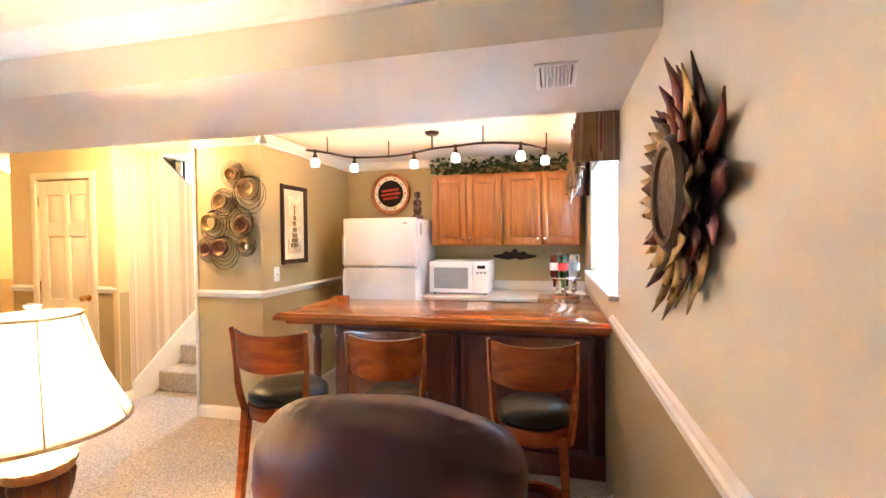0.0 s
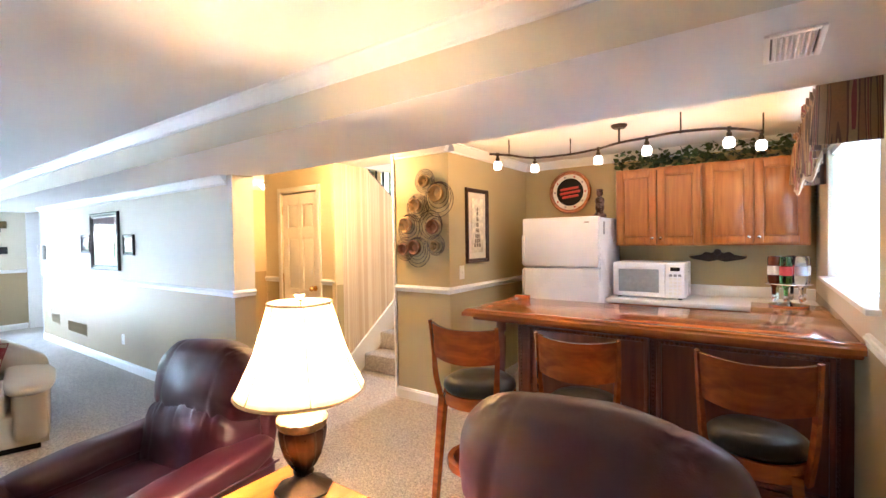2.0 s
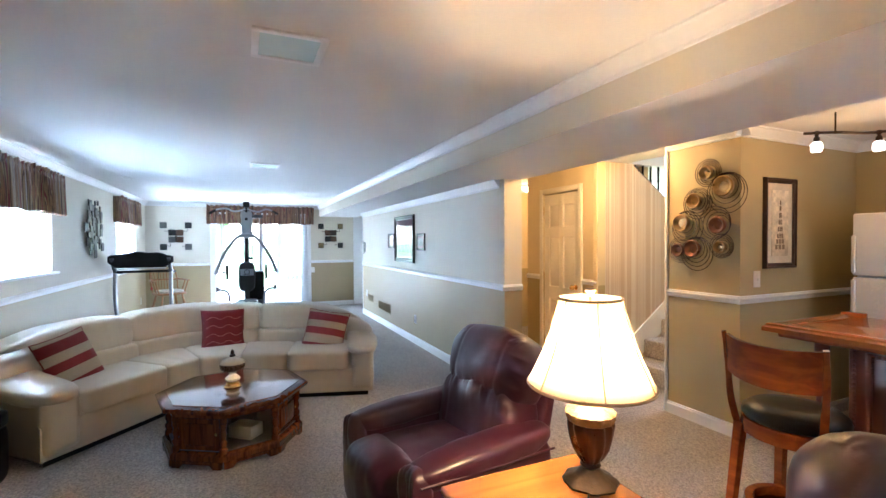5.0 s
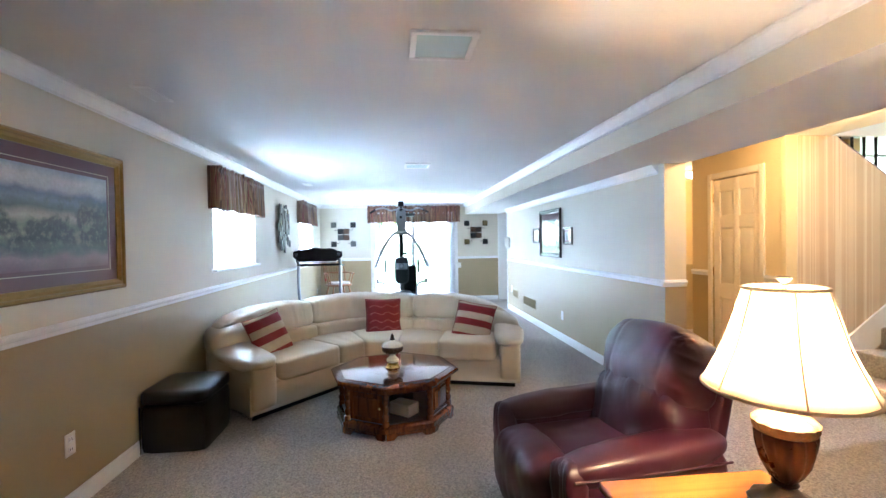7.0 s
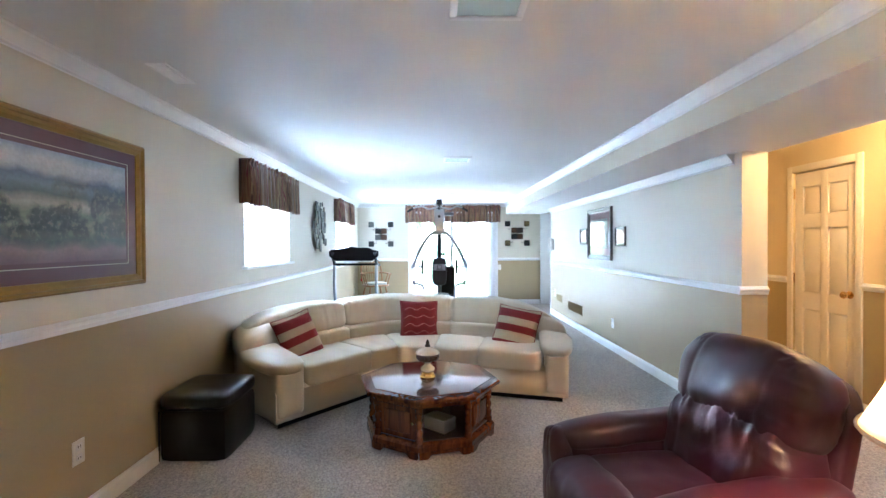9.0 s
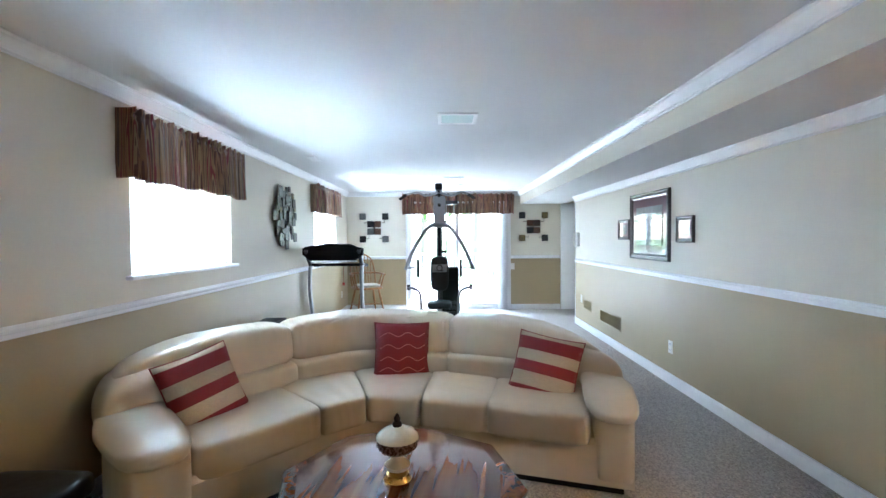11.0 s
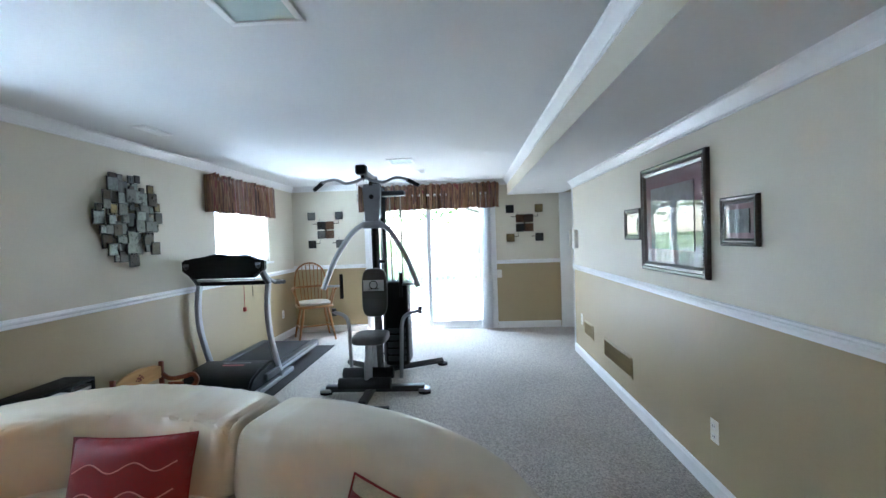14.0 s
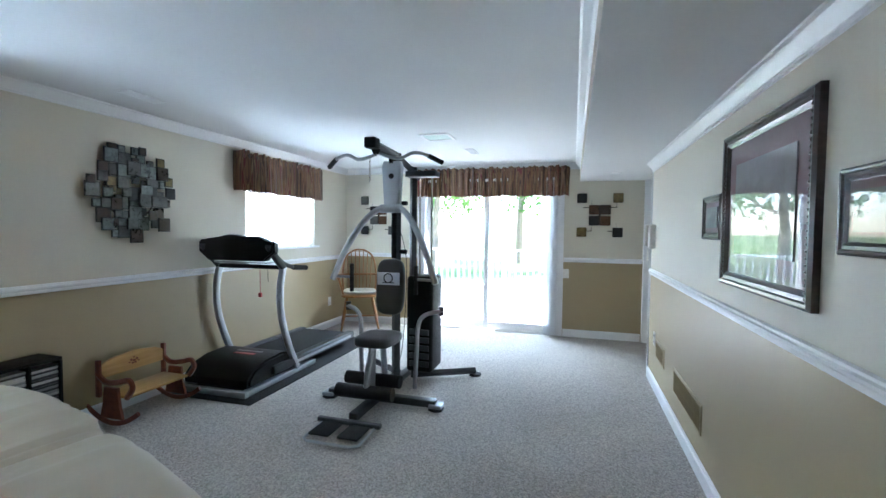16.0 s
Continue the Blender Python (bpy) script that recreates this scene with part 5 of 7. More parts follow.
part("foot", lathe([(0.0, 0), (0.055, 0.0), (0.057, 0.008), (0.048, 0.018), (0.045, 0.03), (0.03, 0.04), (0.0, 0.04)]), BRASS, vz, "gilt foot")
part("stem", lathe([(0.03, 0.04), (0.048, 0.052), (0.052, 0.066), (0.036, 0.08), (0.022, 0.094), (0.022, 0.104), (0.04, 0.112)]), PORCELAIN, vz)
part("bowl", lathe([(0.04, 0.112), (0.07, 0.125), (0.083, 0.142), (0.085, 0.165), (0.082, 0.172)]), PORCBAND, vz, "dark patterned band")
ld = part("lid", lathe([(0.085, 0.172), (0.083, 0.182), (0.066, 0.198), (0.04, 0.21), (0.022, 0.218), (0.0, 0.22)]), PORCELAIN, vz)
part("finial", lathe([(0.018, 0.217), (0.02, 0.228), (0.012, 0.238), (0.014, 0.25), (0.006, 0.264), (0.0, 0.272)], 14), DARKMETAL, ld)

# ---- ottoman ----
ot = thing("storage_ottoman", pose(-3.31, -1.445, 0) @ Matrix.Diagonal((1.12, 0.97, 0.95, 1)), "black leather storage cube with lift-off lid", "ottoman")
part("body", cushion((0.42, 0.42, 0.335), n=6, power=14, swell=0.015, m=pose(0, 0, 0.1675)), BLACKLEATHER, ot, smooth=60)
part("lid", cushion((0.44, 0.44, 0.095), n=8, power=9, swell=0.06, wrinkle=0.004, m=pose(0, 0, 0.385)), BLACKLEATHER, ot, smooth=60)
for s in (-1, 1):
    part("seam", tube([(s * 0.205, -0.205, 0.01), (s * 0.205, -0.205, 0.33)], 0.004, 6), BLACKLEATHER, ot)

# ---- recliners ----
def puckered(size, m, seam, seed, power=4.2, swell=0.10, depth=0.016, pulls=(), cuts=34, corner=0.0):
    """A stuffed leather pillow with sharp gathers that run out from its seams (heights as shares of the half height) and sewn panel lines."""
    bm = cushion(size, n=cuts, power=power, swell=swell, wrinkle=0.008, seed=seed)

    def fold(u, v, k):
        return 1 - 2.6 * abs(noise.noise(Vector((u, v, k))))

    for v in bm.verts:
        x, z = v.co.x / size[0] * 2, v.co.z / size[2] * 2
        side = 1 if v.co.y < 0 else -1
        off = 1 - min(1, abs(v.co.y) / size[1] * 2) * 0.25
        near = max(math.exp(-((z - h) / 0.42) ** 2) for h in seam)
        edge = math.exp(-((abs(x) - 1.0) / 0.22) ** 2)
        g = fold(v.co.x * 13 + seed + 0.8 * z, v.co.z * 2.2, seed) + 0.45 * fold(v.co.x * 34 + z, v.co.z * 4, seed + 3)
        q = fold(v.co.x * 3, v.co.z * 15 + x, seed + 9)
        broad = noise.noise(Vector((v.co.x * 5 + seed, v.co.z * 6, seed + 20)))
        d = depth * (near * g + edge * q * 0.7 + 0.55 * broad)
        if corner:
            d += corner * math.exp(-((abs(x) - 0.72) / 0.22) ** 2) * math.exp(-((z - 0.95) / 0.25) ** 2) * fold(v.co.x * 42, v.co.z * 30, seed + 5)
        for p in pulls:
            w = math.exp(-((v.co.x - p - 0.02 * z) / 0.011) ** 2)
            d -= 0.005 * w
            v.co.z -= 0.003 * w * max(0, z)
        v.co.y -= side * d * off
        v.co.z += depth * 0.2 * near * g * (1 if z > 0 else -1)
    bmesh.ops.transform(bm, matrix=m, verts=bm.verts[:])
    return bm


rec = thing("recliner", pose(-2.10, 1.02, 0, rz=8) @ Matrix.Scale(1.04, 4), "overstuffed burgundy leather recliner with puffy headrest", "armchair", "burgundy recliners")
part("base", boxed((-0.33, -0.32, 0.0), (0.33, 0.34, 0.22), 0.02), BURGUNDY, rec)
part("seat_cushion", puckered((0.50, 0.60, 0.22), pose(0, -0.13, 0.29), (-1.0,), 8.0, 4.6, 0.08, 0.008, cuts=24), BURGUNDY, rec, smooth=60)
part("footrest", puckered((0.54, 0.24, 0.40), pose(0, -0.37, 0.215, 6), (1.0, -0.2), 2.0, 3.4, depth=0.010, cuts=28), BURGUNDY, rec, smooth=60)
for s in (-1, 1):
    arm = part("arm", cushion((0.135, 0.68, 0.46), n=10, power=10, swell=0.02, wrinkle=0.004, m=pose(s * 0.315, -0.04, 0.215)), BURGUNDY, rec, smooth=60)
    part("arm_pad", cushion((0.175, 0.73, 0.12), n=26, power=3.2, swell=0.08, wrinkle=0.011, seed=s * 2.0, m=pose(s * 0.318, -0.055, 0.442, 3, s * 5)), BURGUNDY, arm, smooth=60)
    part("arm_front", puckered((0.175, 0.09, 0.45), pose(s * 0.316, -0.385, 0.235), (0.85,), 5.0 + s, 3.6, depth=0.012), BURGUNDY, arm, smooth=60)
    part("arm_piping", tube([(s * 0.395, -0.40, 0.42), (s * 0.402, -0.05, 0.413), (s * 0.395, 0.29, 0.405)], 0.005, 6), BURGUNDY, arm)
back = pose(0, 0.20, 0.32, -13)
part("back_shell", cushion((0.60, 0.10, 0.60), n=14, power=5, swell=0.01, m=back @ pose(0, 0.10, 0.22)), BURGUNDY, rec, smooth=60)
part("back_cushion", puckered((0.60, 0.28, 0.44), back @ pose(0, -0.03, 0.10, 4), (1.0, -0.75), 1.0, 3.4, 0.10, 0.017, (-0.17, 0.17), 44), BURGUNDY, rec, smooth=70)
part("headrest", puckered((0.62, 0.27, 0.37), back @ pose(0, -0.025, 0.385, -4), (-1.0,), 4.0, 2.9, 0.10, 0.015, (-0.17, 0.16), 48, 0.012), BURGUNDY, rec, smooth=70)
part("lever", tube([(0.40, -0.1, 0.26), (0.425, -0.13, 0.28), (0.425, -0.25, 0.31)], 0.012, 8), BLACK, rec)
copy_thing(rec, pose(-0.36, 1.07, 0, rz=-3) @ Matrix.Diagonal((1.17, 1.06, 1.03, 1)))

# ---- end table and lamp ----
et = thing("end_table", pose(-1.08, 0.90, 0), "orange pine end table with drawer", "table")
part("tabletop", boxed((-0.28, -0.275, 0.568), (0.28, 0.275, 0.60), 0.010, 3), PINE, et)
part("body", boxed((-0.25, -0.245, 0.40), (0.25, 0.245, 0.568), 0.004), PINE, et)
dw = part("drawer", boxed((-0.20, -0.26, 0.42), (0.20, -0.245, 0.55), 0.005), PINE, et)
part("knob", lathe([(0.0, 0), (0.008, 0), (0.008, 0.012), (0.016, 0.02), (0.0, 0.03)], 12, pose(0.0, -0.26, 0.485, 90)), BRASS, dw)
for x in (-0.25, 0.21):
    for y in (-0.245, 0.205):
        part("leg", boxed((x, y, 0), (x + 0.04, y + 0.04, 0.40), 0.004), PINE, et)
part("shelf", boxed((-0.24, -0.235, 0.12), (0.24, 0.235, 0.14), 0.004), PINE, et)
tl = thing("table_lamp", pose(-1.175, 1.085, 0.60), "lit table lamp with twisted bronze urn and ivory bell shade", "lamp")
URN = mat("brown_bronze_urn", (0.040, 0.018, 0.011), 0.35, 0.25, grain=(20, 0.3), stain=(8, 0.3), bump=(50, 0.15))
IVORYC = mat("carved_ivory_resin", (0.15, 0.10, 0.038), 0.5, grain=(25, 0.35), bump=(60, 0.5))
part("foot", lathe([(0.0, 0.0), (0.085, 0.0), (0.088, 0.008), (0.075, 0.016), (0.05, 0.028), (0.038, 0.04), (0.026, 0.052), (0.034, 0.06), (0.024, 0.068)], 28, wob=lambda a, z: 1 + 0.05 * math.sin(8 * a) * (z < 0.03)), DARKMETAL, tl)
part("body", lathe([(0.024, 0.066), (0.040, 0.085), (0.058, 0.12), (0.068, 0.16), (0.072, 0.195), (0.070, 0.205)], 84, wob=lambda a, z: 1 + 0.075 * math.sin(11 * a + 22 * z)), URN, tl)
part("collar", lathe([(0.070, 0.205), (0.074, 0.208), (0.079, 0.222), (0.080, 0.234), (0.068, 0.244), (0.045, 0.252), (0.03, 0.262), (0.0, 0.264)], 60, wob=lambda a, z: 1 + 0.03 * math.sin(15 * a) * (0.21 < z < 0.245)), IVORYC, tl, "carved ivory collar")
part("stem", tube([(0, 0, 0.26), (0, 0, 0.62)], 0.006, 8), BRASS, tl)
SHADE = cloth_light("ivory_lamp_shade", (0.92, 0.84, 0.70), 0.55)
bm = bmesh.new()
sp = [(0.200, 0.325), (0.186, 0.355), (0.165, 0.40), (0.143, 0.45), (0.122, 0.52), (0.106, 0.575), (0.098, 0.605)]
rings = [[bm.verts.new((r * math.cos(2 * math.pi * i / 48) * (1 + 0.014 * math.cos(6 * 2 * math.pi * i / 48)), r * math.sin(2 * math.pi * i / 48) * (1 + 0.014 * math.cos(6 * 2 * math.pi * i / 48)), z)) for i in range(48)] for r, z in sp]
for a, b in zip(rings, rings[1:]):
    for i in range(48):
        bm.faces.new((a[i], a[(i + 1) % 48], b[(i + 1) % 48], b[i]))
sh = part("shade", bm, SHADE, tl, "ivory fabric bell shade")
so = sh.modifiers.new("thickness", "SOLIDIFY")
so.thickness = 0.0015
TRIM = mat("ivory_braid", (0.55, 0.46, 0.34), 0.7)
for i in range(6):
    a = 2 * math.pi * (i + 0.5) / 6
    part("shade_rib", tube([((r * 0.985 + 0.002) * math.cos(a), (r * 0.985 + 0.002) * math.sin(a), z) for r, z in sp], 0.0025, 5), TRIM, sh)
for r, z in (sp[0], sp[-1]):
    part("shade_trim", tube([(r * 1.006 * math.cos(2 * math.pi * i / 40), r * 1.006 * math.sin(2 * math.pi * i / 40), z) for i in range(41)], 0.005, 6), TRIM, sh)
part("finial", lathe([(0.0, 0.61), (0.010, 0.612), (0.008, 0.618), (0.018, 0.632), (0.012, 0.637), (0.0, 0.637)], 12), TRIM, tl)
part("bulb", lathe([(0.0, 0.40), (0.012, 0.40), (0.022, 0.43), (0.026, 0.45), (0.018, 0.475), (0.0, 0.48)], 12, pose(0.03, 0, 0)), glow("lit_bulb", (1.0, 0.85, 0.6), 3.0), tl).visible_shadow = False
part("cord", tube(spline([(0.05, -0.05, 0.004), (0.11, -0.10, 0.004), (0.16, -0.04, 0.004), (0.21, 0.02, 0.004)], 6), 0.003, 6), BLACK, tl)
lamp("table_lamp_light", "POINT", 6.0, pose(-1.175, 1.085, 1.05), WARM, 0.04)

# ---- kitchen ----
bar = thing("bar_counter", pose(0, 0, 0), "glossy cherry wood bar with moulded top and dark panelled front", "bar")
BX0, BX1, BY0, BY1, BZ = -1.56, XR - 0.002, 2.63, 3.40, 0.945
TOPB = wood("glossy_bar_top", (0.27, 0.070, 0.010), (0.45, 0.145, 0.025), 0.14, axis=0, scale=5, coat=0.6)
part("top_board", boxed((BX0 + 0.05, BY0 + 0.06, BZ - 0.04), (BX1, BY1, BZ - 0.012), 0.004), TOPB, bar, "polished board")
rim = [(0.0, BZ - 0.045), (0.0, BZ - 0.022), (0.012, BZ - 0.014), (0.014, BZ - 0.004), (0.03, BZ), (0.065, BZ - 0.001), (0.085, BZ - 0.010), (0.10, BZ - 0.011), (0.10, BZ - 0.045)]


def rim_run(name, p0, p1, inw, in0, in1):
    bm = bmesh.new()
    rows = []
    for p, mit in ((p0, in0), (p1, in1)):
        rows.append([bm.verts.new((p[0] + inw[0] * d + mit[0] * d, p[1] + inw[1] * d + mit[1] * d, z)) for d, z in rim])
    for k in range(len(rim)):
        bm.faces.new((rows[0][k], rows[0][(k + 1) % len(rim)], rows[1][(k + 1) % len(rim)], rows[1][k]))
    bm.faces.new(rows[0][::-1]), bm.faces.new(rows[1])
    part(name, bm, TOPB, bar, smooth=25)


rim_run("edge_moulding", (BX0, BY0), (BX1, BY0), (0, 1), (1, 0), (0, 0))
rim_run("edge_moulding", (BX0, BY0), (BX0, BY1), (1, 0), (0, 1), (0, 0))
part("end_block", boxed((BX0 + 0.02, BY1 - 0.04, BZ - 0.04), (BX0 + 0.13, BY1 + 0.02, BZ + 0.012), 0.008), TOPB, bar)
part("under_moulding", boxed((BX0 + 0.05, BY0 + 0.05, BZ - 0.075), (BX1, BY0 + 0.09, BZ - 0.045), 0.012, 3), CHERRY, bar)
part("front", boxed((-1.30, 2.92, 0.0), (BX1, 2.98, 0.90), 0.003), MAHOG, bar, "dark red panelled front")
part("end_panel", boxed((-1.30, 2.98, 0.0), (-1.24, BY1 - 0.02, 0.90), 0.003), MAHOG, bar)
for x0, x1 in ((-1.20, -0.50), (-0.42, 0.30)):
    pn = part("front_panel", boxed((x0, 2.905, 0.16), (x1, 2.92, 0.80), 0.006), MAHOG, bar)
    for lo, hi in (((x0, 2.885, 0.80), (x1, 2.92, 0.825)), ((x0, 2.885, 0.14), (x1, 2.92, 0.165)), ((x0 - 0.02, 2.885, 0.14), (x0 + 0.005, 2.92, 0.825)), ((x1 - 0.005, 2.885, 0.14), (x1 + 0.02, 2.92, 0.825))):
        part("panel_moulding", boxed(lo, hi, 0.006), MAHOG, pn)
    bm = bmesh.new()
    n = int((x1 - x0) / 0.024)
    for i in range(n):
        lathe([(0.0, -0.009), (0.009, -0.003), (0.009, 0.003), (0.0, 0.009)], 7, pose(x0 + (x1 - x0) * (i + 0.5) / n, 2.882, 0.8125), bm)
    part("bead_trim", bm, ANTIQUE, pn)
for x in (-1.27, -0.46, 0.325):
    bm = bmesh.new()
    for i in range(30):
        lathe([(0.0, -0.010), (0.010, -0.004), (0.010, 0.004), (0.0, 0.010)], 8, pose(x, 2.90, 0.14 + i * 0.0235), bm)
    part("beaded_post", bm, MAHOG, bar)
part("kickboard", boxed((-1.30, 2.89, 0.0), (BX1, 2.92, 0.13), 0.004), MAHOG, bar)
part("post", lathe([(0.0, 0), (0.032, 0.0), (0.032, 0.1), (0.02, 0.12), (0.028, 0.25), (0.018, 0.4), (0.026, 0.6), (0.03, 0.75), (0.018, 0.78), (0.032, 0.8), (0.032, 0.90), (0.0, 0.90)], 16, pose(-1.36, 2.80, 0)), MAHOG, bar)

stool = thing("bar_stool", pose(-1.215, 2.33, 0, rz=0), "cherry wood bar stool with round black leather seat", "stool", "bar stools")
SEATC = (0, 0.0)
part("seat_ring", lathe([(0.19, 0.565), (0.215, 0.57), (0.22, 0.60), (0.215, 0.63), (0.19, 0.635)], 36), CHERRY, stool)
part("seat_board", lathe([(0.0, 0.60), (0.195, 0.60), (0.195, 0.632), (0.0, 0.632)], 30), CHERRY, stool)
part("seat", lathe([(0.0, 0.632), (0.205, 0.634), (0.218, 0.65), (0.212, 0.672), (0.18, 0.692), (0.10, 0.702), (0.0, 0.704)], 36), BLACKLEATHER, stool, "round black leather seat", smooth=80)
for sx in (-1, 1):
    for sy in (-1, 1):
        bm = bmesh.new()
        x0, y0, x1, y1 = sx * 0.155, sy * 0.155, sx * 0.20, sy * 0.20
        a = [bm.verts.new((x1 + dx * 0.017, y1 + dy * 0.017, 0)) for dx, dy in ((-1, -1), (1, -1), (1, 1), (-1, 1))]
        b = [bm.verts.new((x0 + dx * 0.022, y0 + dy * 0.022, 0.60)) for dx, dy in ((-1, -1), (1, -1), (1, 1), (-1, 1))]
        for k in range(4):
            bm.faces.new((a[k], a[(k + 1) % 4], b[(k + 1) % 4], b[k]))
        bm.faces.new(a[::-1]), bm.faces.new(b)
        part("leg", bm, CHERRY, stool)
part("foot_ring", lathe([(0.165, 0.235), (0.20, 0.235), (0.205, 0.25), (0.20, 0.275), (0.165, 0.275), (0.165, 0.235)], 36), CHERRY, stool)
R, C = 0.36, 0.135
for s in (-1, 1):
    a = radians(-90 + s * 39)
    top = Vector((R * math.cos(a), C + R * math.sin(a), 0))
    bm = bmesh.new()
    pts = spline([(s * 0.195, -0.12, 0.57), (s * 0.215, -0.15, 0.70), (top.x, top.y - 0.01, 0.85), (top.x + s * 0.008, top.y - 0.03, 0.985)], 4)
    tube(pts, [0.026] * 6 + [0.023] * 4 + [0.018] * 3, 4, bm, flat=0.75)
    part("back_post", bm, CHERRY, stool)
bm = bmesh.new()
g = []
n = 20
for i in range(n + 1):
    a = radians(-90 - 38 + 76 * i / n)
    u = 2 * i / n - 1
    col = []
    for k, (dr, z) in enumerate(((0.0, 0.815 - 0.02 * (1 - u * u)), (0.0, 0.90), (0.0, 0.965 + 0.012 * u * u), (0.022, 0.965 + 0.012 * u * u), (0.022, 0.90), (0.022, 0.815 - 0.02 * (1 - u * u)))):
        r = R - 0.011 + dr
        col.append(bm.verts.new((r * math.cos(a), C + r * math.sin(a) - 0.1 * (z - 0.8), z)))
    g.append(col)
for p, q in zip(g, g[1:]):
    for k in range(6):
        bm.faces.new((p[k], p[(k + 1) % 6], q[(k + 1) % 6], q[k]))
bm.faces.new(g[0]), bm.faces.new(g[-1][::-1])
part("backrest", bm, CHERRY, stool, "curved cherry backrest")
SLIM = Matrix.Diagonal((0.86, 0.86, 1, 1))
stool.matrix_basis = pose(-1.15, 2.16, 0, rz=-4) @ SLIM
copy_thing(stool, pose(-0.61, 2.16, 0, rz=3) @ SLIM), copy_thing(stool, pose(0.02, 2.16, 0, rz=-1) @ SLIM)

# fridge
fr = thing("refrigerator", pose(-1.755, 3.98, 0), "white top-freezer refrigerator with plain doors", "refrigerator")
part("body", boxed((0.0, 0.065, 0.02), (0.69, 0.68, 1.565), 0.006), APPLIANCE, fr)
part("freezer_door", boxed((0.0, 0.0, 1.14), (0.69, 0.06, 1.575), 0.012, 3), APPLIANCE, fr)
part("fridge_door", boxed((0.0, 0.0, 0.08), (0.69, 0.06, 1.128), 0.012, 3), APPLIANCE, fr)
part("kick_grille", boxed((0.02, 0.03, 0.0), (0.67, 0.08, 0.075), 0.004), BLACK, fr)
GREYPL = mat("grey_plastic", (0.28, 0.28, 0.29), 0.4)
part("badge", boxed((0.57, -0.003, 1.52), (0.61, 0.002, 1.53)), GREYPL, fr, smooth=0)
part("handle", boxed((0.0, -0.022, 1.16), (0.022, 0.002, 1.42), 0.006), APPLIANCE, fr)
part("handle", boxed((0.0, -0.022, 0.72), (0.022, 0.002, 1.11), 0.006), APPLIANCE, fr)
part("magnet", boxed((0.688, 0.14, 1.42), (0.696, 0.17, 1.53), 0.002), GREYPL, fr)

fg = tagged(part("figurine", lathe([(0.0, 0), (0.055, 0.0), (0.057, 0.03), (0.045, 0.04), (0.032, 0.055), (0.04, 0.09), (0.036, 0.13), (0.043, 0.155), (0.036, 0.18), (0.016, 0.19), (0.025, 0.205), (0.03, 0.225), (0.024, 0.242), (0.034, 0.246), (0.026, 0.258), (0.0, 0.262)], 20), mat("dark_glazed_figurine", (0.07, 0.035, 0.03), 0.3, grain=(45, 0.6), stain=(18, 0.7)), m=pose(-1.14, 4.28, 1.566)), "small dark glazed figurine standing on refrigerator", "figurine")

# round sign
sg = thing("round_wall_sign", pose(-1.54, 4.68, 1.855), "round chrome-rimmed wall sign with red stripes on black", "sign")
rd = pose(0, 0, 0, 90)
part("backing", lathe([(0.0, 0.0), (0.205, 0.0), (0.205, 0.03), (0.0, 0.03)], 40, rd), mat("copper_tin", (0.42, 0.16, 0.09), 0.25, 0.9), sg)
part("rim", lathe([(0.185, 0.02), (0.212, 0.022), (0.216, 0.036), (0.205, 0.048), (0.19, 0.046), (0.183, 0.034)], 44, rd), mat("copper_rim", (0.55, 0.27, 0.16), 0.15, 1.0), sg)
part("ring", lathe([(0.135, 0.031), (0.178, 0.031), (0.178, 0.035), (0.135, 0.035)], 40, rd), IVORY, sg, "ivory ring")
part("face", lathe([(0.0, 0.031), (0.138, 0.031), (0.138, 0.037), (0.0, 0.037)], 40, rd), BLACK, sg)
RED = mat("red_enamel", (0.45, 0.03, 0.02), 0.35)
for z, w in ((0.035, 0.19), (-0.005, 0.21), (-0.045, 0.17)):
    part("stripe", boxed((-w / 2, -0.041, z - 0.012), (w / 2, -0.036, z + 0.012), 0.003, m=pose(0, 0, 0, 0, -6, 0)), RED, sg)
for i in range(10):
    a = 2 * math.pi * i / 10
    part("dot", lathe([(0.0, 0.034), (0.010, 0.034), (0.010, 0.039), (0.0, 0.040)], 10, pose(0.157 * math.cos(a), 0, 0.157 * math.sin(a), 90)), (RED, GREYPL)[i % 2], sg)


def door_leaf(parent, x0, x1, z0, z1, y, knob_left):
    d = part("door", boxed((x0, y, z0), (x1, y + 0.02, z1), 0.003), OAK, parent)
    f = 0.055
    for lo, hi in (((x0 + 0.001, y - 0.008, z0), (x0 + f, y + 0.001, z1)), ((x1 - f, y - 0.008, z0), (x1 - 0.001, y + 0.001, z1)), ((x0 + f, y - 0.0078, z1 - f), (x1 - f, y + 0.001, z1)), ((x0 + f, y - 0.0078, z0), (x1 - f, y + 0.001, z0 + f))):
        part("stile", boxed(lo, hi, 0.003), OAK, d)
    part("raised_panel", boxed((x0 + f + 0.010, y - 0.010, z0 + f + 0.010), (x1 - f - 0.010, y + 0.004, z1 - f - 0.010), 0.011), OAK, d)
    kx = x0 + 0.028 if knob_left else x1 - 0.028
    part("knob", lathe([(0.0, 0), (0.006, 0), (0.006, 0.012), (0.014, 0.018), (0.012, 0.027), (0.0, 0.03)], 12, pose(kx, y - 0.008, z0 + 0.05, 90)), CHROME, d, "white metal knob")


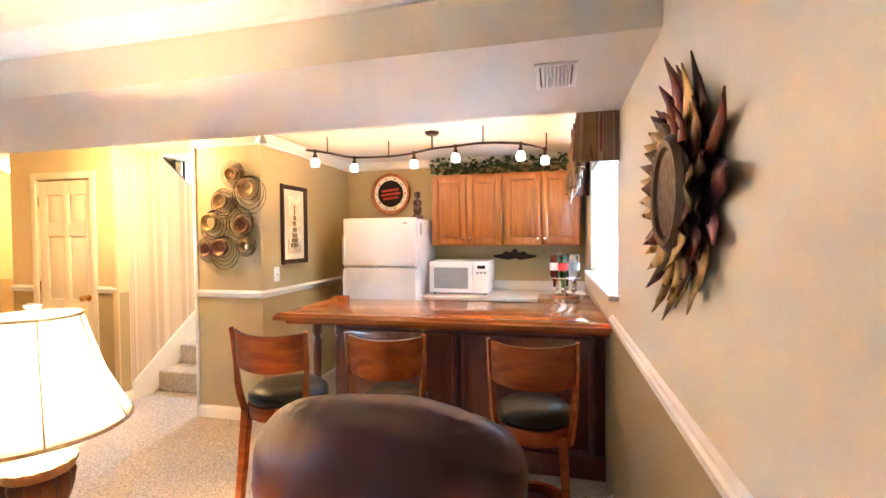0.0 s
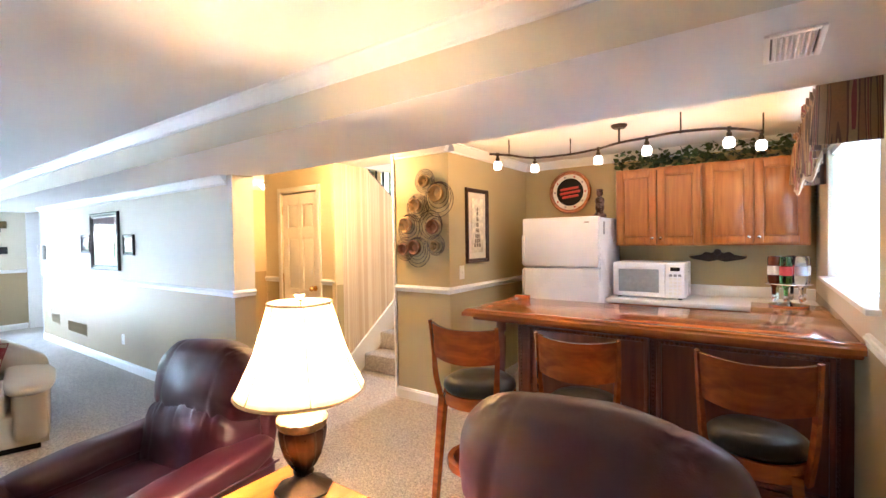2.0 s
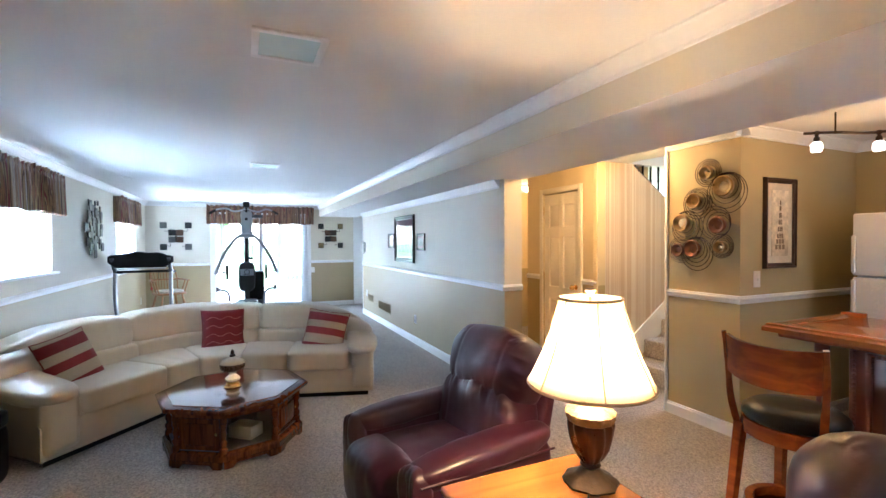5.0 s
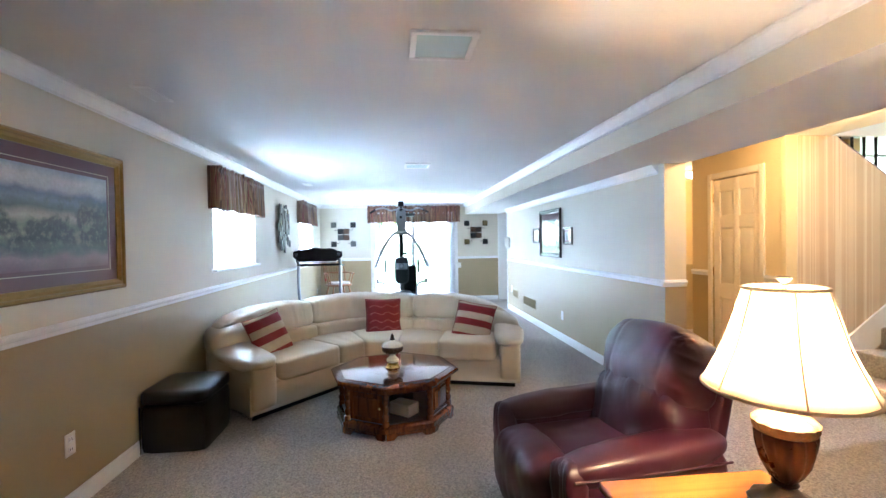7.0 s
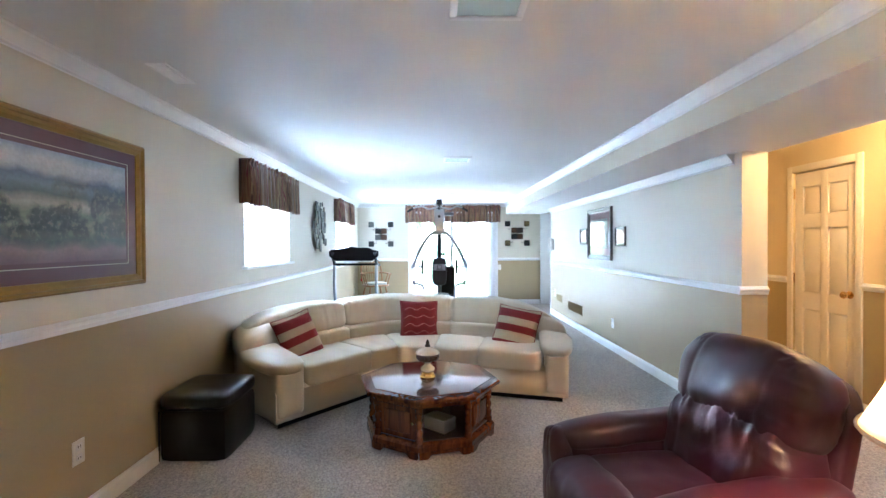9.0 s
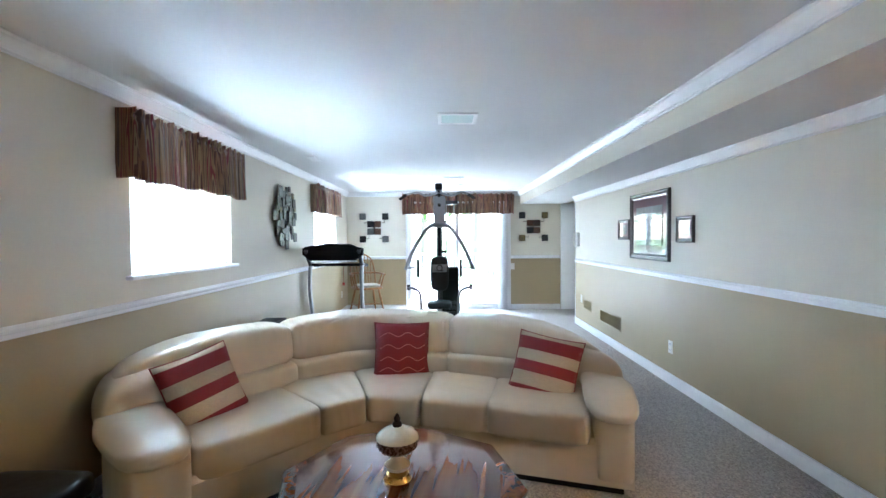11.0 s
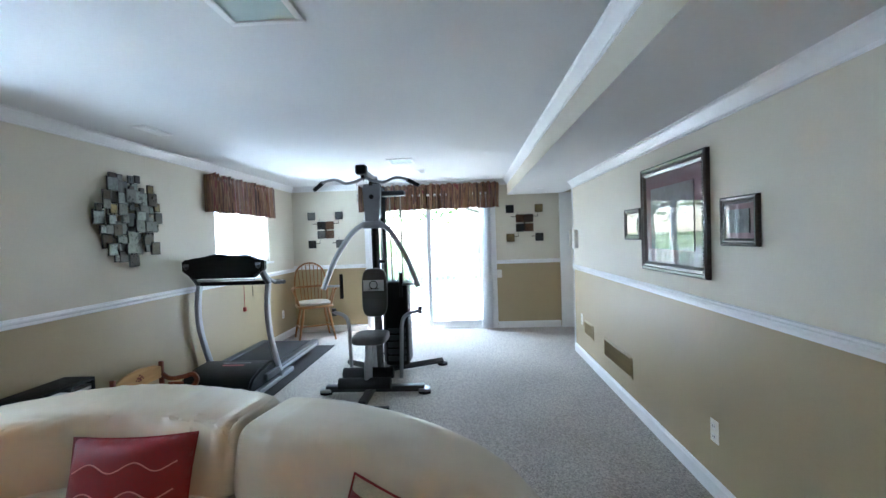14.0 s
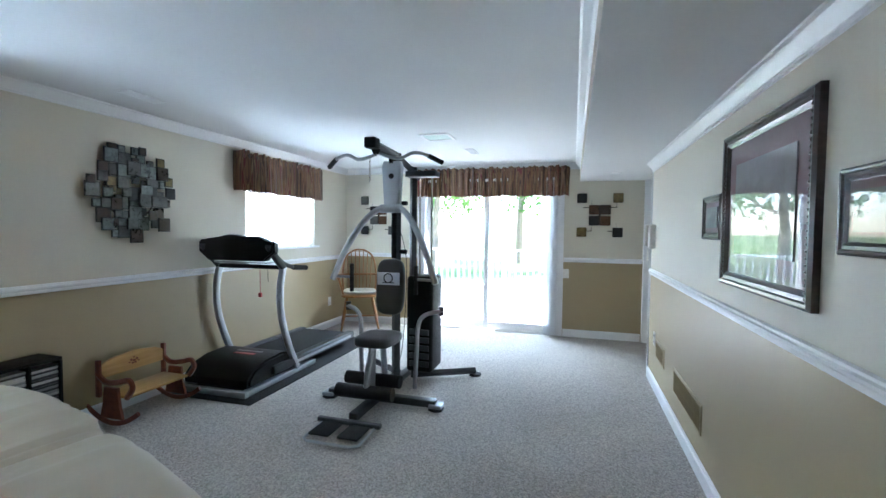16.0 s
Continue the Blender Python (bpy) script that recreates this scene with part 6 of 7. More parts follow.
for x0, x1 in ((-1.025, -0.345), (-0.345, 0.335)):
    cb = thing("wall_cabinet", pose(0, 0, 0), "honey oak wall cabinet with two raised-panel doors", "cabinet", "oak wall cabinets")
    part("body", boxed((x0, 4.385, 1.315), (x1, 4.678, 1.985), 0.002), OAK, cb)
    mid = (x0 + x1) / 2
    door_leaf(cb, x0 + 0.012, mid - 0.004, 1.33, 1.965, 4.362, False)
    door_leaf(cb, mid + 0.004, x1 - 0.012, 1.33, 1.965, 4.362, True)
# ivy along the cabinet tops
iv = thing("ivy_garland", pose(0, 0, 0), "artificial green ivy trailing along cabinet tops", "plant")
rnd = random.Random(3)
stem = [Vector((-1.0 + 1.32 * i / 30, 4.52 + 0.05 * math.sin(i * 0.9), 2.02 + 0.03 * math.sin(i * 1.7))) for i in range(31)]
part("stem", tube(stem, 0.004, 5), BARK, iv)
bm = bmesh.new()
for i in range(420):
    c = rnd.choice(stem) + Vector((rnd.uniform(-0.04, 0.04), rnd.uniform(-0.13, 0.06), rnd.uniform(-0.025, 0.11)))
    if c.y > 4.40:
        c.z = max(c.z, 1.995)
    mm = Matrix.Translation(c) @ Euler((rnd.uniform(-0.9, 0.9), rnd.uniform(-0.9, 0.9), rnd.uniform(0, 6.28))).to_matrix().to_4x4()
    s = rnd.uniform(0.02, 0.036)
    vs = [bm.verts.new(mm @ Vector((x * s, y * s, z * s))) for x, y, z in ((0, -0.9, 0), (0.8, -0.5, 0.15), (0.55, 0.2, 0.1), (0, 1.1, -0.15), (-0.55, 0.2, 0.1), (-0.8, -0.5, 0.15))]
    bm.faces.new(vs[:4]), bm.faces.new((vs[0], vs[3], vs[4], vs[5]))
part("leaves", bm, mat("ivy_leaf", (0.028, 0.06, 0.018), 0.45, grain=(25, 0.4), stain=(6, 0.4)), iv, smooth=0)["kind"] = "stuff"

LAM = mat("white_laminate", (0.76, 0.75, 0.73), 0.3, grain=(80, 0.02))
for x0, x1 in ((-1.03, -0.33), (-0.33, XR - 0.003)):
    bc = thing("base_cabinet", pose(0, 0, 0), "honey oak base cabinet with two doors under white worktop", "cabinet", "oak base cabinets")
    part("body", boxed((x0, 4.13, 0.09), (x1, 4.678, 0.84), 0.002), OAK, bc)
    mid = (x0 + x1) / 2
    door_leaf(bc, x0 + 0.012, mid - 0.004, 0.11, 0.82, 4.108, False)
    door_leaf(bc, mid + 0.004, x1 - 0.012, 0.11, 0.82, 4.108, True)
    part("plinth", boxed((x0, 4.18, 0.0), (x1, 4.66, 0.09)), BLACK, bc, smooth=0)
wt = thing("worktop", pose(0, 0, 0), "white laminate worktop with low splashback", "worktop")
part("slab", boxed((-1.045, 4.08, 0.842), (XR - 0.003, 4.678, 0.878), 0.006), LAM, wt)
part("splashback", boxed((-1.045, 4.65, 0.878), (XR - 0.003, 4.678, 0.968), 0.005), LAM, wt)
rt = thing("side_counter", pose(0, 0, 0), "cherry wood counter return beside kitchen window", "counter")
part("top_board", boxed((-0.02, 3.405, 0.885), (XR - 0.003, 4.076, 0.915), 0.006), TOPB, rt)
part("support", boxed((0.02, 3.43, 0.0), (XR - 0.003, 4.07, 0.885), 0.004), MAHOG, rt)
mw = thing("microwave_oven", pose(-1.01, 4.20, 0.878), "white countertop microwave with grey window and keypad", "microwave")
part("case", boxed((0.0, 0.012, 0.012), (0.555, 0.36, 0.30), 0.008), APPLIANCE, mw)
dd = part("door", boxed((0.004, -0.006, 0.018), (0.41, 0.012, 0.294), 0.008), APPLIANCE, mw)
part("window", boxed((0.05, -0.0085, 0.055), (0.365, -0.004, 0.245), 0.004), mat("grey_microwave_glass", (0.30, 0.33, 0.36), 0.12), dd, "grey glass window")
part("handle", tube(spline([(0.12, -0.02, 0.272), (0.21, -0.028, 0.262), (0.30, -0.02, 0.272)], 5), 0.006, 8), APPLIANCE, dd)
pn = part("control_panel", boxed((0.415, -0.006, 0.018), (0.551, 0.012, 0.294), 0.006), APPLIANCE, mw)
part("display", boxed((0.45, -0.009, 0.235), (0.52, -0.004, 0.265)), BLACK, pn, smooth=0)
for i in range(3):
    for j in range(6):
        part("button", boxed((0.44 + i * 0.033, -0.0085, 0.045 + j * 0.029), (0.464 + i * 0.033, -0.004, 0.064 + j * 0.029), 0.002, 1), GREYPL if j == 5 else IVORY, pn)
for x in (0.03, 0.5):
    part("foot", boxed((x, 0.04, 0), (x + 0.025, 0.3, 0.014)), BLACK, mw, smooth=0)
# dark scroll plaque
sc = thing("scroll_plaque", pose(-0.265, 4.68, 1.215), "dark winged metal scroll plaque on kitchen wall", "wall art")
for s in (-1, 1):
    part("wing", extrude_poly([(0, -0.03), (s * 0.06, -0.045), (s * 0.20, -0.02), (s * 0.215, 0.0), (s * 0.12, 0.012), (s * 0.09, 0.04), (s * 0.04, 0.028), (0, 0.055)], 0.012, m=pose(0, -0.014, 0), bevel=0.003), DARKMETAL, sc)
    part("tip_scroll", tube([(s * (0.195 + 0.016 * math.cos(i * 0.5)), -0.016, -0.002 + 0.016 * math.sin(i * 0.5)) for i in range(13)], 0.004, 6), BRONZE, sc)
part("crest", lathe([(0.0, 0.0), (0.03, 0.004), (0.024, 0.018), (0.0, 0.022)], 14, pose(0, -0.008, 0.035, 90)), DARKMETAL, sc)
# bottle carousel
bd = thing("bottle_carousel", pose(0.19, 3.98, 0.915), "chrome rotating rack of upturned liquor bottles", "bottle rack")
part("base", lathe([(0.0, 0.0), (0.11, 0.0), (0.115, 0.01), (0.03, 0.02), (0.012, 0.03), (0.0, 0.03)], 28), CHROME, bd)
part("pole", tube([(0, 0, 0.02), (0, 0, 0.33)], 0.008, 8), CHROME, bd)
GL = [glass("clear_bottle", (0.95, 0.97, 0.97), 0.03), glass("green_bottle", (0.25, 0.65, 0.25), 0.03), mat("amber_bottle", (0.10, 0.02, 0.008), 0.08), mat("dark_bottle", (0.02, 0.02, 0.022), 0.08)]
for i in range(6):
    a = 2 * math.pi * i / 6 + 0.3
    x, y = 0.085 * math.cos(a), 0.085 * math.sin(a)
    b = part("bottle", lathe([(0.0, 0.075), (0.012, 0.075), (0.013, 0.12), (0.03, 0.15), (0.036, 0.17), (0.036, 0.325), (0.03, 0.335), (0.0, 0.33)], 18, pose(x, y, 0)), GL[(0, 3, 0, 2, 1, 0)[i]], bd)
    lb = part("label", tube([(x, y, 0.21), (x, y, 0.27)], 0.0368, 18, caps=False), (IVORY, RED, GREYPL)[i % 3], b)
    part("measure", lathe([(0.0, 0.03), (0.006, 0.03), (0.014, 0.045), (0.014, 0.07), (0.01, 0.078), (0.0, 0.078)], 12, pose(x, y, 0)), CHROME, b)
part("hoop", tube([(0.125 * math.cos(2 * math.pi * i / 32), 0.125 * math.sin(2 * math.pi * i / 32), 0.15) for i in range(33)], 0.004, 6), CHROME, bd)
for i in range(3):
    a = 2 * math.pi * i / 3
    part("spoke", tube([(0, 0, 0.15), (0.125 * math.cos(a), 0.125 * math.sin(a), 0.15)], 0.003, 6), CHROME, bd)

# track light
tk = thing("track_light", pose(0, 0, 0), "wavy bronze track light with six lit frosted shades", "lamp")
RP = [(-1.70, 3.28), (-1.60, 3.42), (-1.50, 3.66), (-1.20, 3.70), (-0.96, 3.62), (-0.78, 3.50), (-0.59, 3.45), (-0.38, 3.40), (-0.125, 3.50), (0.05, 3.76)]
ZT = 2.06
rl = spline([(x, y, ZT) for x, y in RP], 6)
part("rail", tube(rl, 0.009, 8), DARKMETAL, tk)
for x, y in ((-1.60, 3.42), (-1.20, 3.70), (-0.38, 3.40), (0.05, 3.76)):
    st = part("standoff", tube([(x, y, ZT - 0.012), (x, y, ZC - 0.001)], 0.005, 8), DARKMETAL, tk)
part("canopy", lathe([(0.0, ZC - 0.025), (0.04, ZC - 0.025), (0.055, ZC - 0.01), (0.055, ZC)], 24, pose(-0.78, 3.50, 0)), DARKMETAL, tk)
part("feed", tube([(-0.78, 3.50, ZT), (-0.78, 3.50, ZC - 0.02)], 0.007, 8), DARKMETAL, tk)
LIT = glow("lit_frosted_shade", (1.0, 0.80, 0.50), 0.5)
for x, y in ((-1.66, 3.34), (-1.49, 3.67), (-0.96, 3.62), (-0.59, 3.45), (-0.125, 3.50), (0.04, 3.74)):
    hd = part("lamp_holder", lathe([(0.0, ZT - 0.055), (0.018, ZT - 0.055), (0.016, ZT - 0.03), (0.008, ZT - 0.018), (0.012, ZT - 0.012), (0.012, ZT + 0.012), (0.0, ZT + 0.014)], 14, pose(x, y, 0)), DARKMETAL, tk)
    g = part("glass_shade", lathe([(0.0, ZT - 0.118), (0.026, ZT - 0.116), (0.031, ZT - 0.10), (0.030, ZT - 0.07), (0.02, ZT - 0.056), (0.0, ZT - 0.054)], 18, pose(x, y, 0)), LIT, hd, "lit frosted shade")
    g.visible_shadow = False
    lamp("track_bulb", "POINT", 0.29, pose(x, y, ZT - 0.09), (1.0, 0.50, 0.14), 0.025)

# ---- gym corner ----
SILVER = mat("silver_powder_coat", (0.34, 0.35, 0.37), 0.38, 0.55, grain=(90, 0.06), bump=(300, 0.06))
GREYMETAL = mat("graphite_powder_coat", (0.045, 0.047, 0.052), 0.4, 0.4, grain=(90, 0.08), bump=(300, 0.06))
RUBBER = mat("black_rubber", (0.008, 0.008, 0.009), 0.8, grain=(120, 0.2), bump=(200, 0.2))
PADVINYL = mat("black_vinyl_pad", (0.012, 0.012, 0.013), 0.45, grain=(60, 0.1), bump=(200, 0.1))

em = structure(part("exercise_mat", boxed((-9.20, -1.64, 0.0), (-7.02, -0.80, 0.008), 0.003), RUBBER))
tm = thing("treadmill", pose(0, 0, 0), "black and silver treadmill with curved uprights on dark mat", "treadmill")
TY0, TY1 = -1.61, -0.90
deck = part("deck", boxed((-8.85, TY0 + 0.08, 0.10), (-7.55, TY1 - 0.08, 0.15), 0.008), BLACK, tm)
part("running_belt", boxed((-8.84, TY0 + 0.10, 0.15), (-7.56, TY1 - 0.10, 0.156), 0.002), RUBBER, tm, "black running belt")
for y0, y1 in ((TY0, TY0 + 0.085), (TY1 - 0.085, TY1)):
    rl2 = part("side_rail", boxed((-8.88, y0, 0.09), (-7.45, y1, 0.165), 0.012, 3), GREYMETAL, tm)
    part("rail_stripe", boxed((-8.80, y0 - 0.002 if y0 < -1.2 else y1 - 0.001, 0.11), (-7.75, y0 + 0.001 if y0 < -1.2 else y1 + 0.002, 0.135), 0.0), SILVER, rl2, smooth=0)
    part("base_rail", boxed((-8.10, y0 + 0.01, 0.01), (-7.10, y1 - 0.01, 0.055), 0.008), SILVER, tm)
part("cross_member", boxed((-7.14, TY0, 0.012), (-7.09, TY1, 0.06), 0.008), SILVER, tm)
hood = bmesh.new()
extrude_poly([(-7.78, 0.15), (-7.74, 0.215), (-7.62, 0.245), (-7.40, 0.235), (-7.24, 0.19), (-7.17, 0.12), (-7.17, 0.06), (-7.78, 0.06)], TY1 - TY0 - 0.06, hood, m=pose(0, (TY0 + TY1) / 2, 0), bevel=0.02)
hd = part("motor_hood", hood, BLACK, tm, "black motor hood")
part("hood_badge", boxed((-7.50, -1.33, 0.2415), (-7.46, -1.13, 0.2440)), mat("red_badge", (0.3, 0.03, 0.03), 0.4), hd, smooth=0)
part("hood_stripe", boxed((-7.56, -1.36, 0.2425), (-7.545, -1.10, 0.2450)), GREYPL, hd, smooth=0)
for y in (TY0 + 0.02, TY1 - 0.02):
    pts = spline([(-7.80, y, 0.06), (-7.68, y, 0.28), (-7.575, y, 0.56), (-7.555, y, 0.80), (-7.60, y, 1.0)], 8)
    part("upright", tube(pts, 0.035, 8, flat=0.75), SILVER, tm)
    pts = [(-7.60, y, 0.99), (-7.50, y, 1.08), (-7.40, y, 1.19)]
    part("console_arm", tube(pts, 0.034, 8, flat=0.8), GREYMETAL, tm)
    hr2 = part("handrail", tube(spline([(-7.46, y, 1.14), (-7.60, y, 1.03), (-7.80, y, 0.975), (-7.93, y, 0.965)], 5), 0.019, 8), GREYMETAL, tm)
    part("grip", tube([(-7.74, y, 0.985), (-7.95, y, 0.965)], 0.023, 8), RUBBER, hr2)
part("cross_bar", boxed((-7.62, TY0, 0.975), (-7.57, TY1, 1.012), 0.008), BLACK, tm)
con = bmesh.new()
n = 20
top = [(u, 1.215 + 0.055 * max(0, 1 - abs(2.3 * (u - 0.5)) ** 3) + 0.008 * math.sin(u * 18)) for u in [i / n for i in range(n + 1)]]
outl = [(TY0 - 0.03 + (TY1 - TY0 + 0.06) * u, z) for u, z in top] + [(TY1 + 0.03, 1.13), (TY1 - 0.07, 1.055), (TY0 + 0.07, 1.055), (TY0 - 0.03, 1.13)]
extrude_poly(outl, 0.07, con, m=pose(-7.44, 0, 0) @ Matrix.Rotation(radians(90), 4, "Z"), bevel=0.012)
cn = part("console", con, BLACK, tm, "black console")
part("display", boxed((-7.483, -1.33, 1.14), (-7.476, -1.13, 1.21), 0.002), GREYPL, cn)
for k in range(2):
    part("speaker", lathe([(0.0, 0.0), (0.03, 0.0), (0.03, 0.006), (0.0, 0.008)], 16, pose(-7.476, -1.43 + k * 0.40, 1.16, 0, -90)), GREYPL, cn)
part("tray", boxed((-7.60, TY0 + 0.08, 1.03), (-7.46, TY1 - 0.08, 1.045), 0.004), SILVER, cn)
part("safety_cord", tube([(-7.60, -1.16, 1.0), (-7.61, -1.165, 0.76)], 0.0025, 5), mat("red_cord", (0.35, 0.03, 0.03), 0.5), tm)
part("safety_key", boxed((-7.62, -1.18, 0.72), (-7.60, -1.15, 0.76), 0.004), mat("red_key", (0.4, 0.03, 0.02), 0.4), tm)
part("key_cord", tube([(-7.60, -1.08, 1.0), (-7.60, -1.075, 0.86)], 0.002, 5), BLACK, tm)

# home gym; it faces the living end
gy = thing("home_gym", pose(0, 0.09, 0), "silver and black multi-station home gym with press arms", "exercise machine")
part("main_beam", boxed((-8.30, -0.03, 0.03), (-6.95, 0.03, 0.085), 0.006), GREYMETAL, gy)
for x, y0, y1 in ((-7.38, -0.42, 0.46),):
    bs = part("cross_foot", boxed((x - 0.035, y0, 0.02), (x + 0.035, y1, 0.075), 0.008), GREYMETAL, gy)
    for y in (y0, y1):
        part("foot_pad", lathe([(0.0, 0.0), (0.062, 0.0), (0.058, 0.018), (0.0, 0.022)], 6, pose(x, y, 0)), RUBBER, bs)
        part("foot_cap", boxed((x - 0.05, y - 0.05, 0.018), (x + 0.05, y + 0.05, 0.05), 0.012), SILVER, bs)
rf = part("rear_foot", tube([(-7.95, 0.05, 0.05), (-8.25, 0.57, 0.045)], 0.03, 4), GREYMETAL, gy)
part("foot_pad", lathe([(0.0, 0.0), (0.06, 0.0), (0.055, 0.02), (0.0, 0.024)], 6, pose(-8.25, 0.57, 0)), RUBBER, rf)
part("rear_foot", tube([(-7.95, -0.05, 0.05), (-8.25, -0.45, 0.045)], 0.03, 4), GREYMETAL, gy)
# front foot plate
fp = part("foot_plate", boxed((-6.92, -0.23, 0.03), (-6.88, 0.23, 0.06), 0.006), GREYMETAL, gy)
for y in (-0.10, 0.10):
    part("tread_pad", boxed((-6.86, y - 0.07, 0.035), (-6.68, y + 0.07, 0.05), 0.004, m=pose(0, 0, 0)), RUBBER, fp)
part("plate_frame", tube([(-6.90, -0.19, 0.03), (-6.66, -0.19, 0.022), (-6.63, -0.15, 0.022), (-6.63, 0.15, 0.022), (-6.66, 0.19, 0.022), (-6.90, 0.19, 0.03)], 0.009, 6), SILVER, fp)
# columns
part("front_column", tube([(-7.72, 0, 0.06), (-7.72, 0, 1.96)], 0.038, 4), GREYMETAL, gy)
part("rear_column", tube([(-8.12, 0, 0.06), (-8.12, 0, 1.90)], 0.034, 4), GREYMETAL, gy)
bo = part("top_boom", tube([(-7.24, 0, 1.955), (-7.72, 0, 1.94), (-8.30, 0, 1.82)], 0.034, 4), GREYMETAL, gy)
part("pulley_cover", boxed((-7.29, -0.045, 1.915), (-7.19, 0.045, 1.995), 0.015, 3), BLACK, bo)
for x in (-7.3, -7.62, -8.05, -8.25):
    part("pulley", lathe([(0.0, -0.014), (0.045, -0.014), (0.038, 0.0), (0.045, 0.014), (0.0, 0.014)], 18, pose(x, 0, 1.93 - (abs(x) - 7.3) * 0.10, 90)), BLACK, bo)
sh2 = bmesh.new()
extrude_poly([(-0.065, 1.52), (0.065, 1.52), (0.085, 1.84), (0.07, 1.88), (-0.07, 1.88), (-0.085, 1.84)], 0.06, sh2, m=pose(-7.63, 0, 0) @ Matrix.Rotation(radians(90), 4, "Z"), bevel=0.008)
sp2 = part("front_shroud", sh2, SILVER, gy, "silver front shroud")
part("emblem", lathe([(0.0, 0), (0.022, 0.0), (0.022, 0.004), (0.0, 0.005)], 16, pose(-7.598, 0, 1.76, 0, 90)), BLACK, sp2)
lb = part("lat_bar", tube(spline([(-7.50, -0.50, 1.83), (-7.44, -0.40, 1.885), (-7.38, -0.27, 1.90), (-7.36, -0.17, 1.86), (-7.35, -0.07, 1.875), (-7.35, 0.0, 1.90), (-7.35, 0.07, 1.875), (-7.36, 0.17, 1.86), (-7.38, 0.27, 1.90), (-7.44, 0.36, 1.885), (-7.52, 0.45, 1.84)], 5), 0.013, 8), SILVER, gy)
for a, b in (((-7.50, -0.50, 1.83), (-7.445, -0.405, 1.884)), ((-7.52, 0.45, 1.84), (-7.445, 0.36, 1.884))):
    part("grip", tube([a, b], 0.019, 8), RUBBER, lb)
part("chain", tube([(-7.35 + 0.004 * math.sin(i * 2.2), -0.07, 1.87 - 0.012 * i) for i in range(16)], 0.004, 5), CHROME, lb)
# press arms
hub = part("press_hub", tube([(-7.60, -0.09, 1.50), (-7.60, 0.09, 1.50)], 0.035, 10), SILVER, gy)
for s in (-1, 1):
    pa = part("press_arm", tube(spline([(-7.60, s * 0.03, 1.51), (-7.58, s * 0.10, 1.495), (-7.53, s * 0.20, 1.40), (-7.47, s * 0.33, 1.18), (-7.43, s * 0.43, 0.93)], 7), 0.024, 8), SILVER, gy)
    hb = part("handle_bar", tube([(-7.44, s * 0.42, 0.955), (-7.45, s * 0.27, 0.955)], 0.011, 8), SILVER, pa)
    part("grip", tube([(-7.45, s * 0.27, 0.84), (-7.45, s * 0.27, 1.06)], 0.017, 8), RUBBER, pa)
    da = part("dip_arm", tube(spline([(-7.55, s * 0.23, 0.08), (-7.56, s * 0.24, 0.35), (-7.57, s * 0.25, 0.58), (-7.60, s * 0.30, 0.66), (-7.66, s * 0.42, 0.685)], 6), 0.018, 8), SILVER, gy)
    part("end_cap", tube([(-7.66, s * 0.41, 0.65), (-7.66, s * 0.41, 0.72)], 0.022, 8), GREYMETAL, da)
part("press_strut", tube([(-7.66, 0, 1.48), (-7.66, 0, 1.10)], 0.022, 8), BLACK, gy)
part("back_pad", cushion((0.09, 0.235, 0.44), n=8, power=4.5, swell=0.05, m=pose(-7.60, 0, 0.87, 0, -4)), PADVINYL, gy, "black vinyl back pad", smooth=60)
part("pad_panel", boxed((-7.553, -0.095, 0.89), (-7.549, 0.095, 0.99), 0.003, m=pose(0, 0, 0)), mat("silver_vinyl", (0.40, 0.41, 0.43), 0.45), gy, "silver vinyl panel")
part("pad_emblem", tube([(-7.546, 0.036 * math.cos(2 * math.pi * i / 24), 0.945 + 0.036 * math.sin(2 * math.pi * i / 24)) for i in range(25)], 0.005, 6), BLACK, gy)
part("pad_mark", boxed((-7.549, -0.05, 0.905), (-7.546, 0.05, 0.912)), BLACK, gy, smooth=0)
part("seat", cushion((0.36, 0.30, 0.085), n=8, power=4.5, swell=0.05, m=pose(-7.37, 0, 0.50)), PADVINYL, gy, "black vinyl seat", smooth=60)
part("seat_post", tube([(-7.24, 0, 0.08), (-7.26, 0, 0.46)], 0.03, 4), SILVER, gy)
part("seat_post", tube([(-7.50, 0, 0.08), (-7.45, 0, 0.46)], 0.026, 4), SILVER, gy)
lv = part("leg_lever", tube(spline([(-7.25, 0, 0.42), (-7.18, 0, 0.30), (-7.16, 0, 0.16)], 5), 0.024, 8), SILVER, gy)
for x, z in ((-7.17, 0.155), (-7.32, 0.20)):
    part("foam_roller", tube([(x, -0.24, z), (x, 0.20, z)], 0.048, 16), RUBBER, lv)
# weight stack
ws = part("stack_shroud", boxed((-8.20, 0.02, 0.09), (-7.90, 0.26, 0.93), 0.03, 3), BLACK, gy, "black weight stack shroud")
for i in range(5):
    part("weight_plate", boxed((-7.903, 0.05, 0.14 + i * 0.07), (-7.893, 0.23, 0.19 + i * 0.07), 0.003), GREYMETAL, ws)
for y in (0.09, 0.20):
    part("guide_rod", tube([(-8.05, y, 0.9), (-8.05, y, 1.84)], 0.009, 8), CHROME, gy)
part("rod_bracket", boxed((-8.12, -0.03, 1.80), (-7.98, 0.25, 1.85), 0.006), GREYMETAL, gy)
part("cable", tube([(-7.30, 0, 1.89), (-7.31, 0, 1.87)], 0.003, 5), BLACK, gy)
part("cable", tube([(-8.05, 0.145, 0.92), (-8.05, 0.145, 1.86)], 0.003, 5), BLACK, gy)
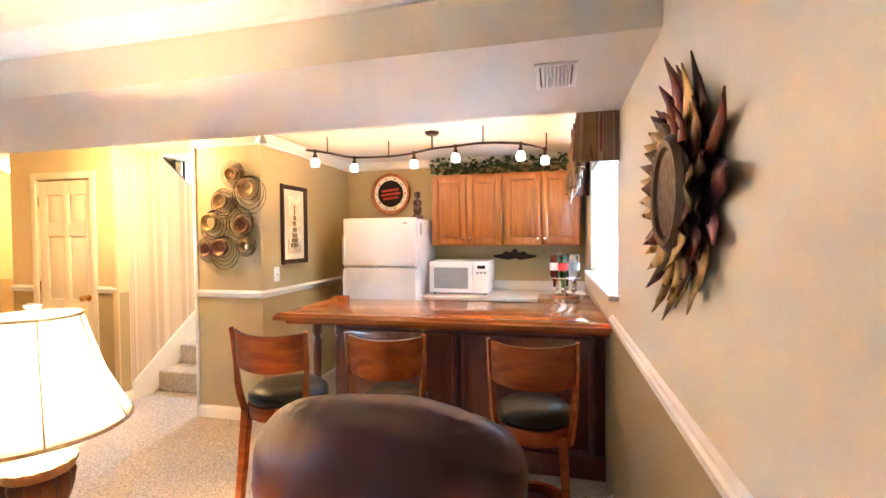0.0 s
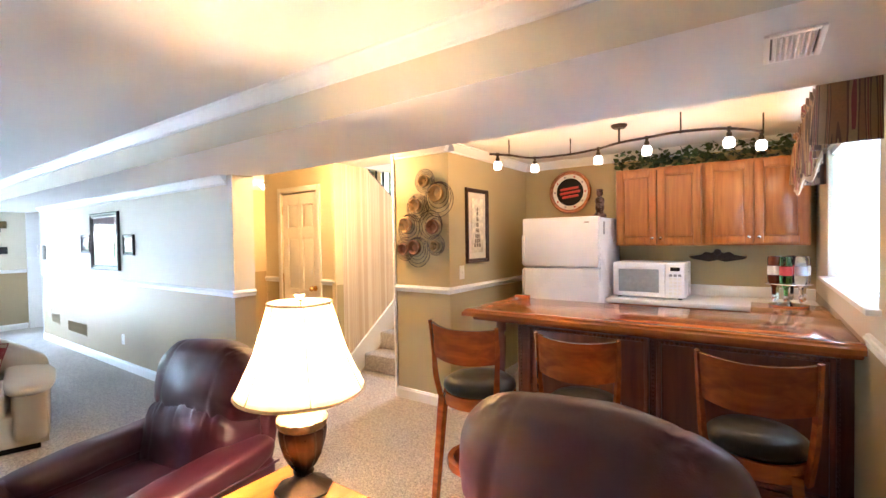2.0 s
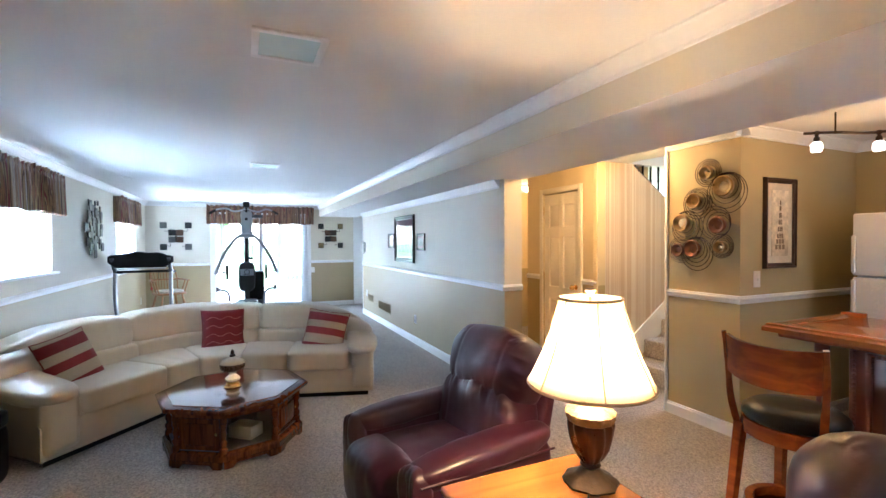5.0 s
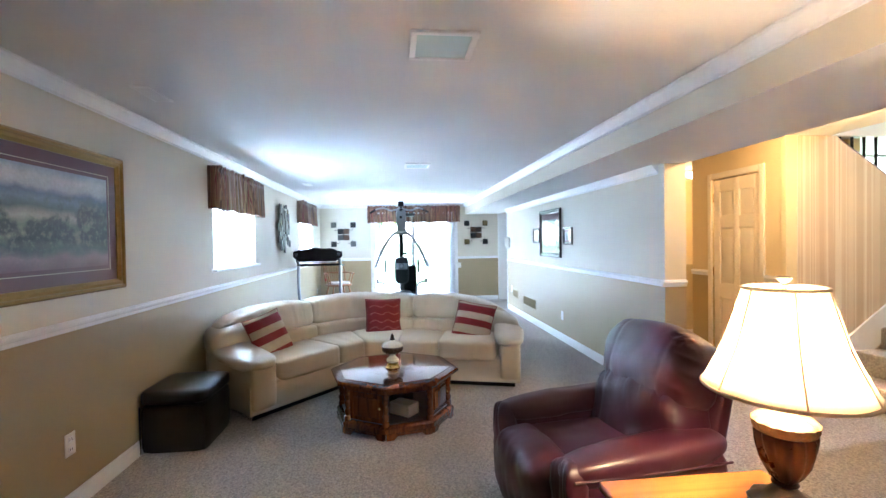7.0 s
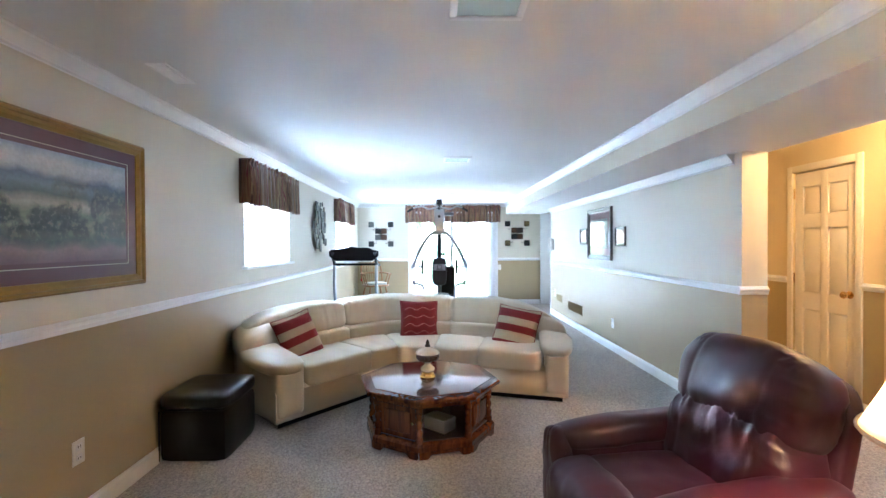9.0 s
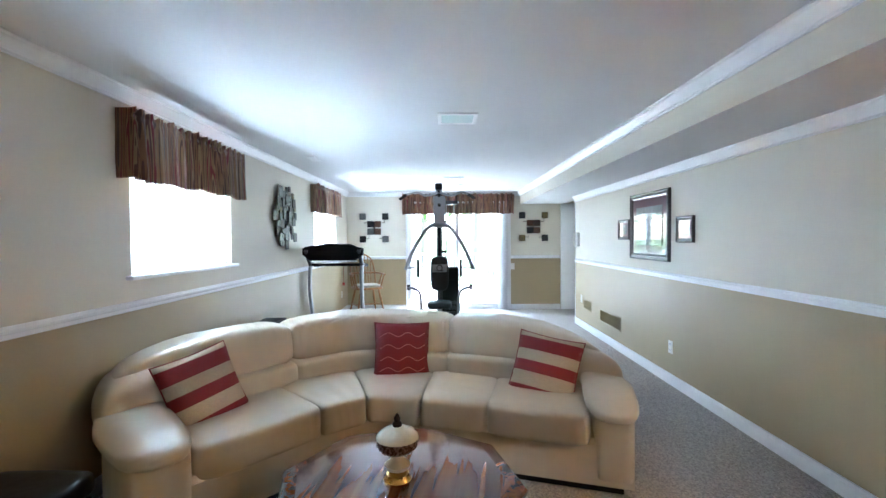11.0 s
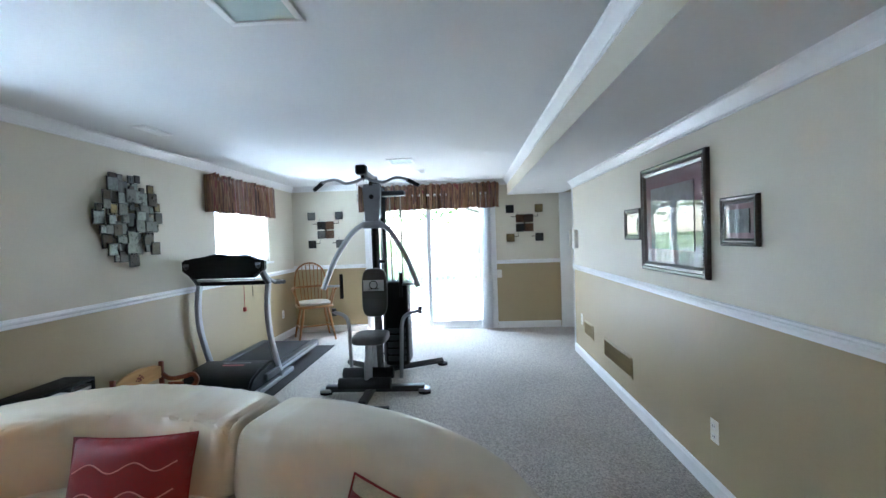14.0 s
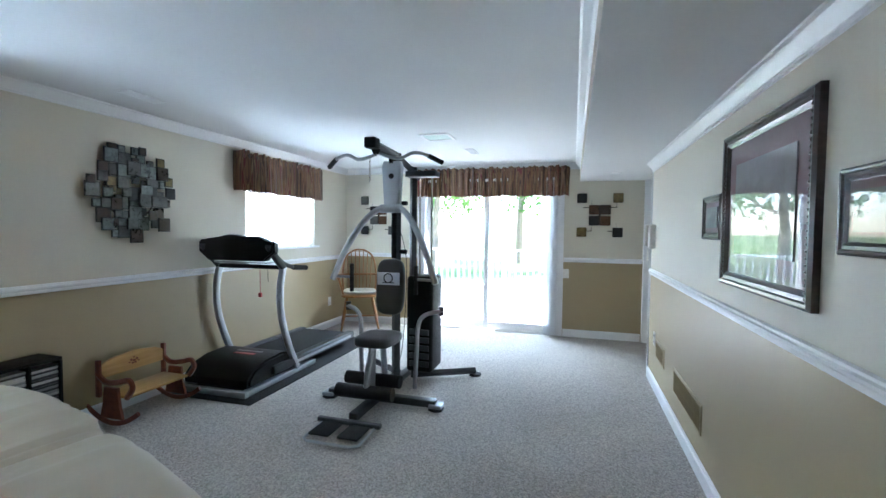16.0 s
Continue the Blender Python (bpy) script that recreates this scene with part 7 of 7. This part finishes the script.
part("cable", tube(spline([(-7.70, 0.05, 1.30), (-7.75, 0.08, 1.0), (-7.72, 0.05, 0.3), (-7.55, 0, 0.14)], 5), 0.003, 5), BLACK, gy)
for z in (1.15, 1.55):
    part("knob", tube([(-7.72, 0.03, z), (-7.72, 0.09, z)], 0.018, 8), BLACK, gy)

# windsor chair
CHAIRWOOD = wood("golden_oak_chair", (0.22, 0.09, 0.022), (0.34, 0.155, 0.045), 0.3, axis=2)
wc = thing("windsor_chair", pose(-9.66, -1.22, 0, rz=118) @ Matrix.Scale(1.06, 4), "golden oak Windsor armchair with white seat cushion", "chair")
part("seat", cushion((0.46, 0.44, 0.045), n=6, power=5, swell=0.02, m=pose(0, 0, 0.44)), CHAIRWOOD, wc, smooth=60)
part("cushion", cushion((0.40, 0.38, 0.045), n=8, power=4, swell=0.08, m=pose(0, -0.01, 0.483)), mat("white_cushion_cloth", (0.42, 0.38, 0.32), 0.8), wc, "white tied cushion", smooth=60)
legs = {}
for sx in (-1, 1):
    for sy in (-1, 1):
        p0, p1 = Vector((sx * 0.15, sy * 0.14, 0.43)), Vector((sx * 0.23, sy * 0.22, 0.0))
        legs[sx, sy] = (p0, p1)
        part("leg", tube([p0.lerp(p1, t) for t in (0, 0.15, 0.3, 0.5, 0.55, 0.6, 0.8, 1.0)], [0.013, 0.016, 0.02, 0.017, 0.022, 0.016, 0.014, 0.011], 10), CHAIRWOOD, wc)
for sx in (-1, 1):
    part("stretcher", tube([legs[sx, -1][0].lerp(legs[sx, -1][1], 0.62), legs[sx, 1][0].lerp(legs[sx, 1][1], 0.62)], 0.011, 8), CHAIRWOOD, wc)
part("stretcher", tube([(-0.195, 0, 0.165), (0.195, 0, 0.165)], 0.011, 8), CHAIRWOOD, wc)
bow = spline([(-0.20, 0.16, 0.45), (-0.215, 0.22, 0.66), (-0.18, 0.28, 0.88), (-0.09, 0.30, 0.97), (0, 0.305, 0.99), (0.09, 0.30, 0.97), (0.18, 0.28, 0.88), (0.215, 0.22, 0.66), (0.20, 0.16, 0.45)], 6)
part("bow", tube(bow, 0.012, 8), CHAIRWOOD, wc)
for i in range(7):
    x = -0.15 + 0.05 * i
    part("spindle", tube([(x * 0.85, 0.17, 0.45), (x * 1.05, 0.29 - abs(x) * 0.08, 0.975 - 3.2 * x * x)], 0.006, 6), CHAIRWOOD, wc)
part("arm_bow", tube(spline([(-0.26, -0.16, 0.66), (-0.27, 0.02, 0.665), (-0.21, 0.21, 0.67), (0, 0.25, 0.67), (0.21, 0.21, 0.67), (0.27, 0.02, 0.665), (0.26, -0.16, 0.66)], 6), 0.015, 8), CHAIRWOOD, wc)
for sx in (-1, 1):
    for y in (-0.12, 0.0):
        part("arm_post", tube([(sx * 0.20, y, 0.45), (sx * 0.26, y - 0.01, 0.66)], 0.011, 8), CHAIRWOOD, wc)

# small rocking bench
BENCHPINE = wood("pale_pine", (0.42, 0.22, 0.06), (0.56, 0.33, 0.11), 0.4, axis=0)
BENCHRED = wood("red_stained_pine", (0.15, 0.03, 0.012), (0.24, 0.06, 0.02), 0.35, axis=0)
rb = thing("rocking_bench", pose(-6.72, -1.44, 0, rz=180), "small pine rocking bench with red scrolled ends", "toy bench")
for s in (-1, 1):
    en = part("end_panel", extrude_poly([(-0.10, 0.05), (0.10, 0.05), (0.07, 0.14), (0.06, 0.26), (-0.06, 0.26), (-0.07, 0.14)], 0.02, m=pose(s * 0.25, 0.0, 0) @ Matrix.Rotation(radians(90), 4, "Z"), bevel=0.003), BENCHRED, rb)
    part("rocker", tube([(s * 0.25, -0.23 + 0.46 * i / 14, 0.018 + 0.09 * (2 * i / 14 - 1) ** 2) for i in range(15)], 0.018, 6, flat=0.6), BENCHRED, en)
    part("arm", tube(spline([(s * 0.25, 0.13, 0.34), (s * 0.25, 0.05, 0.29), (s * 0.25, -0.06, 0.30), (s * 0.25, -0.15, 0.32), (s * 0.25, -0.18, 0.27), (s * 0.25, -0.13, 0.20)], 5), 0.02, 6, flat=0.8), BENCHRED, en)
    part("back_post", boxed((s * 0.25 - 0.011, 0.10, 0.18), (s * 0.25 + 0.011, 0.135, 0.43), 0.004), BENCHRED, en)
part("seat", boxed((-0.24, -0.13, 0.19), (0.24, 0.11, 0.208), 0.004), BENCHPINE, rb)
bk = part("back_board", extrude_poly([(-0.24, 0.30), (0.24, 0.30), (0.24, 0.39), (0.17, 0.42), (0.0, 0.44), (-0.17, 0.42), (-0.24, 0.39)], 0.018, m=pose(0, 0.118, 0), bevel=0.003), BENCHPINE, rb)
bm = bmesh.new()
for dx, dz, r in ((0, 0, 0.010), (0.022, 0.008, 0.009), (-0.022, 0.008, 0.009), (0.011, -0.016, 0.008), (-0.011, -0.016, 0.008), (0.036, -0.008, 0.006), (-0.036, -0.008, 0.006), (0, 0.024, 0.007)):
    lathe([(0.0, 0.0), (r, 0.0), (r, 0.003), (0.0, 0.0035)], 8, pose(dx, 0.109, 0.365 + dz, 90), bm)
part("carving", bm, BENCHRED, bk)
# disc rack
dk = thing("disc_rack", pose(-5.90, -1.50, 0, rz=180), "low black rack packed with disc cases", "rack")
part("top", boxed((-0.25, -0.10, 0.54), (0.25, 0.10, 0.56), 0.004), BLACK, dk)
part("bottom", boxed((-0.25, -0.10, 0.0), (0.25, 0.10, 0.03), 0.004), BLACK, dk)
for x in (-0.25, -0.09, 0.075, 0.235):
    part("divider", boxed((x, -0.10, 0.03), (x + 0.015, 0.10, 0.54), 0.002), BLACK, dk)
part("back_panel", boxed((-0.235, 0.085, 0.03), (0.235, 0.098, 0.54)), BLACK, dk, smooth=0)
rnd = random.Random(8)
CASES = [mat("case_%d" % i, c, 0.35) for i, c in enumerate(((0.5, 0.5, 0.48), (0.05, 0.05, 0.06), (0.3, 0.3, 0.3), (0.65, 0.63, 0.6)))]
for x in (-0.232, -0.072, 0.092):
    for i in range(35):
        dx = rnd.uniform(0, 0.006)
        part("disc_case", boxed((x, -0.085 - dx, 0.033 + i * 0.014), (x + 0.14, 0.07, 0.0445 + i * 0.014)), CASES[rnd.choice((0, 1, 1, 2, 3, 1))], dk, smooth=0)
